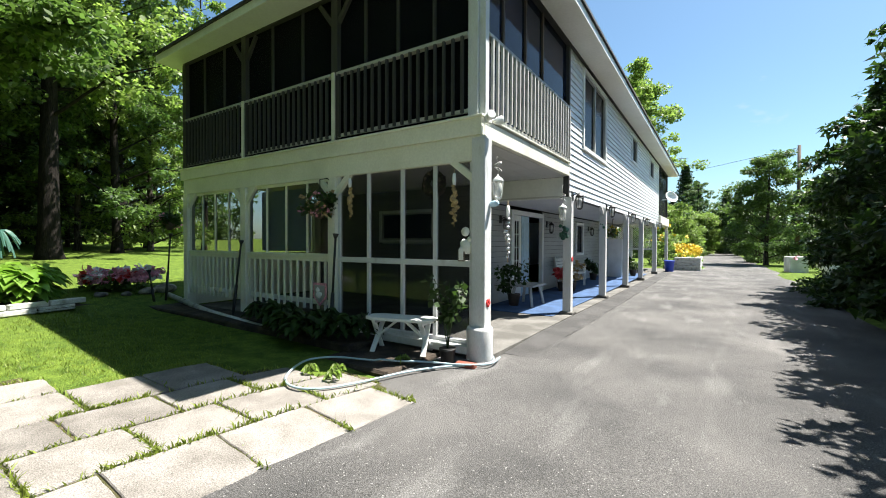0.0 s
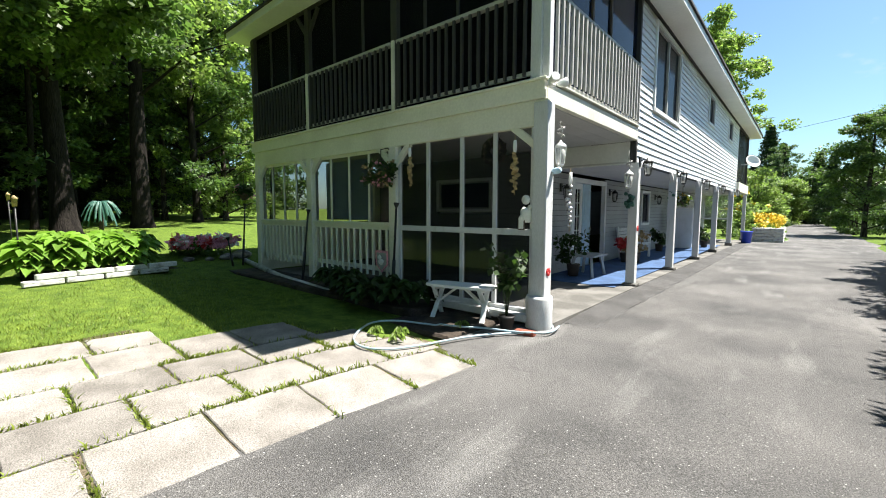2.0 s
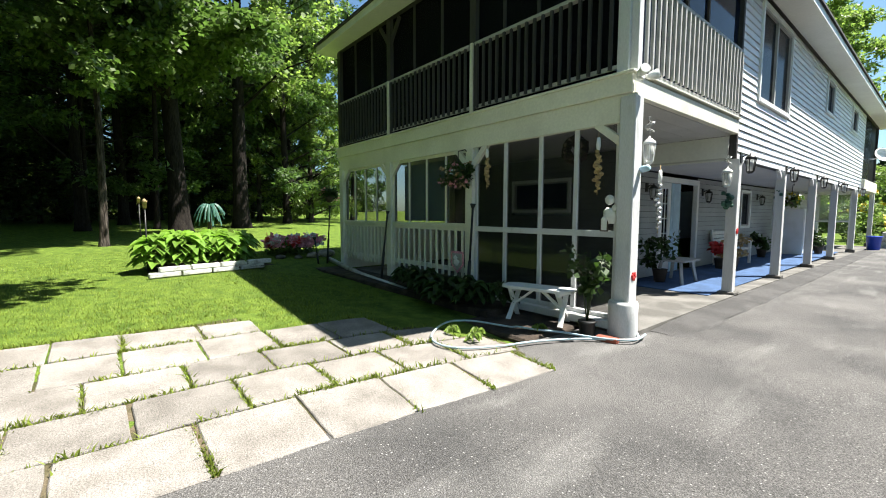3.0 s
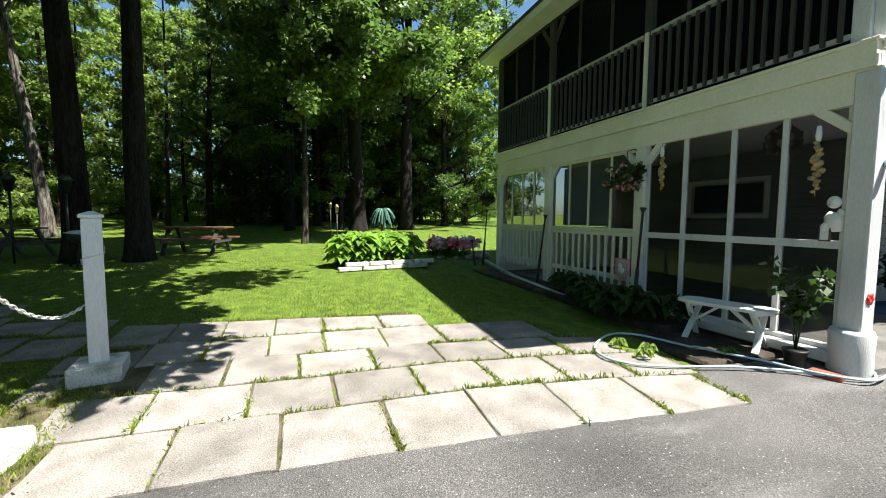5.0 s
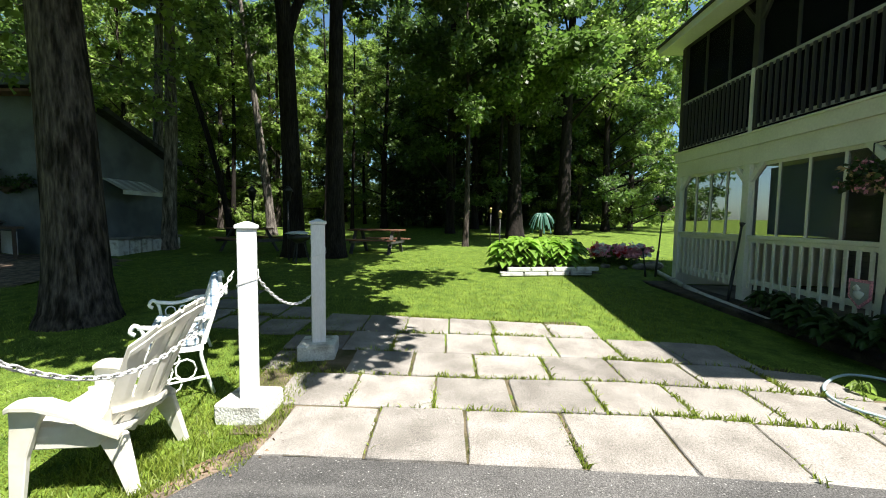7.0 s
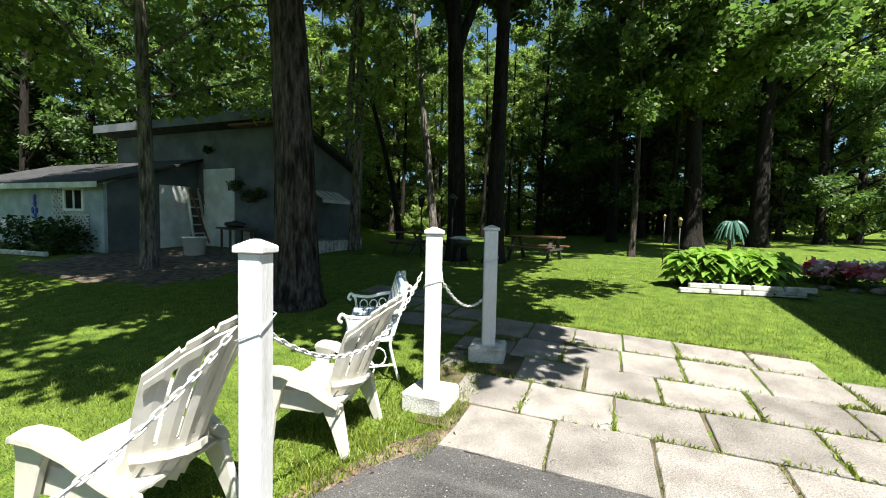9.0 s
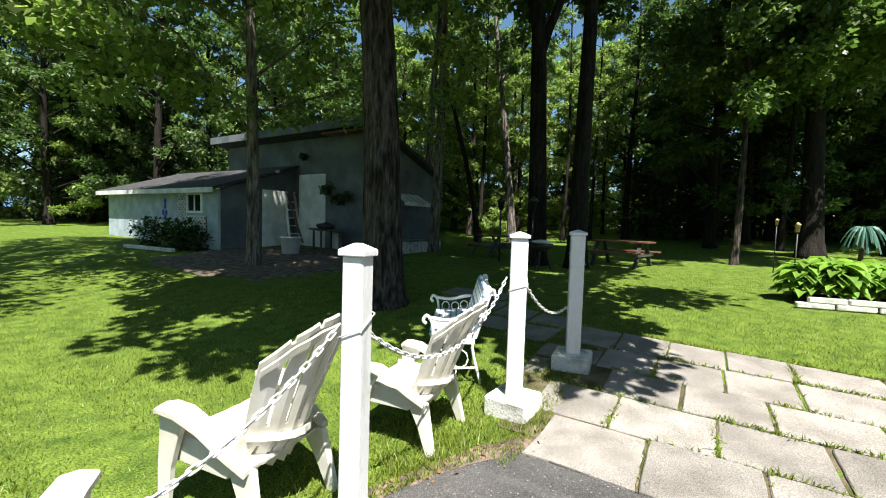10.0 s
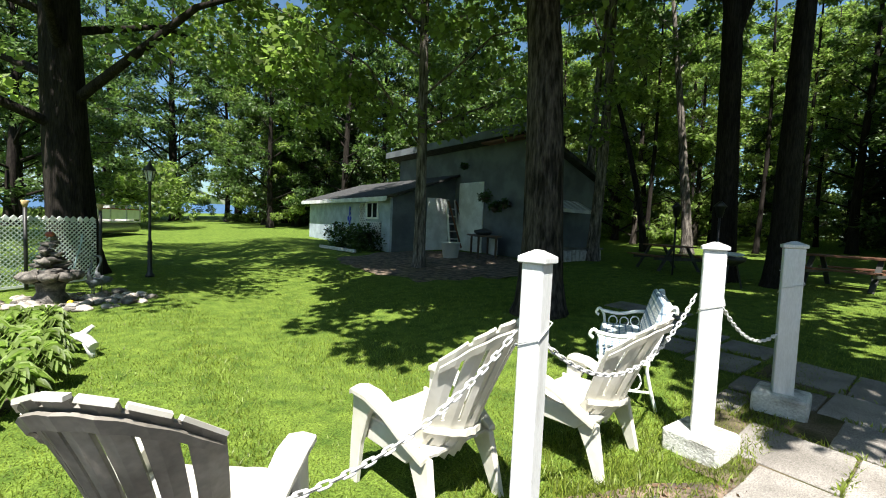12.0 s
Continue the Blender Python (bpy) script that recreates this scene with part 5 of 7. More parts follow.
def flower_ball(name, m, r, label, petals, leaf="leaf", seed=1, bracket=True):
    fb = thing(name, m, label, "plant")
    rr = random.Random(seed)
    bm = bmesh.new()
    lathe(bm, [(0.04, -r * 0.9), (r * 0.5, -r * 0.55), (r * 0.6, -r * 0.2), (r * 0.55, -r * 0.2)], (0, 0, 0), 14)
    part("basket", bm, M["dark_wood"], fb)
    cl = [((rr.uniform(-1, 1) * r * 0.6, rr.uniform(-1, 1) * r * 0.6, rr.uniform(-0.7, 0.5) * r), r * 0.45) for i in range(14)]
    ob = new("foliage", leaf_mesh("foliage", cl, 26, 0.07, M[leaf], seed))
    ob.parent = fb
    for mat_name, count in petals:
        cl = [((rr.uniform(-1, 1) * r * 0.75, rr.uniform(-1, 0.7) * r * 0.75, rr.uniform(-0.6, 0.6) * r), 0.06) for i in range(count)]
        ob = new("blossom", leaf_mesh("blossom", cl, 9, 0.055, M[mat_name], seed + 5))
        ob.parent = fb
    if bracket:
        bm = bmesh.new()
        tube(bm, [(0, 0, r * 0.3), (0, 0, 0.36), (0, 0.15, 0.4), (0, 0.2, 0.36)], 0.008, 6)
        for k in range(3):
            a = 2.1 * k
            tube(bm, [(0, 0, r * 0.9), (r * 0.5 * math.cos(a), r * 0.5 * math.sin(a), -r * 0.2)], 0.004, 4)
        part("bracket", bm, M["black"], fb)
    return fb


flower_ball("hanging_basket", pose(-4.8, FY - 0.26, 2.08), 0.27, "hanging basket of cream and purple flowers on porch post", (("straw", 20), ("pink", 10)), "leaf_dark", 4)
flower_ball("hanging_basket", pose(-9.6, FY - 0.3, 1.93), 0.24, "hanging basket of dark foliage at porch end", (("pink", 5),), "leaf_dark", 6)
flower_ball("hanging_basket", pose(FX - 0.3, COLS[2] - 0.6, 1.85), 0.22, "hanging basket of pale flowers under porch", (("yellow", 6), ("white", 10)), "leaf", 8)


def leaning_torch(x, y, top, tilt, length=1.35):
    to = thing("garden_torch", on(x, y) @ pose(0, 0, 0, -tilt, 0, 0), "black garden torch leaning at the porch", "torch", "black garden torches")
    bm = bmesh.new()
    tube(bm, [(0, 0, -0.02), (0, 0, length * 0.45)], 0.028, 8)
    tube(bm, [(0, 0, length * 0.45), (0, 0, length)], 0.018, 8)
    part("pole", bm, M["black"], to)
    bm = bmesh.new()
    lathe(bm, [(0.02, length), (0.05, length + 0.07), (0.04, length + 0.075)], (0, 0, 0), 10)
    part("cup", bm, M["black"], to)
    return to


leaning_torch(-4.5, 4.98, 0, 4, 1.5), leaning_torch(-7.0, 4.9, 0, 7, 1.38), leaning_torch(-9.75, 4.98, 0, 4, 1.4), leaning_torch(-9.75, 4.75, 0, -8, 0.62)
sg = thing("shield_sign", pose(-4.97, FY - 0.12, 0.64), "pink shield-shaped sign on the porch railing", "sign")
bm = bmesh.new()
for k, s in ((0, 1.0), (1, 0.78)):
    y = -0.006 * k
    pts = [(-0.15 * s, 0.17 * s), (0.15 * s, 0.17 * s), (0.15 * s, -0.06 * s), (0.0, -0.2 * s), (-0.15 * s, -0.06 * s)]
    f = [bm.verts.new((x, y - 0.004, z)) for x, z in pts]
    b = [bm.verts.new((x, y + 0.012, z)) for x, z in pts]
    bm.faces.new(f), bm.faces.new(b[::-1])
    for i in range(5):
        bm.faces.new((f[i], b[i], b[(i + 1) % 5], f[(i + 1) % 5]))
    part("board" if k == 0 else "panel", bm, M["pink" if k == 0 else "rail_pale"], sg)
    bm = bmesh.new()
bm.free()
bm = bmesh.new()
blob(bm, (0, -0.02, -0.02), (0.07, 0.012, 0.06), 2), blob(bm, (-0.03, -0.02, 0.06), (0.05, 0.012, 0.04), 5)
part("emblem", bm, M["white"], sg)

# porch furniture
def slat_bench(m, label, length=1.5):
    be = thing("porch_bench", m, label, "bench")
    for i in range(4):
        part("seat_slat", boxes(((-length / 2, -0.25 + i * 0.12, 0.42), (length / 2, -0.15 + i * 0.12, 0.445))), M["white"], be)
    for i in range(4):
        part("back_slat", boxes(((-length / 2, 0.22 + i * 0.02, 0.52 + i * 0.1), (length / 2, 0.245 + i * 0.02, 0.6 + i * 0.1))), M["white"], be)
    for s in (-1, 1):
        bm = bmesh.new()
        x = s * (length / 2 - 0.06)
        beam(bm, (x, -0.22, 0), (x, -0.22, 0.62), 0.06), beam(bm, (x, 0.2, 0), (x, 0.32, 0.95), 0.06), beam(bm, (x, -0.28, 0.62), (x, 0.26, 0.64), 0.07, 0.04), beam(bm, (x, -0.2, 0.39), (x, 0.22, 0.39), 0.05)
        part("end_frame", bm, M["white"], be)
    return be


slat_bench(pose(BACK_X + 0.42, 14.0, 0.07, 0, 0, 90), "white slatted wooden bench on porch")
tb = thing("side_table", pose(BACK_X + 0.7, 9.6, 0.06), "small pale wooden table on porch", "table")
part("tabletop", boxes(((-0.3, -0.4, 0.44), (0.3, 0.4, 0.48))), M["rail_pale"], tb, bevel=0.006)
for sx in (-1, 1):
    for sy in (-1, 1):
        bm = bmesh.new()
        beam(bm, (sx * 0.25, sy * 0.36, 0), (sx * 0.18, sy * 0.28, 0.44), 0.05)
        part("leg", bm, M["rail_pale"], tb)
for x, y, s, k in ((BACK_X + 0.75, 12.9, 0.3, "straw"), (BACK_X + 0.55, 12.65, 0.24, "red"), (BACK_X + 0.5, 9.3, 0.34, "leaf_dark"), (BACK_X + 0.4, 16.9, 0.3, "leaf_dark"), (FX - 0.3, 25.5, 0.4, "leaf"), (FX - 0.5, 20.0, 0.3, "leaf_dark")):
    pl = thing("potted_plant", pose(x, y, 0.07), "dried flowers in a pot on porch" if k in ("straw", "red") else "dark green potted plant on porch", "plant")
    bm = bmesh.new()
    lathe(bm, [(0.1, 0), (0.14, 0.24), (0.15, 0.26), (0.13, 0.26)], (0, 0, 0), 12)
    part("pot", bm, M["dark_wood"], pl)
    rr = random.Random(int(y * 10))
    cl = [((rr.uniform(-1, 1) * s * 0.7, rr.uniform(-1, 1) * s * 0.7, 0.3 + rr.random() * s * 1.6), s * 0.4) for i in range(12)]
    ob = new("foliage", leaf_mesh("foliage", cl, 26, 0.1, M[k], int(y)))
    ob.parent = pl
cb = thing("cabinet", pose(BACK_X + 0.75, 19.2, 0.07), "white cabinet standing on the porch", "cabinet")
part("body", boxes(((-0.3, -0.35, 0), (0.3, 0.35, 1.55))), M["white"], cb, bevel=0.01)
part("door", boxes(((0.302, -0.33, 0.05), (0.32, 0.33, 1.5))), M["white"], cb, bevel=0.004)
part("handle", boxes(((0.32, 0.24, 0.8), (0.345, 0.26, 1.0))), M["metal"], cb)
sc = thing("lattice_screen", pose(BACK_X + 0.2, 22.8, 0), "white lattice screen at the porch end", "screen")
laths(sc, M["white"], 0, 1.5, 1.2, 2.35, 0.1)
part("frame", boxes(((-0.04, -0.02, 0.06), (0, 0.03, 2.4)), ((1.5, -0.02, 0.06), (1.54, 0.03, 2.4)), ((0, -0.02, 1.14), (1.5, 0.03, 1.2)), ((0, -0.02, 2.35), (1.5, 0.03, 2.4))), M["white"], sc)

# white bench and potted plant at the corner
be = thing("bench", on(-3.1, 4.95, 14), "white painted wooden bench with crossed legs", "bench")
bm = bmesh.new()
pts = [(-0.48, -0.1), (-0.36, -0.17), (0.36, -0.17), (0.48, -0.1), (0.48, 0.1), (0.36, 0.17), (-0.36, 0.17), (-0.48, 0.1)]
lo, hi = [bm.verts.new((x, y, 0.425)) for x, y in pts], [bm.verts.new((x, y, 0.465)) for x, y in pts]
bm.faces.new(lo[::-1]), bm.faces.new(hi)
for i in range(8):
    bm.faces.new((lo[i], lo[(i + 1) % 8], hi[(i + 1) % 8], hi[i]))
part("seat", bm, M["white"], be, bevel=0.004)
for s in (-1, 1):
    for k in (-1, 1):
        bm = bmesh.new()
        beam(bm, (s * 0.36 + k * 0.012, -k * 0.17, 0), (s * 0.33 + k * 0.012, k * 0.13, 0.425), 0.025, 0.065, (1, 0, 0))
        part("leg", bm, M["white"], be, bevel=0.003)
    part("crossbar", boxes(((s * 0.33 - 0.02, -0.15, 0.38), (s * 0.33 + 0.02, 0.15, 0.424))), M["white"], be)
    bm = bmesh.new()
    beam(bm, (s * 0.33, 0, 0.2), (s * 0.05, 0, 0.42), 0.06, 0.025)
    part("stretcher", bm, M["white"], be)
pl = thing("potted_plant", on(-2.33, 4.88), "thin artificial plant in a black pot", "plant")
bm = bmesh.new()
lathe(bm, [(0.075, 0), (0.095, 0.16), (0.105, 0.165), (0.105, 0.185), (0.09, 0.185)], (0, 0, 0), 14)
part("pot", bm, M["black"], pl)
rr = random.Random(5)
bm, cl = bmesh.new(), []
for i in range(7):
    a, ln = rr.uniform(0, 6.3), rr.uniform(0.55, 0.98)
    tip = Vector((math.cos(a) * ln * 0.28, math.sin(a) * ln * 0.2, 0.17 + ln))
    mid = Vector((tip.x * 0.3, tip.y * 0.3, 0.17 + ln * 0.55))
    tube(bm, [(0, 0, 0.15), mid, tip], [0.008, 0.006, 0.003], 5)
    for j in range(7):
        q = mid.lerp(tip, j / 6) + Vector((rr.uniform(-1, 1), rr.uniform(-1, 1), rr.uniform(-1, 0.3))) * 0.05
        cl.append(((q.x, q.y, q.z), 0.045))
part("stem", bm, M["leaf_dark"], pl)
ob = new("leaves", leaf_mesh("leaves", cl, 4, 0.085, M["leaf_dark"], 2))
ob.parent = pl
single("brick", boxes(((-0.12, -0.05, 0), (0.12, 0.05, 0.06))), M["terracotta"], "red clay brick lying by the column", "brick", bevel=0.006, m=on(-2.06, 4.86, 8, 0.005))

# hose looped on the slabs
HOSE = [(-1.95, 5.35), (-1.86, 5.15), (-1.93, 4.95), (-2.2, 4.66), (-2.44, 4.22), (-2.58, 3.6), (-2.72, 3.25), (-2.95, 3.13), (-3.22, 3.26), (-3.5, 3.6), (-3.62, 3.9), (-3.5, 4.15), (-3.15, 4.3), (-2.75, 4.42), (-2.45, 4.6), (-2.1, 4.75), (-1.82, 4.98), (-1.84, 5.3)]


def smooth(points, k=6):
    out = []
    for i in range(len(points) - 1):
        p0, p1, p2, p3 = (Vector(points[min(max(i + j, 0), len(points) - 1)]) for j in (-1, 0, 1, 2))
        for s in range(k):
            t = s / k
            out.append(0.5 * (2 * p1 + (p2 - p0) * t + (2 * p0 - 5 * p1 + 4 * p2 - p3) * t * t + (3 * p1 - p0 - 3 * p2 + p3) * t ** 3))
    out.append(Vector(points[-1]))
    return out


bm = bmesh.new()
pts = smooth([(x, y, 0.0) for x, y in HOSE])
n = len(pts)
tube(bm, [(p.x, p.y, terrain(p.x, p.y) + 0.042 + (0.02 if i > n * 0.72 else 0)) for i, p in enumerate(pts)], 0.0125, 8)
single("garden_hose", bm, M["hose"], "pale blue garden hose looped on paving", "hose")

# ---- plants at the porch ----
def broad_plant(bm, n, r, h, seed, leaf=0.16):
    """A rosette of broad pointed leaves with folded, arching blades."""
    rr = random.Random(seed)
    for i in range(n):
        a = i * 2.399 + rr.uniform(-0.3, 0.3)
        ring = 0.25 + 0.75 * (i / n)
        reach = r * ring
        top = h * (1.05 - 0.55 * ring) * rr.uniform(0.85, 1.15)
        base = Vector((math.cos(a) * reach * 0.45, math.sin(a) * reach * 0.45, top * 0.8))
        out = Vector((math.cos(a), math.sin(a), 0))
        side = Vector((-out.y, out.x, 0))
        ln, w = leaf * rr.uniform(0.9, 1.5), leaf * rr.uniform(0.38, 0.52)
        rows = []
        for t, ww, dz in ((0, 0.12, 0), (0.3, 0.85, 0.12), (0.62, 0.9, 0.08), (0.86, 0.45, -0.06), (1.0, 0.04, -0.2)):
            c = base + out * ln * t + Vector((0, 0, ln * dz + reach * 0.0))
            rows.append([bm.verts.new(c - side * w * ww + Vector((0, 0, 0.03 * ww))), bm.verts.new(c - Vector((0, 0, 0.015))), bm.verts.new(c + side * w * ww + Vector((0, 0, 0.03 * ww)))])
        for u, v in zip(rows, rows[1:]):
            for k in (0, 1):
                f = bm.faces.new((u[k], u[k + 1], v[k + 1], v[k]))
                f.smooth = True
    return bm


def hosta(x, y, r, h, n, seed, material, label, leaf=0.16, group="", turn=0):
    bm = broad_plant(bmesh.new(), n, r, h, seed, leaf)
    if h > 0.6:
        broad_plant(bm, n // 2, r, h * 0.5, seed + 100, leaf)
    return single("hosta_plant", bm, M[material], label, "plant", group, m=on(x, y, turn, 0.02))


for i, (x, y, r) in enumerate(((-4.9, 4.55, 0.4), (-4.35, 4.35, 0.42), (-3.95, 4.55, 0.36), (-4.45, 4.8, 0.36), (-5.4, 4.75, 0.38), (-5.9, 4.8, 0.34), (-3.7, 4.85, 0.28))):
    hosta(x, y, r, 0.5, 70, 20 + i, "leaf_dark", "dark green leafy plant along the porch", 0.15, "plants along the porch")
for i, (x, y) in enumerate(((-2.72, 4.5), (-3.2, 3.55), (-3.0, 3.75), (-2.85, 3.55))):
    hosta(x, y, 0.11, 0.1, 22, 60 + i, "leaf_light", "small green weed in the paving", 0.045, "weeds in the paving")
single("flower_bed_soil", boxes(((-3.75, 4.12, -0.1), (-2.62, FY - 0.06, terrain(-3.2, 4.6) + 0.012))), M["soil"], "dark soil under the small bench", "soil", bevel=0.03)
single("flower_bed_soil", boxes(((LX, 4.5, 0.0), (-3.6, FY - 0.06, 0.13))), M["soil"], "dark soil bed along the porch", "soil", bevel=0.02)
bm = bmesh.new()
tube(bm, [(-10.0, 5.15, terrain(-10, 5.15) + 0.05), (-7.8, 4.9, terrain(-7.8, 4.9) + 0.05), (-5.7, 4.64, terrain(-5.7, 4.64) + 0.05)], 0.055, 10)
single("edging_log", bm, M["block"], "white painted log edging the porch bed", "edging")

# ---- flower beds on the lawn ----
def wall_of_logs(x0, y0, x1, y1, rows, r, label, pieces=4):
    wl = thing("bed_edging", on((x0 + x1) / 2, (y0 + y1) / 2), label, "edging")
    ox, oy, oz = wl.matrix_world.translation
    for k in range(rows):
        for i in range(pieces):
            a, b = (i + 0.02 + 0.3 * (k % 2)) / (pieces + 0.3), (i + 0.97 + 0.3 * (k % 2)) / (pieces + 0.3)
            p, q = Vector((x0 + (x1 - x0) * a - ox, y0 + (y1 - y0) * a - oy, r + k * r * 1.85)), Vector((x0 + (x1 - x0) * b - ox, y0 + (y1 - y0) * b - oy, r + k * r * 1.85))
            bm = bmesh.new()
            beam(bm, p, q, r * 1.9, r * 1.8)
            part("block", bm, M["block"], wl, bevel=r * 0.25)


wall_of_logs(-8.6, 1.14, -9.05, 3.38, 2, 0.05, "two courses of white painted edging blocks")
bm = bmesh.new()
for v in bmesh.ops.create_grid(bm, x_segments=10, y_segments=10, size=1.0)["verts"]:
    v.co = Vector((v.co.x * 0.6, v.co.y * 1.05, 0.1 * (1 - max(abs(v.co.x), abs(v.co.y)) ** 4) + 0.02))
single("flower_bed_soil", bm, M["soil"], "dark soil of the hosta bed", "soil", m=on(-9.4, 2.3, 10))
for i, (x, y, r) in enumerate(((-9.25, 1.4, 0.42), (-9.35, 2.1, 0.45), (-9.5, 2.8, 0.42), (-9.8, 1.8, 0.4), (-9.9, 2.5, 0.4), (-9.1, 1.8, 0.3), (-9.2, 2.6, 0.32))):
    hosta(x - 0.12, y, r, 0.86, 74, 40 + i, "hosta", "bright green hosta with broad leaves", 0.27, "hostas in the lawn bed")


def flower_patch(name, x, y, rx, ry, label, colours, seed, n=26, h=0.5, leaf="leaf"):
    fp = thing(name, on(x, y), label, "flowers")
    rr = random.Random(seed)
    cl = [((rr.uniform(-rx, rx), rr.uniform(-ry, ry), rr.uniform(0.05, h * 0.7)), 0.2) for i in range(n)]
    ob = new("foliage", leaf_mesh("foliage", cl, 24, 0.11, M[leaf], seed))
    ob.parent = fp
    for c, k in colours:
        cl = [((rr.uniform(-rx, rx), rr.uniform(-ry, ry), rr.uniform(h * 0.6, h * 1.05)), 0.07) for i in range(k)]
        ob = new("blossom", leaf_mesh("blossom", cl, 14, 0.12, M[c], seed + 3))
        ob.parent = fp
    return fp


flower_patch("flower_patch", -11.0, 4.62, 0.4, 0.62, "patch of pink and red flowers on the lawn", (("pink", 60), ("red", 8), ("white", 34)), 7, 18, 0.42, "leaf")
for i, (x, y, s) in enumerate(((-10.5, 4.05, 0.1), (-10.45, 4.9, 0.14), (-10.5, 5.3, 0.2), (-10.45, 4.5, 0.09))):
    bm = blob(bmesh.new(), (0, 0, s * 0.4), (s, s * 1.2, s * 0.6), i)
    single("stone", bm, M["stone"], "grey stone at the flower patch", "stone", "stones at the flower patch", m=on(x, y))
# small artificial palm
pa = thing("palm_ornament", on(-14.0, 3.1), "small blue-green artificial palm", "palm")
bm = bmesh.new()
tube(bm, [(0, 0, 0), (0.03, 0.02, 0.6), (0, 0.04, 1.25)], [0.07, 0.05, 0.04], 8)
part("trunk", bm, M["dark_wood"], pa)
rr = random.Random(2)
for i in range(20):
    a = i * 0.67
    droop = rr.uniform(0.35, 0.75)
    bm = bmesh.new()
    prev = None
    for j in range(6):
        t = j / 5
        c = Vector((math.cos(a) * 0.42 * t, 0.04 + math.sin(a) * 0.42 * t, 1.25 + 0.16 * math.sin(t * 2.2) - droop * t * t))
        sd = Vector((-math.sin(a), math.cos(a), 0)) * (0.032 * math.sin(min(1, t * 1.3 + 0.15) * 2.6) + 0.01)
        row = [bm.verts.new(c - sd - Vector((0, 0, 0.04))), bm.verts.new(c), bm.verts.new(c + sd - Vector((0, 0, 0.04)))]
        if prev:
            for k in (0, 1):
                bm.faces.new((prev[k], prev[k + 1], row[k + 1], row[k]))
        prev = row
    part("frond", bm, M["palm"], pa)
for x, y, h in ((-9.3, 1.2, 1.25), (-13.8, 1.4, 1.3)):
    st = thing("solar_light", on(x, y), "slim dark garden light on a stake", "lamp", "garden stake lights")
    bm = bmesh.new()
    tube(bm, [(0, 0, 0), (0, 0, h)], 0.014, 6)
    part("stake", bm, M["black"], st)
    bm = bmesh.new()
    lathe(bm, [(0.03, h - 0.02), (0.04, h + 0.1), (0.05, h + 0.11), (0.01, h + 0.16)], (0, 0, 0), 10)
    part("lamp_head", bm, M["straw"], st)


# ---- posts, chains and seats ----
POST = [(1.0, -1.6, 1.46, 10, 0), (-1.02, -1.5, 1.47, 14, 0.6), (-2.92, -1.48, 1.53, 24, 1.1), (-4.08, -1.3, 1.45, 20, 1.0)]
for (x, y, top, turn, lean), w, askew in zip(POST, (0.055, 0.052, 0.07, 0.071), (0, -20, -27, -12)):
    po = thing("fence_post", on(x, y, turn) @ pose(0, 0, 0, 0, -lean, 0), "white painted post on a concrete block", "post", "chained white posts")
    block = part("block", boxes(((-0.19, -0.19, -0.06), (0.19, 0.19, 0.15))), M["block"], po, "rough white concrete block", bevel=0.018)
    block.matrix_local = pose(0, 0, 0, 0, lean, askew)
    part("shaft", boxes(((-w, -w, 0.14), (w, w, top - 0.06))), M["worn_white"], po, bevel=0.006)
    cp = part("cap", boxes(((-w - 0.016, -w - 0.016, top - 0.06), (w + 0.016, w + 0.016, top - 0.03))), M["worn_white"], po, bevel=0.005)
    bm = bmesh.new()
    for v in bmesh.ops.create_cone(bm, cap_ends=True, segments=4, radius1=(w + 0.012) * 1.414, radius2=0.02, depth=0.028)["verts"]:
        v.co = Matrix.Rotation(math.pi / 4, 3, "Z") @ v.co + Vector((0, 0, top - 0.016))
    part("finial", bm, M["worn_white"], cp)
    bm = bmesh.new()
    loop = [((w + 0.008) * a, (w + 0.008) * b, 0.99 + 0.05 * k) for k, (a, b) in enumerate(((-1, -1), (1, -1), (1, 1), (-1, 1), (-1, -1)))]
    tube(bm, loop, 0.0035, 5)
    part("chain_tie", bm, M["chain"], po, "white cord tied round the post")

link = bmesh.new()
LINK = [(0.011 * math.cos(a), 0, 0.021 * math.sin(a) + (0.008 if math.sin(a) > 0 else -0.008)) for a in (2 * math.pi * k / 10 for k in range(10))]
tube(link, LINK + LINK[:1], 0.0052, 5, False)
link_mesh = mesh_of(link, "link", M["chain"])


def hang_chain(p, q, sag):
    ch = thing("chain", pose(*p), "white plastic chain slung between posts", "chain", "chains between the posts")
    p, q = Vector(p), Vector(q)
    fine = [p.lerp(q, t / 200) - Vector((0, 0, sag * 4 * (t / 200) * (1 - t / 200))) for t in range(201)]
    gone, step, k = 0.0, 0.042, 0
    for a, b in zip(fine, fine[1:]):
        gone += (b - a).length
        if gone >= step:
            gone -= step
            ob = new("link", link_mesh)
            ob.parent = ch
            m = (b - a).to_track_quat("Z", "Y").to_matrix().to_4x4()
            ob.matrix_local = Matrix.Translation(b - p) @ m @ Matrix.Rotation(radians(45 + 90 * (k % 2)), 4, "Z")
            k += 1


hang_chain((1.0, -1.67, 1.0), (-0.97, -1.57, 1.02), 0.42)
hang_chain((-1.08, -1.53, 1.02), (-2.84, -1.56, 1.06), 0.36)
hang_chain((-2.98, -1.46, 1.06), (-3.98, -1.34, 0.7), 0.17)


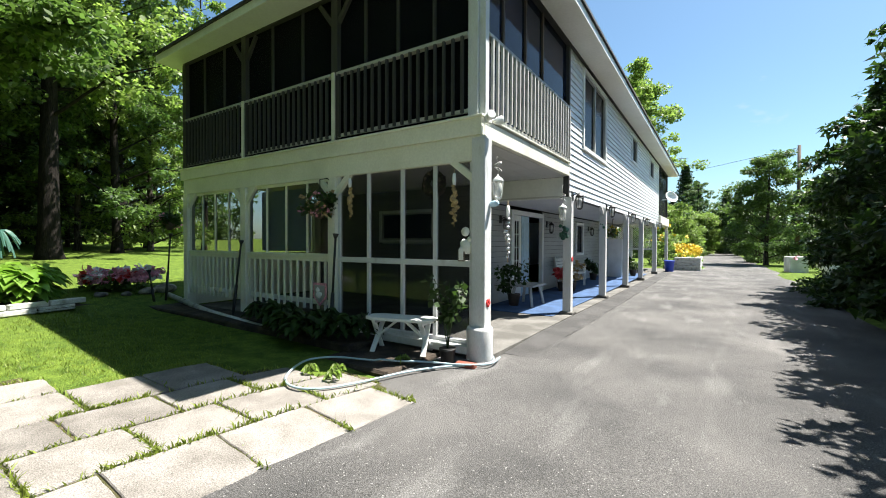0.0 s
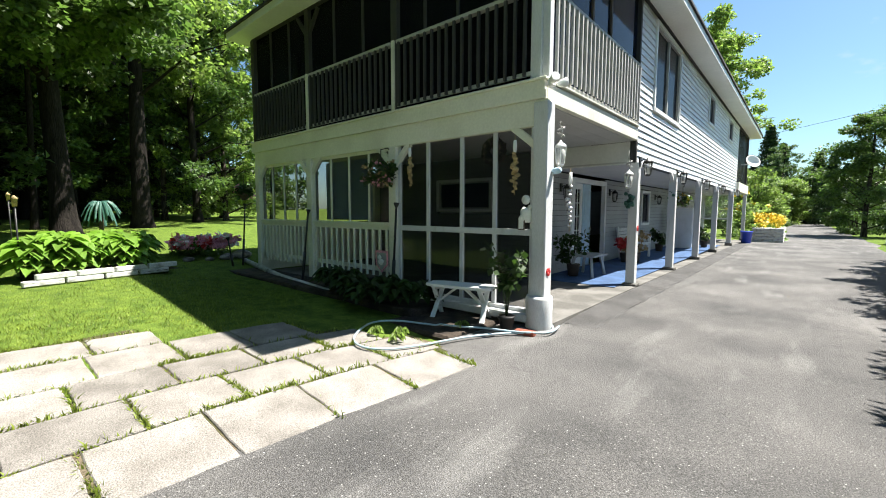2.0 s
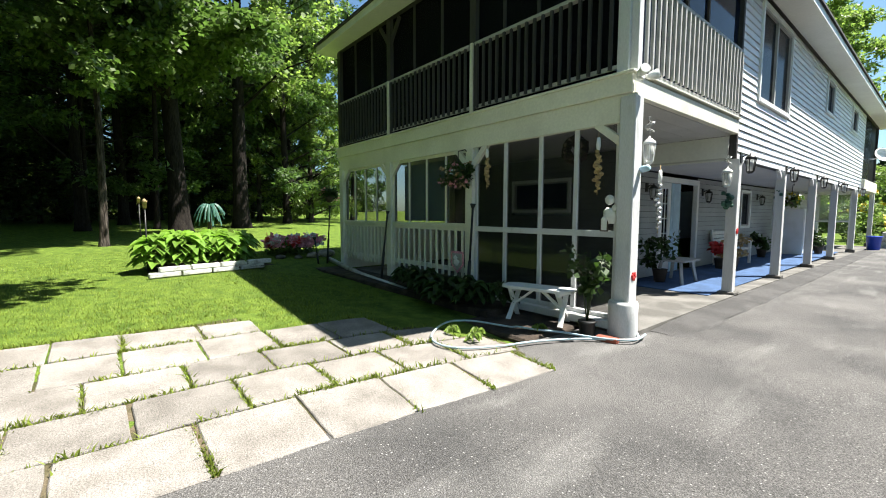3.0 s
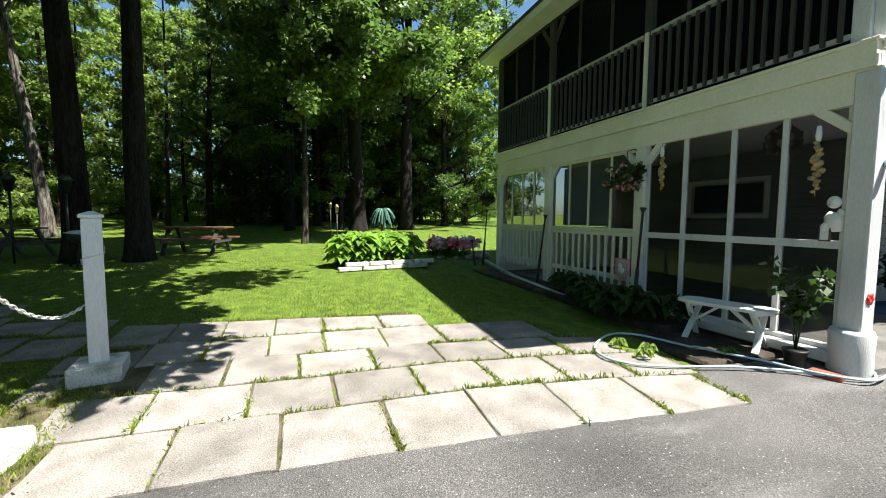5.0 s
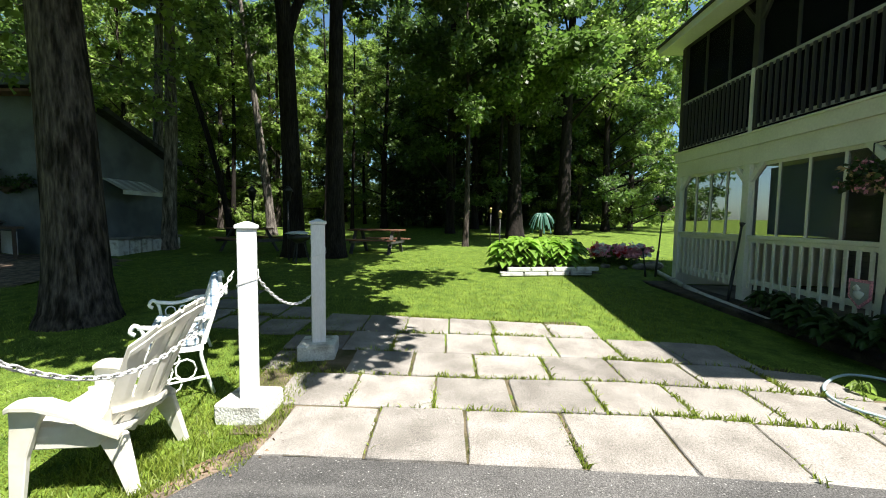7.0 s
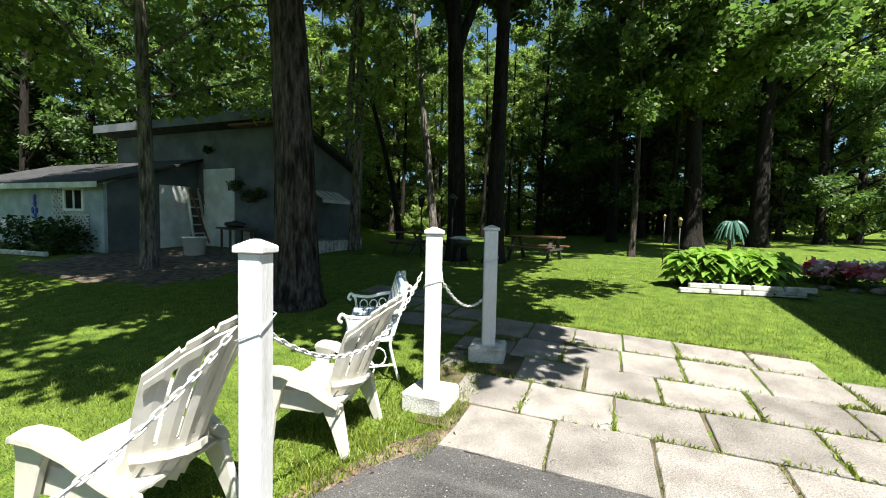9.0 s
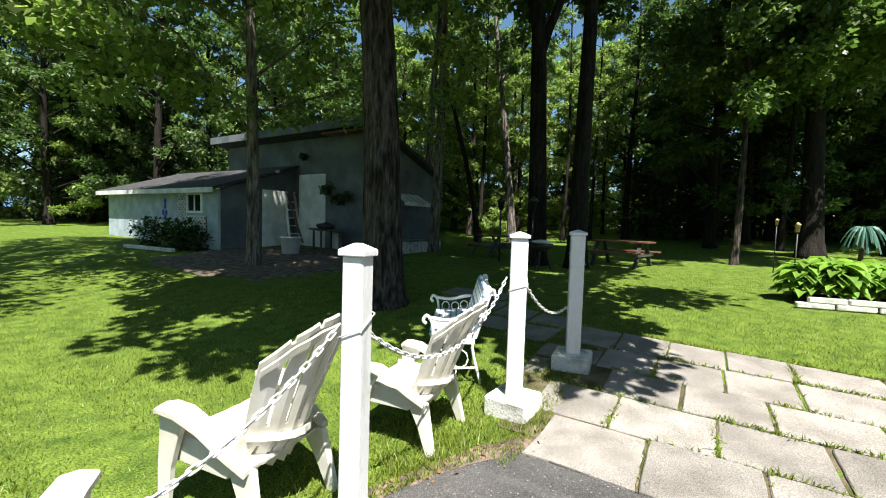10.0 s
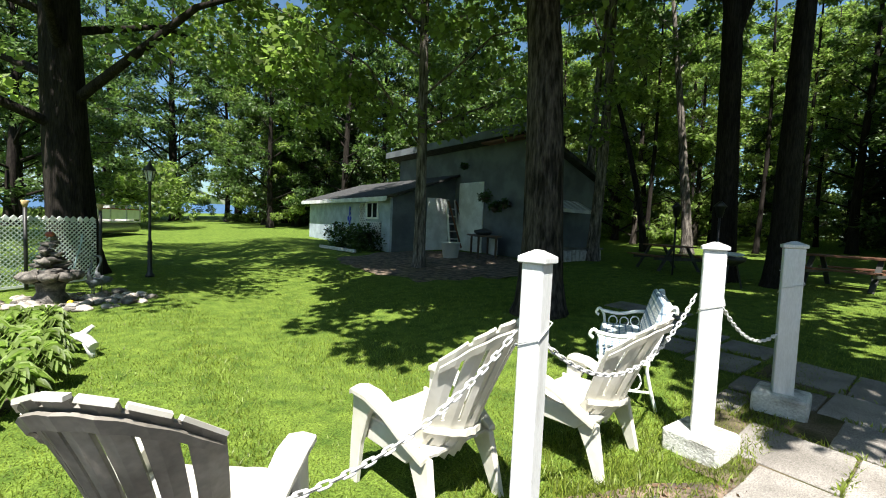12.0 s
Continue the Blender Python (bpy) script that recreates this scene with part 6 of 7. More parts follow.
def adirondack(m, label, back_paint="plastic"):
    """A one-piece moulded resin chair: tall arched back with slots, ribbed seat, broad arms, splayed legs."""
    ch = thing("adirondack_chair", m, label, "chair", "white garden chairs")

    def shell(cols, rows, at, thick, keep=lambda i, j: True):
        """A moulded sheet over a grid of points, with openings where keep is false."""
        bm = bmesh.new()
        g = [[bm.verts.new(at(i, j)) for j in range(rows)] for i in range(cols)]
        faces = []
        for i in range(cols - 1):
            for j in range(rows - 1):
                if keep(i, j):
                    faces.append(bm.faces.new((g[i][j], g[i + 1][j], g[i + 1][j + 1], g[i][j + 1])))
        bmesh.ops.delete(bm, geom=[v for v in bm.verts if not v.link_faces], context="VERTS")
        bmesh.ops.recalc_face_normals(bm, faces=list(bm.faces))
        bmesh.ops.solidify(bm, geom=list(bm.faces), thickness=thick)
        for f in bm.faces:
            f.smooth = False
        return bm

    # back: seven slats between narrow slots, closed at head and foot, over a ribbed skirt
    us = []
    for k in range(7):
        a0, a1 = -1 + 2 * k / 7, -1 + 2 * (k + 1) / 7
        us += [a0 + 0.026, (a0 + a1) / 2, a1 - 0.026]
    us[0], us[-1] = -1.0, 1.0
    hs = [0, 0.05, 0.1, 0.3, 0.45, 0.6, 0.75, 0.87, 0.955, 1.0]

    def back(i, j):
        u, h = us[i], hs[j]
        top = 1.0 - 0.32 * u * u - 0.05 * u ** 4
        z = top * h
        w = 0.215 + 0.1 * min(z, 1.0)
        proud = 0.006 if i % 3 == 1 else 0.0
        return (u * w, 0.3 + 0.19 * z + 0.05 * z * z - 0.15 * u * u + proud, 0.43 + 0.56 * z)
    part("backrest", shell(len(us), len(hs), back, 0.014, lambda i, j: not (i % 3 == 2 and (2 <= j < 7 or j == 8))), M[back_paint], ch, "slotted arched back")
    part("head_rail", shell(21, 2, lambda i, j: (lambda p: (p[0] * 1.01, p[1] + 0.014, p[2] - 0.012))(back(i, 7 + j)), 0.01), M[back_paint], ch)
    # a greyed back keeps a white rim, standing for its sunlit top
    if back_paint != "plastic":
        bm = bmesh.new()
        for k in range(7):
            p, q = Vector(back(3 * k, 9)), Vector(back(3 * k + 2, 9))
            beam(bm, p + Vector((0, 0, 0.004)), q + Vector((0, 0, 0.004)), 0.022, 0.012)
        part("top_edge", bm, M["plastic"], ch, "white upper edge painted as the sunlit top")
    part("cross_rail", shell(21, 2, lambda i, j: (lambda p: (p[0] * 1.02, p[1] + 0.02, p[2] - 0.02 + 0.03 * j))(back(i, 0)), 0.012), M["plastic"], ch)

    def skirt(i, j):
        p = back(i, 0)
        return (p[0] * (1.0 + 0.03 * j), p[1] - 0.035 * j + (0.008 if i % 3 == 1 else 0), p[2] - 0.055 * j - (0.016 if j == 3 and i % 3 == 1 else 0))
    part("skirt", shell(len(us), 4, skirt, 0.012, lambda i, j: not (i % 3 == 2 and j == 1)), M["plastic"], ch, "ribbed lower back panel")

    # seat: ribbed, rolling over at the front
    def seat(i, j):
        x = -0.285 + 0.57 * i / 20
        t = j / 9
        y = -0.25 + 0.48 * t
        z = 0.405 - 0.075 * t - 0.06 * max(0.0, 1 - t * 5) ** 2 - 0.025 * math.sin(t * 3.1) * (1 - (x / 0.285) ** 2) - (0.006 if i % 4 == 0 else 0.0)
        return (x, y, z)
    part("seat", shell(21, 10, seat, 0.014), M["plastic"], ch, "ribbed sloping seat")
    for s in (-1, 1):
        bm = bmesh.new()
        line = [(0.30, 0.25, 0.35, 0.03), (0.315, 0.15, 0.415, 0.045), (0.33, 0.04, 0.5, 0.06), (0.34, -0.07, 0.545, 0.068), (0.345, -0.17, 0.55, 0.066), (0.345, -0.205, 0.53, 0.052)]
        top, low = [], []
        for x, y, z, w in line:
            top.append([bm.verts.new((s * (x + d * w), y, z - 0.012 * d * d)) for d in (-1, 0, 1)])
            low.append([bm.verts.new((s * (x + d * w), y, z - 0.03 - 0.012 * d * d)) for d in (-1, 0, 1)])
        for k in range(len(line) - 1):
            for d in range(2):
                bm.faces.new((top[k][d], top[k][d + 1], top[k + 1][d + 1], top[k + 1][d]))
                bm.faces.new((low[k][d + 1], low[k][d], low[k + 1][d], low[k + 1][d + 1]))
            bm.faces.new((top[k][0], top[k + 1][0], low[k + 1][0], low[k][0])), bm.faces.new((top[k + 1][2], top[k][2], low[k][2], low[k + 1][2]))
        for k in (0, -1):
            bm.faces.new((top[k][0], low[k][0], low[k][1], low[k][2], top[k][2], top[k][1]))
        bmesh.ops.recalc_face_normals(bm, faces=list(bm.faces))
        part("arm", bm, M["plastic"], ch, bevel=0.005)

        def leg(name, rows):
            bm = bmesh.new()
            rings = [[bm.verts.new((s * (x + a * tx), y + b * ty, z)) for a, b in ((-1, -1), (1, -1), (1, 1), (-1, 1))] for x, y, z, tx, ty in rows]
            for r, q in zip(rings, rings[1:]):
                for k in range(4):
                    bm.faces.new((r[k], r[(k + 1) % 4], q[(k + 1) % 4], q[k]))
            bm.faces.new(rings[0][::-1]), bm.faces.new(rings[-1])
            bmesh.ops.recalc_face_normals(bm, faces=list(bm.faces))
            part(name, bm, M["plastic"], ch, bevel=0.006)
        leg("front_leg", [(0.345, -0.2, 0.0, 0.018, 0.03), (0.345, -0.18, 0.25, 0.02, 0.04), (0.34, -0.15, 0.42, 0.022, 0.06), (0.34, -0.12, 0.515, 0.03, 0.085)])
        leg("rear_leg", [(0.3, 0.3, 0.0, 0.02, 0.028), (0.285, 0.25, 0.17, 0.026, 0.042), (0.27, 0.19, 0.33, 0.024, 0.07)])
        leg("side_panel", [(0.3, -0.02, 0.27, 0.012, 0.16), (0.3, -0.01, 0.34, 0.014, 0.22), (0.295, -0.01, 0.39, 0.012, 0.22)])
    return ch


RESIN = Matrix.Diagonal((0.96, 1.14, 1.09, 1.0))
chair = adirondack(on(-2.21, -2.07, 8.0) @ RESIN, "white resin adirondack chair on the lawn")
copy_thing(chair, on(-1.03, -2.33, 7.3) @ RESIN)
adirondack(on(0.2, -2.08, -36.7) @ RESIN, "white resin adirondack chair, back greyed by dirt and painted-in shade", "dirt_shade")


def garden_bench():
    be = thing("garden_bench", on(-3.6, -2.5, 30, -0.03) @ Matrix.Diagonal((1.0, 0.85, 0.99, 1.0)), "white cast-iron garden bench with plaid cushions", "bench")
    L = 0.58
    for s in (-1, 1):
        x = s * L
        bm = bmesh.new()
        tube(bm, smooth([(x, 0.34, 0.0), (x, 0.26, 0.25), (x, 0.24, 0.42), (x, 0.34, 0.68), (x, 0.4, 0.9), (x, 0.46, 0.93), (x, 0.47, 0.87)], 3), 0.018, 6)
        part("rear_leg", bm, M["white"], be)
        bm = bmesh.new()
        tube(bm, smooth([(x, -0.32, 0.0), (x, -0.25, 0.2), (x, -0.22, 0.42), (x, -0.24, 0.6), (x, -0.3, 0.66), (x, -0.34, 0.61), (x, -0.3, 0.58)], 3), 0.018, 6)
        part("front_leg", bm, M["white"], be)
        bm = bmesh.new()
        tube(bm, smooth([(x, -0.28, 0.64), (x, -0.05, 0.62), (x, 0.15, 0.66), (x, 0.33, 0.68)], 3), 0.02, 6)
        part("arm", bm, M["white"], be)
        bm = bmesh.new()
        for cy, cz, r in ((-0.12, 0.53, 0.055), (0.02, 0.53, 0.055), (0.15, 0.55, 0.055), (-0.1, 0.24, 0.09), (0.1, 0.24, 0.09), (0.0, 0.12, 0.06), (0.0, 0.35, 0.05)):
            tube(bm, [(x, cy + r * math.cos(k * 0.7), cz + r * math.sin(k * 0.7)) for k in range(10)], 0.009, 5)
        beam(bm, (x, -0.24, 0.41), (x, 0.26, 0.41), 0.03), beam(bm, (x, -0.27, 0.12), (x, 0.28, 0.16), 0.015)
        part("scrollwork", bm, M["white"], be)
    part("seat_frame", boxes(((-L, -0.25, 0.4), (L, 0.25, 0.425))), M["white"], be)
    bm = bmesh.new()
    for i in range(11):
        x = -L + 2 * L * i / 10
        beam(bm, (x, 0.27, 0.45), (x, 0.42, 0.88), 0.02)
    beam(bm, (-L, 0.43, 0.9), (L, 0.43, 0.9), 0.04)
    part("back_frame", bm, M["white"], be)
    bm = boxes(((-L + 0.03, -0.27, 0.428), (L - 0.03, 0.22, 0.51)))
    part("seat_cushion", bm, M["plaid"], be, "blue and white plaid cushion", bevel=0.025)
    bm = bmesh.new()
    box(bm, (-L + 0.03, -0.04, 0.0), (L - 0.03, 0.04, 0.47), pose(0, 0.235, 0.5, -19, 0, 0))
    part("back_cushion", bm, M["plaid"], be, "blue and white plaid cushion", bevel=0.025)
    return be


def plaid_mat():
    m = mat("plaid_cloth", (0.8, 0.8, 0.78), 0.9, 0.05, 10, 200, 0.1)
    n, l = m.node_tree.nodes, m.node_tree.links
    b = n["Principled BSDF"]
    src = b.inputs["Base Color"].links[0].from_socket
    for d, c in (("X", (0.3, 0.42, 0.55, 1)), ("Z", (0.35, 0.45, 0.55, 1)), ("Y", (0.3, 0.42, 0.55, 1))):
        w = n.new("ShaderNodeTexWave")
        w.bands_direction = d
        w.inputs["Scale"].default_value = 4.2
        l.new(n["Texture Coordinate"].outputs["Object"], w.inputs["Vector"])
        g = n.new("ShaderNodeMath")
        g.operation = "GREATER_THAN"
        g.inputs[1].default_value = 0.86
        l.new(w.outputs["Fac"], g.inputs[0])
        mx = n.new("ShaderNodeMix")
        mx.data_type, mx.blend_type = "RGBA", "MULTIPLY"
        l.new(g.outputs[0], mx.inputs[0]), l.new(src, mx.inputs[6])
        mx.inputs[7].default_value = c
        src = mx.outputs[2]
    l.new(src, b.inputs["Base Color"])
    return m


M["plaid"] = plaid_mat()
garden_bench()

# ---- shed ----
SX, SY0, SY1, SH = -11.2, -10.4, -19.6, 4.72
LXF, LY0, LY1 = -7.95, -14.85, -24.0
shed = thing("shed", pose(0, 0, 0), "grey-blue wooden shed with low lean-to among trees", "shed")
g0 = 0.0
part("wall", boxes(((SX - 0.12, SY1, g0), (SX, SY0, SH))), M["shed_wall"], shed, "front wall of grey-blue boards")
vs = [(SX - 0.12, SY0, g0), (SX - 3.8, SY0, g0), (SX - 3.8, SY0, 3.45), (SX - 0.12, SY0, SH)]
for yy in (SY0, SY1):
    dy = -0.12 if yy == SY0 else 0.12
    v2 = [(x, yy, z) for x, y, z in vs] + [(x, yy + dy, z) for x, y, z in vs]
    ob = new("wall", raw("wall", v2, [(0, 1, 2, 3), (7, 6, 5, 4), (0, 4, 5, 1), (1, 5, 6, 2), (2, 6, 7, 3), (3, 7, 4, 0)], M["shed_wall"]))
    ob.parent = shed
part("wall", boxes(((SX - 3.9, SY1, g0), (SX - 3.802, SY0, 3.45))), M["shed_wall"], shed)
bm = bmesh.new()
slope = (SH - 3.45) / 3.8
rv = []
for z in (0.0, 0.16):
    rv += [(SX + 0.55, SY0 + 0.35, SH + 0.04 + 0.55 * slope + z), (SX + 0.55, SY1 - 0.5, SH + 0.04 + 0.55 * slope + z), (SX - 4.2, SY1 - 0.5, 3.49 - 0.4 * slope + z), (SX - 4.2, SY0 + 0.35, 3.49 - 0.4 * slope + z)]
ob = new("roof", raw("roof", rv, [(0, 1, 2, 3), (7, 6, 5, 4), (0, 4, 5, 1), (1, 5, 6, 2), (2, 6, 7, 3), (3, 7, 4, 0)], M["shingle"]))
ob.parent = shed
part("roof_board", boxes(((SX + 0.56, SY1 - 0.52, SH + 0.12), (SX + 0.6, SY0 + 0.37, SH + 0.42))), M["shed_wall"], shed, "grey roof edge board")
# lean-to
part("wall", boxes(((LXF - 0.1, LY1, g0), (LXF, LY0, 2.48))), M["pale_blue"], shed, "pale blue lean-to front wall")
v = [(LXF - 0.1, g0), (SX + 0.002, g0), (SX + 0.002, 3.55), (LXF - 0.1, 2.5)]
v2 = [(x, LY0, z) for x, z in v] + [(x, LY0 - 0.1, z) for x, z in v]
ob = new("wall", raw("wall", v2, [(0, 1, 2, 3), (7, 6, 5, 4), (0, 4, 5, 1), (1, 5, 6, 2), (2, 6, 7, 3), (3, 7, 4, 0)], M["shed_wall"]))
ob.parent = shed
part("wall", boxes(((SX, LY1, g0), (LXF - 0.1, LY1 + 0.1, 2.5))), M["shed_white"], shed)
rv = []
for z in (0.0, 0.1):
    rv += [(LXF + 0.35, LY0 + 0.3, 2.42 + z), (LXF + 0.35, LY1 - 0.3, 2.42 + z), (SX + 0.004, LY1 - 0.3, 3.6 + z), (SX + 0.004, LY0 + 0.3, 3.6 + z)]
ob = new("roof", raw("roof", rv, [(0, 1, 2, 3), (7, 6, 5, 4), (0, 4, 5, 1), (1, 5, 6, 2), (2, 6, 7, 3), (3, 7, 4, 0)], M["shingle"]))
ob.parent = shed
part("eave_board", boxes(((LXF + 0.34, LY1 - 0.32, 2.32), (LXF + 0.38, LY0 + 0.32, 2.5))), M["shed_white"], shed, "pale eave board", bevel=0.004)
# openings and fittings
part("door", boxes(((SX + 0.002, -14.5, 0.3), (SX + 0.05, -12.95, 3.3))), M["shed_white"], shed, "tall faded white door", bevel=0.006)
part("door", boxes(((-10.85, LY0, 0.25), (-9.7, LY0 + 0.045, 2.6))), M["shed_white"], shed, "faded white board door", bevel=0.006)
win = part("window", boxes(((LXF, -16.9, 1.60), (LXF + 0.05, -16.8, 2.35)), ((LXF, -15.9, 1.60), (LXF + 0.05, -15.8, 2.35)), ((LXF, -16.8, 1.60), (LXF + 0.05, -15.9, 1.68)), ((LXF, -16.8, 2.27), (LXF + 0.05, -15.9, 2.35)), ((LXF, -16.38, 1.68), (LXF + 0.04, -16.32, 2.27))), M["white"], shed, "small white framed window")
part("pane", boxes(((LXF + 0.004, -16.8, 1.68), (LXF + 0.012, -15.9, 2.27))), M["window_glass"], win)
for y, wide, low, high in ((-17.5, 0.62, 0.75, 2.3), (-16.86, 1.3, 0.75, 1.5)):
    part("lattice_backing", boxes(((LXF + 0.006, y, low), (LXF + 0.02, y + wide, high))), M["shed_wall"], shed)
    bm = bmesh.new()
    lattice(bm, 0, wide, low, high, 0.2, 0.06, 0.012)
    la = part("lattice", bm, M["white"], shed, "white diamond lattice")
    la.matrix_local = pose(LXF + 0.05, y, 0, 0, 0, 90)
bm = bmesh.new()
for k, (y, z) in enumerate(((-18.6, 1.2), (-18.6, 0.98), (-18.5, 0.75), (-18.75, 0.75), (-18.6, 0.55))):
    blob(bm, (0, y + 18.6, z - 0.9), (0.02, 0.1, 0.12), k)
single("wall_ornament", bm, M["blue"], "small dark blue cut-out on the shed wall", "ornament", m=pose(LXF + 0.02, -18.6, 1.75))
for y, z, s in ((-12.6, 2.7, 0.28), (-12.0, 2.3, 0.3), (-13.9, 4.0, 0.16), (-11.5, 2.4, 0.25)):
    flower_ball("hanging_basket", pose(SX + 0.3, y, z), s, "dark hanging basket on the shed wall", (), "leaf_dark", int(-y * 3), False)
ld = thing("ladder", pose(-10.95, LY0 + 0.5, 0.3, 12, 0, 0), "old white stepladder with brown rear rails by the shed", "ladder")
for s in (-1, 1):
    bm = bmesh.new()
    beam(bm, (s * 0.3, 0, 0), (s * 0.22, 0, 2.35), 0.1, 0.045)
    part("rail", bm, M["shed_white"], ld)
    bm = bmesh.new()
    beam(bm, (s * 0.28, 0.75, 0.1), (s * 0.21, 0.1, 2.25), 0.06, 0.04)
    part("rear_rail", bm, M["red_wood"], ld, "bare brown wooden rail")
for i in range(6):
    z = 0.25 + i * 0.33
    part("rung", boxes(((-0.235, -0.05, z), (0.235, 0.06, z + 0.035))), M["shed_white"], ld)
wb = thing("work_table", on(-10.2, -11.8, 60), "dark work table beside the shed", "table")
part("tabletop", boxes(((-0.95, -0.45, 0.78), (0.95, 0.45, 0.84))), M["dark_wood"], wb, bevel=0.006)
single("folded_tarpaulin", blob(bmesh.new(), (0, 0, 0.1), (0.6, 0.32, 0.12), 5, 0.3), M["black"], "crumpled black sheet on the work table", "tarpaulin", m=on(-10.2, -11.8, 60) @ Matrix.Translation((0, 0, 0.83)))
part("side_board", boxes(((-0.7, 0.36, 0.1), (0.62, 0.39, 0.7))), M["shed_white"], wb)
for sx in (-1, 1):
    for sy in (-1, 1):
        part("leg", boxes(((sx * 0.66 - 0.035, sy * 0.32 - 0.035, 0), (sx * 0.66 + 0.035, sy * 0.32 + 0.035, 0.778))), M["dark_wood"], wb)
for x, y, r, h, k in ((-8.9, -12.1, 0.34, 0.56, "white"), (-9.5, -12.8, 0.24, 0.42, "white")):
    bu = thing("tub", on(x, y), "white plastic tub on the earth by the shed", "tub")
    bm = bmesh.new()
    lathe(bm, [(r * 0.8, 0), (r, h), (r * 1.06, h), (r * 1.06, h + 0.03), (r * 0.9, h + 0.03)], (0, 0, 0), 14)
    part("body", bm, M[k], bu)
bl = thing("stone_ledge", on(-12.6, -9.5), "low white block ledge at the shed corner", "ledge")
for i in range(6):
    part("block", boxes(((-1.4 + i * 0.46, -0.2, -0.05), (-1.0 + i * 0.46, 0.2, 0.38 + 0.03 * (i % 2)))), M["block"], bl, bevel=0.02)
part("coping", boxes(((-1.45, -0.25, 0.41), (1.4, 0.25, 0.47))), M["concrete"], bl, bevel=0.01)
aw = thing("awning", pose(-13.0, SY0, 2.6), "small white striped awning on the shed", "awning")
for i in range(9):
    bm = bmesh.new()
    box(bm, (-0.9 + i * 0.2, 0, -0.01), (-0.72 + i * 0.2, 0.75, 0.01), pose(0, 0, 0, -28, 0, 0))
    part("slat", bm, M["shed_white" if i % 2 else "rail_pale"], aw)
part("valance", boxes(((-0.9, 0.655, -0.48), (0.9, 0.665, -0.36))), M["shed_white"], aw)
# bed in front of the lean-to
for i, (x, y) in enumerate(((-7.3, -16.2), (-7.2, -17.0), (-7.25, -17.8), (-7.3, -15.6))):
    bu = thing("bush", on(x, y), "dark leafy bush at the shed wall", "bush", "bushes at the shed")
    ob = new("foliage", leaf_mesh("foliage", [((random.Random(i * 9 + k).uniform(-0.4, 0.4), random.Random(i * 9 + k + 50).uniform(-0.4, 0.4), 0.12 + 0.12 * k), 0.46) for k in range(7)], 90, 0.11, M["leaf_dark"], 70 + i))
    ob.parent = bu
wall_of_logs(-6.5, -14.9, -6.3, -18.2, 1, 0.07, "white painted timber edging at the shed", 4)
av, af = [], []
for i in range(25):
    for j in range(29):
        u, v = -1 + i / 12, -1 + j / 14
        x, y = -8.0 + 3.1 * u, -11.3 + 3.5 * v
        rim = clamp((max(abs(u), abs(v)) ** 2 * 0.5 + 0.5 * (u * u + v * v) / 1.3 - 0.72 + 0.35 * noise.noise(Vector((x, y, 3)))) * 3, 0, 1)
        av.append((x, y, terrain(x, y) + 0.035 - 0.09 * rim + 0.02 * noise.noise(Vector((x * 3, y * 3, 0)))))
        if i and j:
            k = i * 29 + j
            af.append((k - 30, k - 1, k, k - 29))
tagged(new("shed_apron", raw("shed_apron", av, af, M["litter"])), "bare leaf-strewn earth before the shed", "soil", kind="structure")
part("eave_board", boxes(((SX + 0.05, -12.7, SH - 0.02), (SX + 0.5, SY0 + 0.1, SH + 0.05))), M["red_wood"], shed, "bare brown board under the eave")

# ---- fence, fountain and lamp towards the lake ----
fe = thing("lattice_fence", pose(0.93, -11.7, terrain(1, -11), 0, 0, 38), "pale green lattice fence panel on dark stakes", "fence")
laths(fe, M["lattice"], 0.0, 2.8, 0.08, 1.3, 0.085, 0.032)
part("rail", boxes(((0, -0.02, 0.04), (2.8, 0.03, 0.08))), M["lattice"], fe)
bm = bmesh.new()
for k in range(23):
    box(bm, (-0.042, -0.012, -0.042), (0.042, 0.012, 0.042), pose(0.06 + k * 0.12, 0, 1.3, 0, 45, 0))
part("scalloped_edge", bm, M["lattice"], fe, "scalloped top edge")
bm = bmesh.new()
tube(bm, smooth([(0.5, 0.05, 0.12), (0.42, 0.06, 0.5), (0.34, 0.06, 0.75), (0.3, 0.06, 1.0)], 4), 0.014, 6)
part("cord", bm, M["hose"], fe, "pale blue cord hanging on the lattice")
single("garden_ball", blob(bmesh.new(), (0, 0, 0.05), (0.05, 0.05, 0.05), 1, 0.02), M["yellow"], "small orange ball among the rocks", "ball", m=on(1.12, -8.95))
for x in (-0.05, 1.25, 2.8):
    bm = bmesh.new()
    tube(bm, [(x, 0.06, -0.1), (x, 0.06, 1.5)], 0.03, 8)
    post = part("stake", bm, M["black"], fe)
    bm = bmesh.new()
    lathe(bm, [(0.03, 1.5), (0.06, 1.62), (0.05, 1.63)], (x, 0.06, 0), 10)
    part("torch_cup", bm, M["straw"], post)


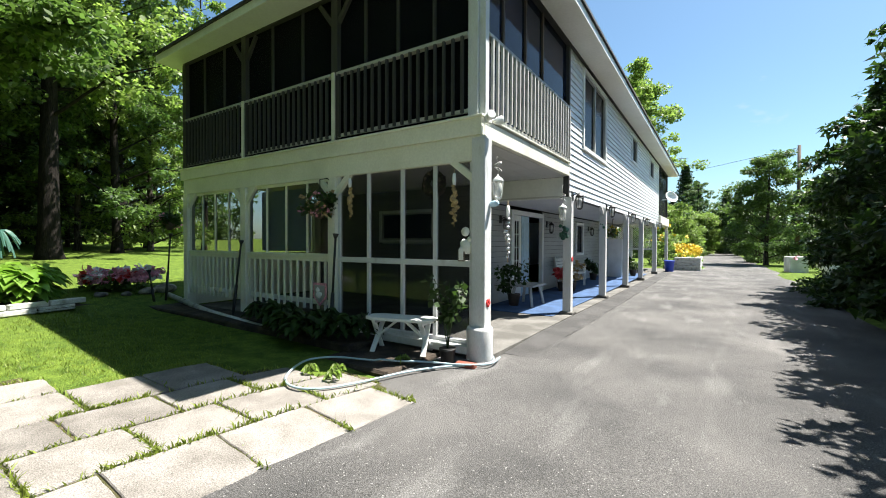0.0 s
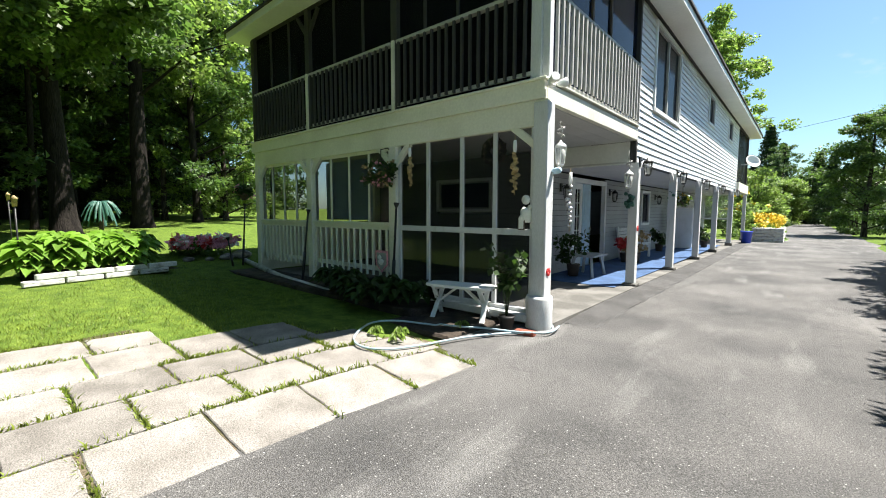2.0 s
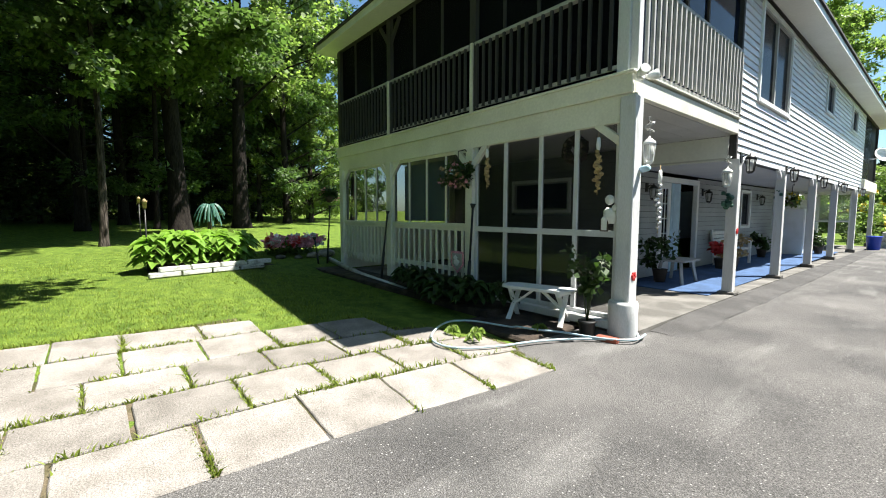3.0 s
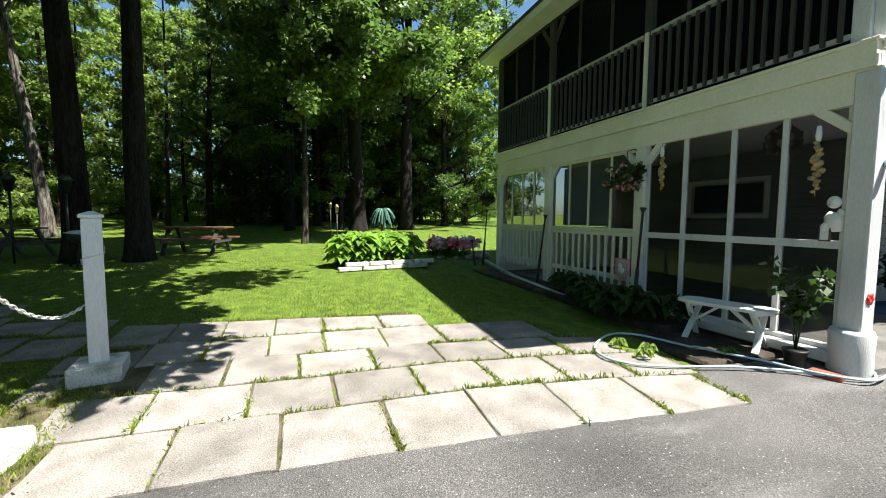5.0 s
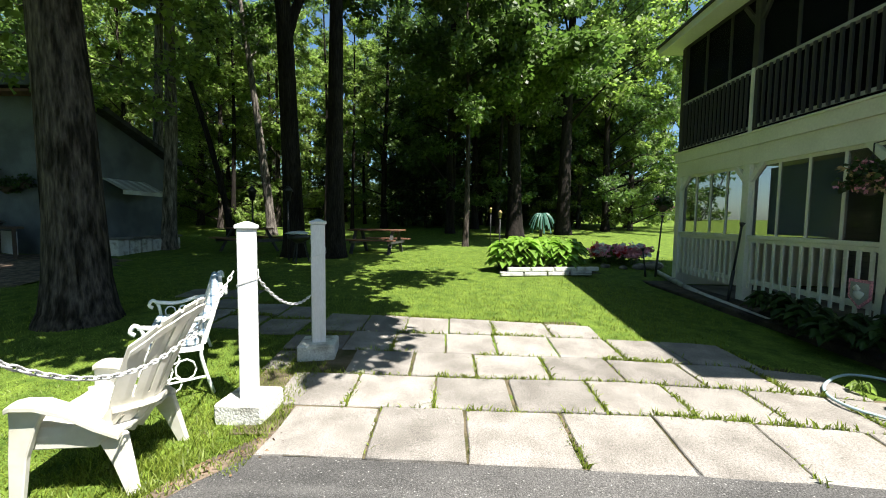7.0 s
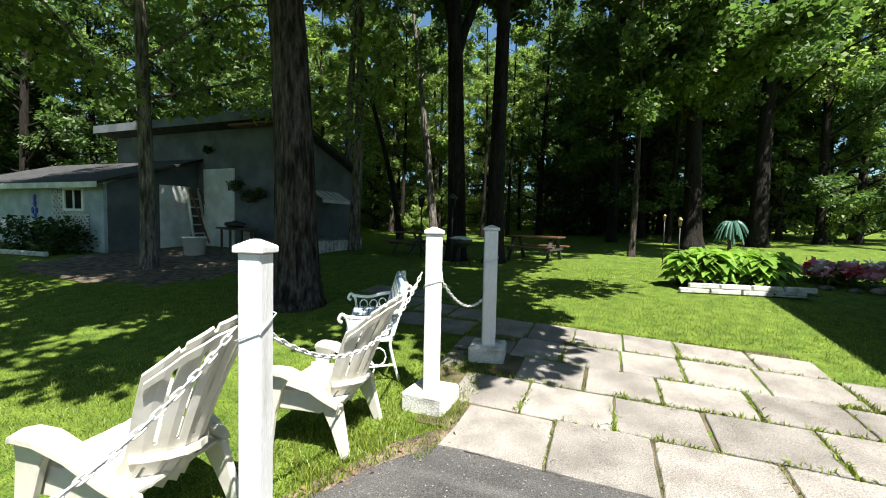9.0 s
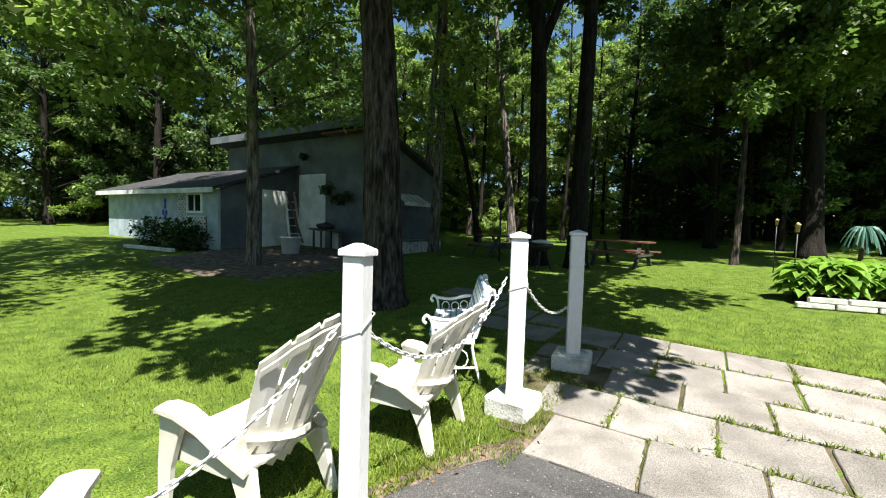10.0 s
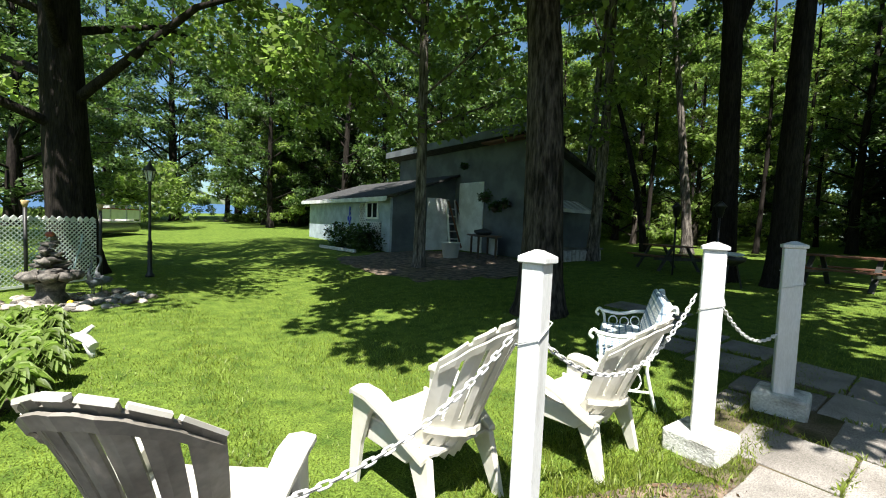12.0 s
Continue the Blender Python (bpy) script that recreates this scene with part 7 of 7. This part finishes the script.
def fountain(m):
    fo = thing("stone_fountain", m, "grey stone fountain with stacked rocks among stones", "fountain")
    bm = bmesh.new()
    lathe(bm, [(0.3, -0.05), (0.26, 0.1), (0.2, 0.2), (0.22, 0.34), (0.3, 0.4), (0.28, 0.42)], (0, 0, 0), 18)
    part("pedestal", bm, M["wet_stone"], fo)
    fr = random.Random(8)
    for i in range(8):
        a = i * 0.785
        bm = blob(bmesh.new(), (0.33 * math.cos(a), 0.33 * math.sin(a), 0.5), (0.16, 0.16, 0.1), i + 4, 0.16)
        part("rim_stone", bm, M["wet_stone"], fo)
    z = 0.55
    for i in range(16):
        r = 0.27 * (1 - i / 22)
        for k in range(2 if i < 10 else 1):
            a = fr.uniform(0, 6.28)
            bm = blob(bmesh.new(), (0.55 * r * math.cos(a), 0.55 * r * math.sin(a), z + fr.uniform(-0.02, 0.02)), (r * fr.uniform(0.4, 0.75), r * fr.uniform(0.4, 0.75), fr.uniform(0.035, 0.065)), i * 2 + k, 0.45)
            part("rock", bm, M["wet_stone"], fo)
        z += 0.046
    part("top_stone", blob(bmesh.new(), (0, 0, z), (0.07, 0.07, 0.05), 3), M["terracotta"], fo)


fountain(on(1.4, -9.45) @ Matrix.Scale(0.86, 4))
rr = random.Random(19)
for i in range(130):
    a, d = rr.uniform(0, 6.28), rr.uniform(0.3, 1.1)
    s = rr.uniform(0.035, 0.12)
    x, y = 1.2 + math.cos(a) * d * 1.1, -9.3 + math.sin(a) * d * 0.8
    bm = blob(bmesh.new(), (0, 0, s * 0.3), (s, s * rr.uniform(0.7, 1.3), s * rr.uniform(0.35, 0.6)), i, 0.3)
    single("rock", bm, M["stone" if i % 3 == 0 else "pale_rock"], "rounded grey and tan garden rock", "rock", "rocks round the fountain", m=on(x, y, rr.uniform(0, 90)))
for x, y, t in ((0.8, -9.9, 0), (0.9, -9.6, 40)):
    he = thing("heron_statue", on(x, y, t) @ Matrix.Scale(0.78, 4), "grey metal heron statue by the fountain", "statue")
    bm = bmesh.new()
    tube(bm, smooth([(0, 0, 0.25), (0.02, 0, 0.42), (0.06, 0, 0.55), (0.0, 0, 0.72), (-0.02, 0, 0.85), (0.05, 0, 0.92), (0.17, 0, 0.9)], 4), [0.05 if i < 8 else 0.025 if i < 20 else 0.012 for i in range(25)], 8)
    blob(bm, (-0.06, 0, 0.36), (0.17, 0.08, 0.1), 2)
    tube(bm, [(-0.03, 0.03, 0), (-0.03, 0.03, 0.3)], 0.012, 5), tube(bm, [(-0.03, -0.03, 0), (-0.03, -0.03, 0.3)], 0.012, 5)
    part("figure", bm, M["heron"], he)
lp = thing("lamp_post", on(-0.01, -11.94), "black lamp post with lantern on the lawn", "lamp")
bm = bmesh.new()
lathe(bm, [(0.09, 0), (0.09, 0.05), (0.05, 0.1), (0.045, 0.75), (0.055, 0.8), (0.03, 0.85), (0.028, 2.1), (0.05, 2.14), (0.03, 2.18)], (0, 0, 0), 12)
part("post", bm, M["black"], lp)
bm = bmesh.new()
lathe(bm, [(0.06, 2.18), (0.065, 2.2), (0.11, 2.42)], (0, 0, 0), 6)
part("glass", bm, M["lamp_glass"], lp)
bm = bmesh.new()
lathe(bm, [(0.13, 2.42), (0.11, 2.46), (0.05, 2.54), (0.03, 2.6), (0.01, 2.64)], (0, 0, 0), 6)
for k in range(6):
    a = k * math.pi / 3
    beam(bm, (0.065 * math.cos(a), 0.065 * math.sin(a), 2.2), (0.115 * math.cos(a), 0.115 * math.sin(a), 2.42), 0.012)
part("cap", bm, M["black"], lp)
# leafy bed beside the chairs
for i, (x, y, r) in enumerate(((1.2, -5.3, 0.36), (1.05, -5.6, 0.28), (1.1, -6.2, 0.28), (1.02, -5.05, 0.28), (1.15, -4.55, 0.32), (1.15, -6.8, 0.28), (1.35, -5.9, 0.36), (1.55, -4.9, 0.4), (1.45, -4.2, 0.4), (1.6, -6.4, 0.4), (1.35, -6.9, 0.36))):
    hosta(x, y, r, 0.42, 150, 90 + i, "leaf_light", "green leafy plant beside white stones", 0.105, "plants beside the chairs")
bm = bmesh.new()
tube(bm, smooth([(0.25, -0.3, 0.05), (0.1, -0.1, 0.12), (-0.02, 0.1, 0.2), (-0.1, 0.28, 0.12)], 3), [0.05] * 10, 7)
tube(bm, [(0.0, 0.06, 0.18), (-0.12, 0.1, 0.3)], [0.045, 0.02], 7), tube(bm, [(-0.05, 0.2, 0.16), (-0.1, 0.26, 0.0)], [0.04, 0.035], 7)
single("driftwood", bm, M["worn_white"], "bleached white branch at the edge of the bed", "branch", m=on(0.84, -6.05, 10))
bm = bmesh.new()
for v in bmesh.ops.create_grid(bm, x_segments=12, y_segments=20, size=1.0)["verts"]:
    r = math.hypot(v.co.x, v.co.y)
    v.co = Vector((v.co.x * 0.55, v.co.y * 1.7, 0.05 * (1 - r ** 2) + 0.03 * noise.noise(v.co * 3)))
single("flower_bed_soil", bm, M["soil"], "dark soil of the leafy bed", "soil", m=on(1.5, -5.5, 0, -0.01))


# boat, picnic tables, grill
def boat(m):
    bo = thing("pontoon_boat", m, "white pontoon boat parked on the grass", "boat")
    for s in (-1, 1):
        bm = bmesh.new()
        tube(bm, [(-2.3, s * 0.75, 0.45), (1.9, s * 0.75, 0.45), (2.5, s * 0.75, 0.6)], [0.28, 0.28, 0.06], 12)
        part("pontoon", bm, M["metal"], bo)
    part("deck", boxes(((-2.3, -1.05, 0.74), (2.3, 1.05, 0.84))), M["rail_pale"], bo, bevel=0.01)
    for a, b in (((-2.2, -1.03, 0.95), (2.1, -0.99, 1.5)), ((-2.2, 0.99, 0.95), (2.1, 1.03, 1.5)), ((2.1, -0.99, 0.95), (2.14, 0.99, 1.5)), ((-2.24, -0.99, 0.95), (-2.2, 0.99, 1.5))):
        part("side_panel", boxes((a, b)), M["white"], bo, bevel=0.01)
    part("seat", boxes(((-1.9, -0.9, 0.84), (-1.2, 0.9, 1.35))), M["white"], bo, bevel=0.05)
    part("console", boxes(((-0.2, 0.2, 0.84), (0.3, 0.8, 1.75))), M["rail_pale"], bo, bevel=0.03)
    for x in (-2.2, -0.8, 0.7, 2.1):
        for y in (-1.05, 1.05):
            part("rail_post", boxes(((x - 0.03, y - 0.03, 0.84), (x + 0.03, y + 0.03, 1.72))), M["metal"], bo)
    for y in (-1.05, 1.05):
        part("hand_rail", boxes(((-2.2, y - 0.025, 1.7), (2.1, y + 0.025, 1.75))), M["metal"], bo)
    part("trim", boxes(((-2.2, -1.06, 1.5), (2.14, -0.96, 1.55)), ((-2.2, 0.96, 1.5), (2.14, 1.06, 1.55))), M["terracotta"], bo)


boat(on(1.5, -26.0, 62) @ Matrix.Scale(0.85, 4))


def picnic(m, label):
    pt = thing("picnic_table", m, label, "picnic table", "picnic tables")
    for i in range(5):
        part("top_board", boxes(((-0.85, -0.36 + i * 0.145, 0.72), (0.85, -0.225 + i * 0.145, 0.76))), M["red_wood"], pt)
    for s in (-1, 1):
        for k in (0, 1):
            y = s * (0.66 + 0.14 * k)
            part("bench_board", boxes(((-0.85, y - 0.065, 0.42), (0.85, y + 0.065, 0.46))), M["red_wood"], pt)
        x = s * 0.62
        bm = bmesh.new()
        beam(bm, (x, -0.62, 0), (x, -0.22, 0.72), 0.05, 0.1, (1, 0, 0)), beam(bm, (x, 0.62, 0), (x, 0.22, 0.72), 0.05, 0.1, (1, 0, 0))
        beam(bm, (x + 0.05, -0.78, 0.37), (x + 0.05, 0.78, 0.37), 0.04, 0.09)
        part("trestle", bm, M["rail_grey"], pt)


picnic(on(-13.1, -2.3, 78), "weathered red-brown picnic table under trees")
picnic(on(-13.0, -6.4, 55), "dark picnic table in deep shade")
gr = thing("grill", on(-10.6, -3.9), "dark garden grill with white cover cloth", "grill")
for a in (0, 2.1, 4.2):
    bm = bmesh.new()
    beam(bm, (0.25 * math.cos(a), 0.25 * math.sin(a), 0), (0.12 * math.cos(a), 0.12 * math.sin(a), 0.55), 0.03)
    part("leg", bm, M["black"], gr)
bm = bmesh.new()
lathe(bm, [(0.08, 0.5), (0.28, 0.62), (0.3, 0.72), (0.27, 0.72)], (0, 0, 0), 16)
part("bowl", bm, M["black"], gr)
bm = blob(bmesh.new(), (0, 0, 0.76), (0.3, 0.3, 0.07), 4, 0.4)
part("cover", bm, M["shed_white"], gr)
for x, y in ((-11.6, -5.6), (-10.9, -4.3)):
    st = thing("yard_lantern", on(x, y), "dark lantern on a stake among trees", "lamp")
    bm = bmesh.new()
    tube(bm, [(0, 0, 0), (0, 0, 1.6)], 0.025, 6)
    part("stake", bm, M["black"], st)
    bm = bmesh.new()
    lathe(bm, [(0.06, 1.6), (0.11, 1.85), (0.15, 1.87), (0.03, 2.0)], (0, 0, 0), 6)
    part("lamp_head", bm, M["black"], st)

# along the drive, further off
bi = thing("bin", pose(-1.75, 26.2, terrain(-1.7, 26.2)), "blue plastic bin by the last column", "bin")
bm = bmesh.new()
lathe(bm, [(0.2, 0), (0.25, 0.55), (0.27, 0.56), (0.27, 0.6), (0.23, 0.6)], (0, 0, 0), 16)
part("body", bm, M["blue"], bi)
px = thing("planter", pose(-1.1, 29.4, terrain(-1.1, 29.4)), "white painted planter with yellow flowers", "planter")
for i in range(5):
    part("board", boxes(((-0.55, -1.6, i * 0.15), (0.75, 1.8, i * 0.15 + 0.14))), M["block"], px, bevel=0.02)
flower_patch("flower_patch", -1.0, 29.6, 0.6, 1.6, "yellow flowers in a white planter", (("yellow", 70),), 33, 30, 1.4, "hosta")
flower_patch("flower_patch", -2.2, 32.5, 1.2, 2.0, "green shrubs beside the drive", (("yellow", 12),), 35, 70, 2.6, "leaf_light")
dish = thing("satellite_dish", pose(FX + 0.5, 24.5, 3.72) @ Matrix.Scale(0.74, 4), "white satellite dish on the house wall", "dish")
bm = bmesh.new()
lathe(bm, [(0.002, 0.0), (0.2, 0.035), (0.36, 0.12), (0.42, 0.17), (0.415, 0.185), (0.35, 0.135), (0.2, 0.05), (0.002, 0.015)], (0, 0, 0), 24)
d = part("reflector", bm, M["white"], dish)
d.matrix_local = pose(0, 0, 0, 62, 0, 38)
bm = bmesh.new()
tube(bm, [(-0.5, 0, -0.1), (-0.2, 0.05, -0.1), (0, 0, 0)], 0.025, 6)
part("arm", bm, M["metal"], dish)
up = thing("utility_pole", on(5.9, 45), "dark wooden utility pole beside the drive", "pole")
bm = bmesh.new()
tube(bm, [(0, 0, -0.3), (0, 0, 9.6)], [0.16, 0.12], 10)
part("pole", bm, M["dark_wood"], up)
bm = bmesh.new()
tube(bm, smooth([(0, 0, 9.4), (-20, 10, 8.0), (-45, 20, 9.0)], 6), 0.015, 4)
part("wire", bm, M["black"], up)
tr = thing("white_trailer", pose(4.6, 24.5, terrain(4.6, 24.5)), "low white tank beside the hedge", "tank")
bm = bmesh.new()
tube(bm, [(0, -0.7, 0.55), (0, -0.6, 0.55), (0, 0.9, 0.55), (0, 1.0, 0.55)], [0.3, 0.42, 0.42, 0.3], 14)
part("tank", bm, M["white"], tr)
for y in (-0.4, 0.7):
    part("leg", boxes(((-0.3, y - 0.04, -0.05), (0.3, y + 0.04, 0.25))), M["rail_pale"], tr)
flower_patch("flower_patch", 4.6, 30.5, 0.7, 1.2, "pink flowers in the verge", (("pink", 40),), 51, 26, 0.8, "leaf")


# worn earth and dead leaves where lawn meets asphalt
verts, faces = [], []
ys = [-3.4 + 0.12 * i for i in range(21)]
for y in ys:
    left = drive_edges(y)[0]
    for k in range(5):
        x = left + 0.02 - (0.5 + 0.12 * noise.noise(Vector((y * 2, 1, 0)))) * k / 4
        verts.append((x, y, terrain(x, y) + (0.002 if k < 4 else -0.04) + 0.008 * noise.noise(Vector((x * 6, y * 6, 3)))))
for j in range(len(ys) - 1):
    for k in range(4):
        faces.append((j * 5 + k, j * 5 + k + 1, (j + 1) * 5 + k + 1, (j + 1) * 5 + k))
tagged(new("dirt_strip", raw("dirt_strip", verts, faces, M["litter"])), "bare earth with dead leaves beside the asphalt", "soil")
rr = random.Random(6)
spots = []
for i in range(150):
    y = rr.uniform(-2.6, -1.0)
    spots.append(((drive_edges(y)[0] + rr.gauss(-0.12, 0.14), y, 0), 0.01))
spots = [((x, y, terrain(x, y) + 0.012), r) for (x, y, z), r in spots]
tagged(new("dead_leaves", leaf_mesh("dead_leaves", spots, 1, 0.03, M["dry_leaf"], 15, flat=0.1, droop=0.0)), "dry brown leaves on the ground", "leaves", kind="stuff")


# ---- paving ----
M["joint"] = mat("gritty_joint_soil", (0.13, 0.105, 0.07), 0.95, 0.35, 4.0, 90.0, 0.8, second=(0.06, 0.06, 0.025), spec=0.1)
EDGES = [(-1.98, 2.8, 0.07), (-2.55, 2.93, 0.112), (-3.17, 2.5, 0.122), (-3.76, 2.31, 0.125), (-4.5, 1.96, 0.095), (-5.02, 1.93, 0.175)]
ROWS_Y = [[-1.15, -0.43, 0.23, 0.93, 1.58, 2.24, 2.95, 3.68],
          [-1.38, -0.73, -0.02, 0.61, 1.28, 1.9, 2.53, 3.18, 3.8],
          [-0.92, -0.27, 0.35, 1.02, 1.64, 2.29, 2.93, 3.55],
          [-1.08, -0.54, 0.06, 0.6, 1.23, 1.87, 2.46, 3.1],
          [-1.6, -1.02, -0.47, 0.09, 0.64, 1.32, 1.88]]


def row_x(k, y):
    x, y0, slant = EDGES[k]
    return x + slant * (y - y0)


def bedding():
    """Gritty soil that fills the joints, following the ground."""
    verts, faces = [], []
    ys = [-1.7 + 0.15 * i for i in range(39)]
    for y in ys:
        for k in range(22):
            right = row_x(0, y) - 0.015 if y > -1.1 else -2.6
            x = -5.4 + (right + 5.4) * k / 21
            z = terrain(x, y) + 0.004 + 0.007 * noise.noise(Vector((x * 5, y * 5, 2)))
            verts.append((x, y, z - (0.05 if k == 0 or y > 3.85 or (x < -4.4 and y > 1.85) or (x < -3.8 and y > 3.1) or (x < -3.2 and y > 3.45) else 0)))
    for j in range(len(ys) - 1):
        for k in range(21):
            faces.append((j * 22 + k, j * 22 + k + 1, (j + 1) * 22 + k + 1, (j + 1) * 22 + k))
    return raw("pavement", verts, faces, M["joint"])


pav = tagged(new("pavement", bedding()), "patio of old pale concrete slabs with weedy joints", "paving", kind="structure")
joints = []
rr = random.Random(44)


def slab(corners):
    """One paving slab with chipped, softened edges, sunk or tipped a little; corners in plan, in order."""
    c = sum((Vector(p) for p in corners), Vector((0, 0))) / 4
    bm = bmesh.new()
    lift, ring, low, high = rr.uniform(-0.005, 0.007), [], [], []
    inner = [c + (Vector(p) - c) * (1 - (0.008 + 0.014 * rr.random()) / 0.62) + Vector((rr.uniform(-0.008, 0.008), rr.uniform(-0.008, 0.008))) for p in corners]
    for k, p in enumerate(inner):
        q = inner[(k + 1) % 4]
        ring.append(p.lerp(c, rr.choice((0.0, 0.012, 0.03))))
        for j in range(1, 6):
            ring.append(p.lerp(q, (j + rr.uniform(-0.3, 0.3)) / 6).lerp(c, rr.choice((0.0, 0.004, 0.008, 0.02))))
    for q in ring:
        z = terrain(q.x, q.y) + lift
        low.append(bm.verts.new((q.x, q.y, z - 0.06))), high.append(bm.verts.new((q.x, q.y, z + 0.017)))
    bm.faces.new(low[::-1])
    top = bm.faces.new(high)
    n = len(ring)
    for i in range(n):
        bm.faces.new((low[i], low[(i + 1) % n], high[(i + 1) % n], high[i]))
    bmesh.ops.recalc_face_normals(bm, faces=list(bm.faces))
    bmesh.ops.bevel(bm, geom=list(top.edges), offset=0.007, segments=1, affect="EDGES")
    part("slab", bm, M["slab"], pav)


for k, ys in enumerate(ROWS_Y):
    for a, b in zip(ys, ys[1:]):
        slab([(row_x(k + 1, a), a), (row_x(k, a), a), (row_x(k, b), b), (row_x(k + 1, b), b)])
        joints.append(((row_x(k, b), b), (row_x(k + 1, b), b)))
        joints.append(((row_x(k + 1, a), a), (row_x(k + 1, b), b)))
# path on towards the shed
for x0, x1, y0, y1 in ((-4.65, -5.3, -2.35, -1.78), (-5.35, -5.95, -2.3, -1.76), (-4.85, -5.45, -3.0, -2.4), (-5.5, -6.1, -2.95, -2.35), (-5.1, -5.75, -3.6, -3.05), (-5.8, -6.4, -3.6, -3.0), (-3.7, -4.15, -1.75, -1.5), (-4.2, -4.62, -1.75, -1.08), (-6.5, -7.1, -3.8, -3.2), (-6.5, -7.1, -4.5, -3.85)):
    slab([(x1, y0), (x0, y0), (x0, y1), (x1, y1)])
    joints.append(((x1, y0), (x1, y1)))


def blades(name, spots, height, width, seed, label, material="blade"):
    """Many grass blades in one mesh."""
    g = np.random.default_rng(seed)
    p = np.array(spots)
    n = len(p)
    a = g.random(n) * 6.283
    h = height * (0.5 + g.random(n)) if np.isscalar(height) else height * (0.5 + g.random(n))
    lean = g.normal(scale=0.5, size=(n, 2)) * h[:, None]
    w = width * (0.6 + 0.8 * g.random(n))
    side = np.stack((np.cos(a), np.sin(a), np.zeros(n)), 1) * w[:, None]
    mid = p + np.concatenate((lean * 0.4, (h * 0.6)[:, None]), 1)
    tip = p + np.concatenate((lean, (h * 0.95)[:, None]), 1)
    v = np.empty((n, 5, 3))
    v[:, 0], v[:, 1], v[:, 2], v[:, 3], v[:, 4] = p - side, p + side, mid + side * 0.7, mid - side * 0.7, tip
    me = bpy.data.meshes.new(name)
    quads = (np.arange(n)[:, None] * 5 + np.array([0, 1, 2, 3])).ravel()
    tris = (np.arange(n)[:, None] * 5 + np.array([3, 2, 4])).ravel()
    me.vertices.add(n * 5), me.loops.add(n * 7), me.polygons.add(n * 2)
    me.vertices.foreach_set("co", v.ravel())
    me.loops.foreach_set("vertex_index", np.concatenate((quads, tris)).astype(np.int32))
    me.polygons.foreach_set("loop_start", np.concatenate((np.arange(n) * 4, n * 4 + np.arange(n) * 3)).astype(np.int32))
    me.update(calc_edges=True)
    me.materials.append(M[material])
    return tagged(new(name, me), label, "grass", kind="stuff")


# weeds in the joints, patchy
g = np.random.default_rng(3)
spots = []
for (xa, ya), (xb, yb) in joints:
    density = max(0.0, noise.noise(Vector((xa * 2.1, ya * 2.1, 4))) + 0.38)
    for k in range(int(330 * density ** 1.5)):
        t = g.random()
        spots.append((xa + (xb - xa) * t + g.normal() * 0.013, ya + (yb - ya) * t + g.normal() * 0.013, terrain(xa, ya) + 0.0))
blades("weeds", spots, 0.05, 0.0065, 5, "green weeds growing in the paving joints")


def on_lawn(x, y):
    if -2.85 < x and 3.2 < y < 5.3:
        return x > drive_edges(y)[1]
    if -5.35 < x < -1.95 and -1.15 < y < 3.75 and not (x < -4.4 and y > 2.0) and not (x < -3.4 and y > 3.3):
        return False
    if x > -2.05:
        left, right = drive_edges(y)
        return x < left or x > right or y < -4.3
    return not (y > 4.4 and x > -9.9) and math.hypot((x + 8) / 2.9, (y + 11.3) / 3.2) > 0.95


lawn = []
g = np.random.default_rng(9)
while len(lawn) < 165000:
    r, a = 1.2 + 13.0 * g.random() ** 1.25, math.radians(55 + 140 * g.random())
    x, y = 0.5 - r * math.sin(a), -0.2 + r * math.cos(a)
    if on_lawn(x, y):
        lawn.append((x, y, terrain(x, y) - 0.01))
blades("grass", lawn, 0.034, 0.0034, 11, "short mown sunlit lawn grass")
tufts = []
for cx, cy in ((-2.83, -1.47), (-4.02, -1.27), (-2.0, -1.85), (-1.0, -1.7), (-2.4, -1.85), (-3.4, -1.5), (-1.5, -1.9)):
    for k in range(900):
        a, d = g.random() * 6.283, 0.2 + abs(g.normal()) * 0.16
        x, y = cx + math.cos(a) * d, cy + math.sin(a) * d
        if on_lawn(x, y):
            tufts.append((x, y, terrain(x, y) - 0.005))
blades("grass", tufts, 0.05, 0.004, 12, "longer grass round posts and chairs")
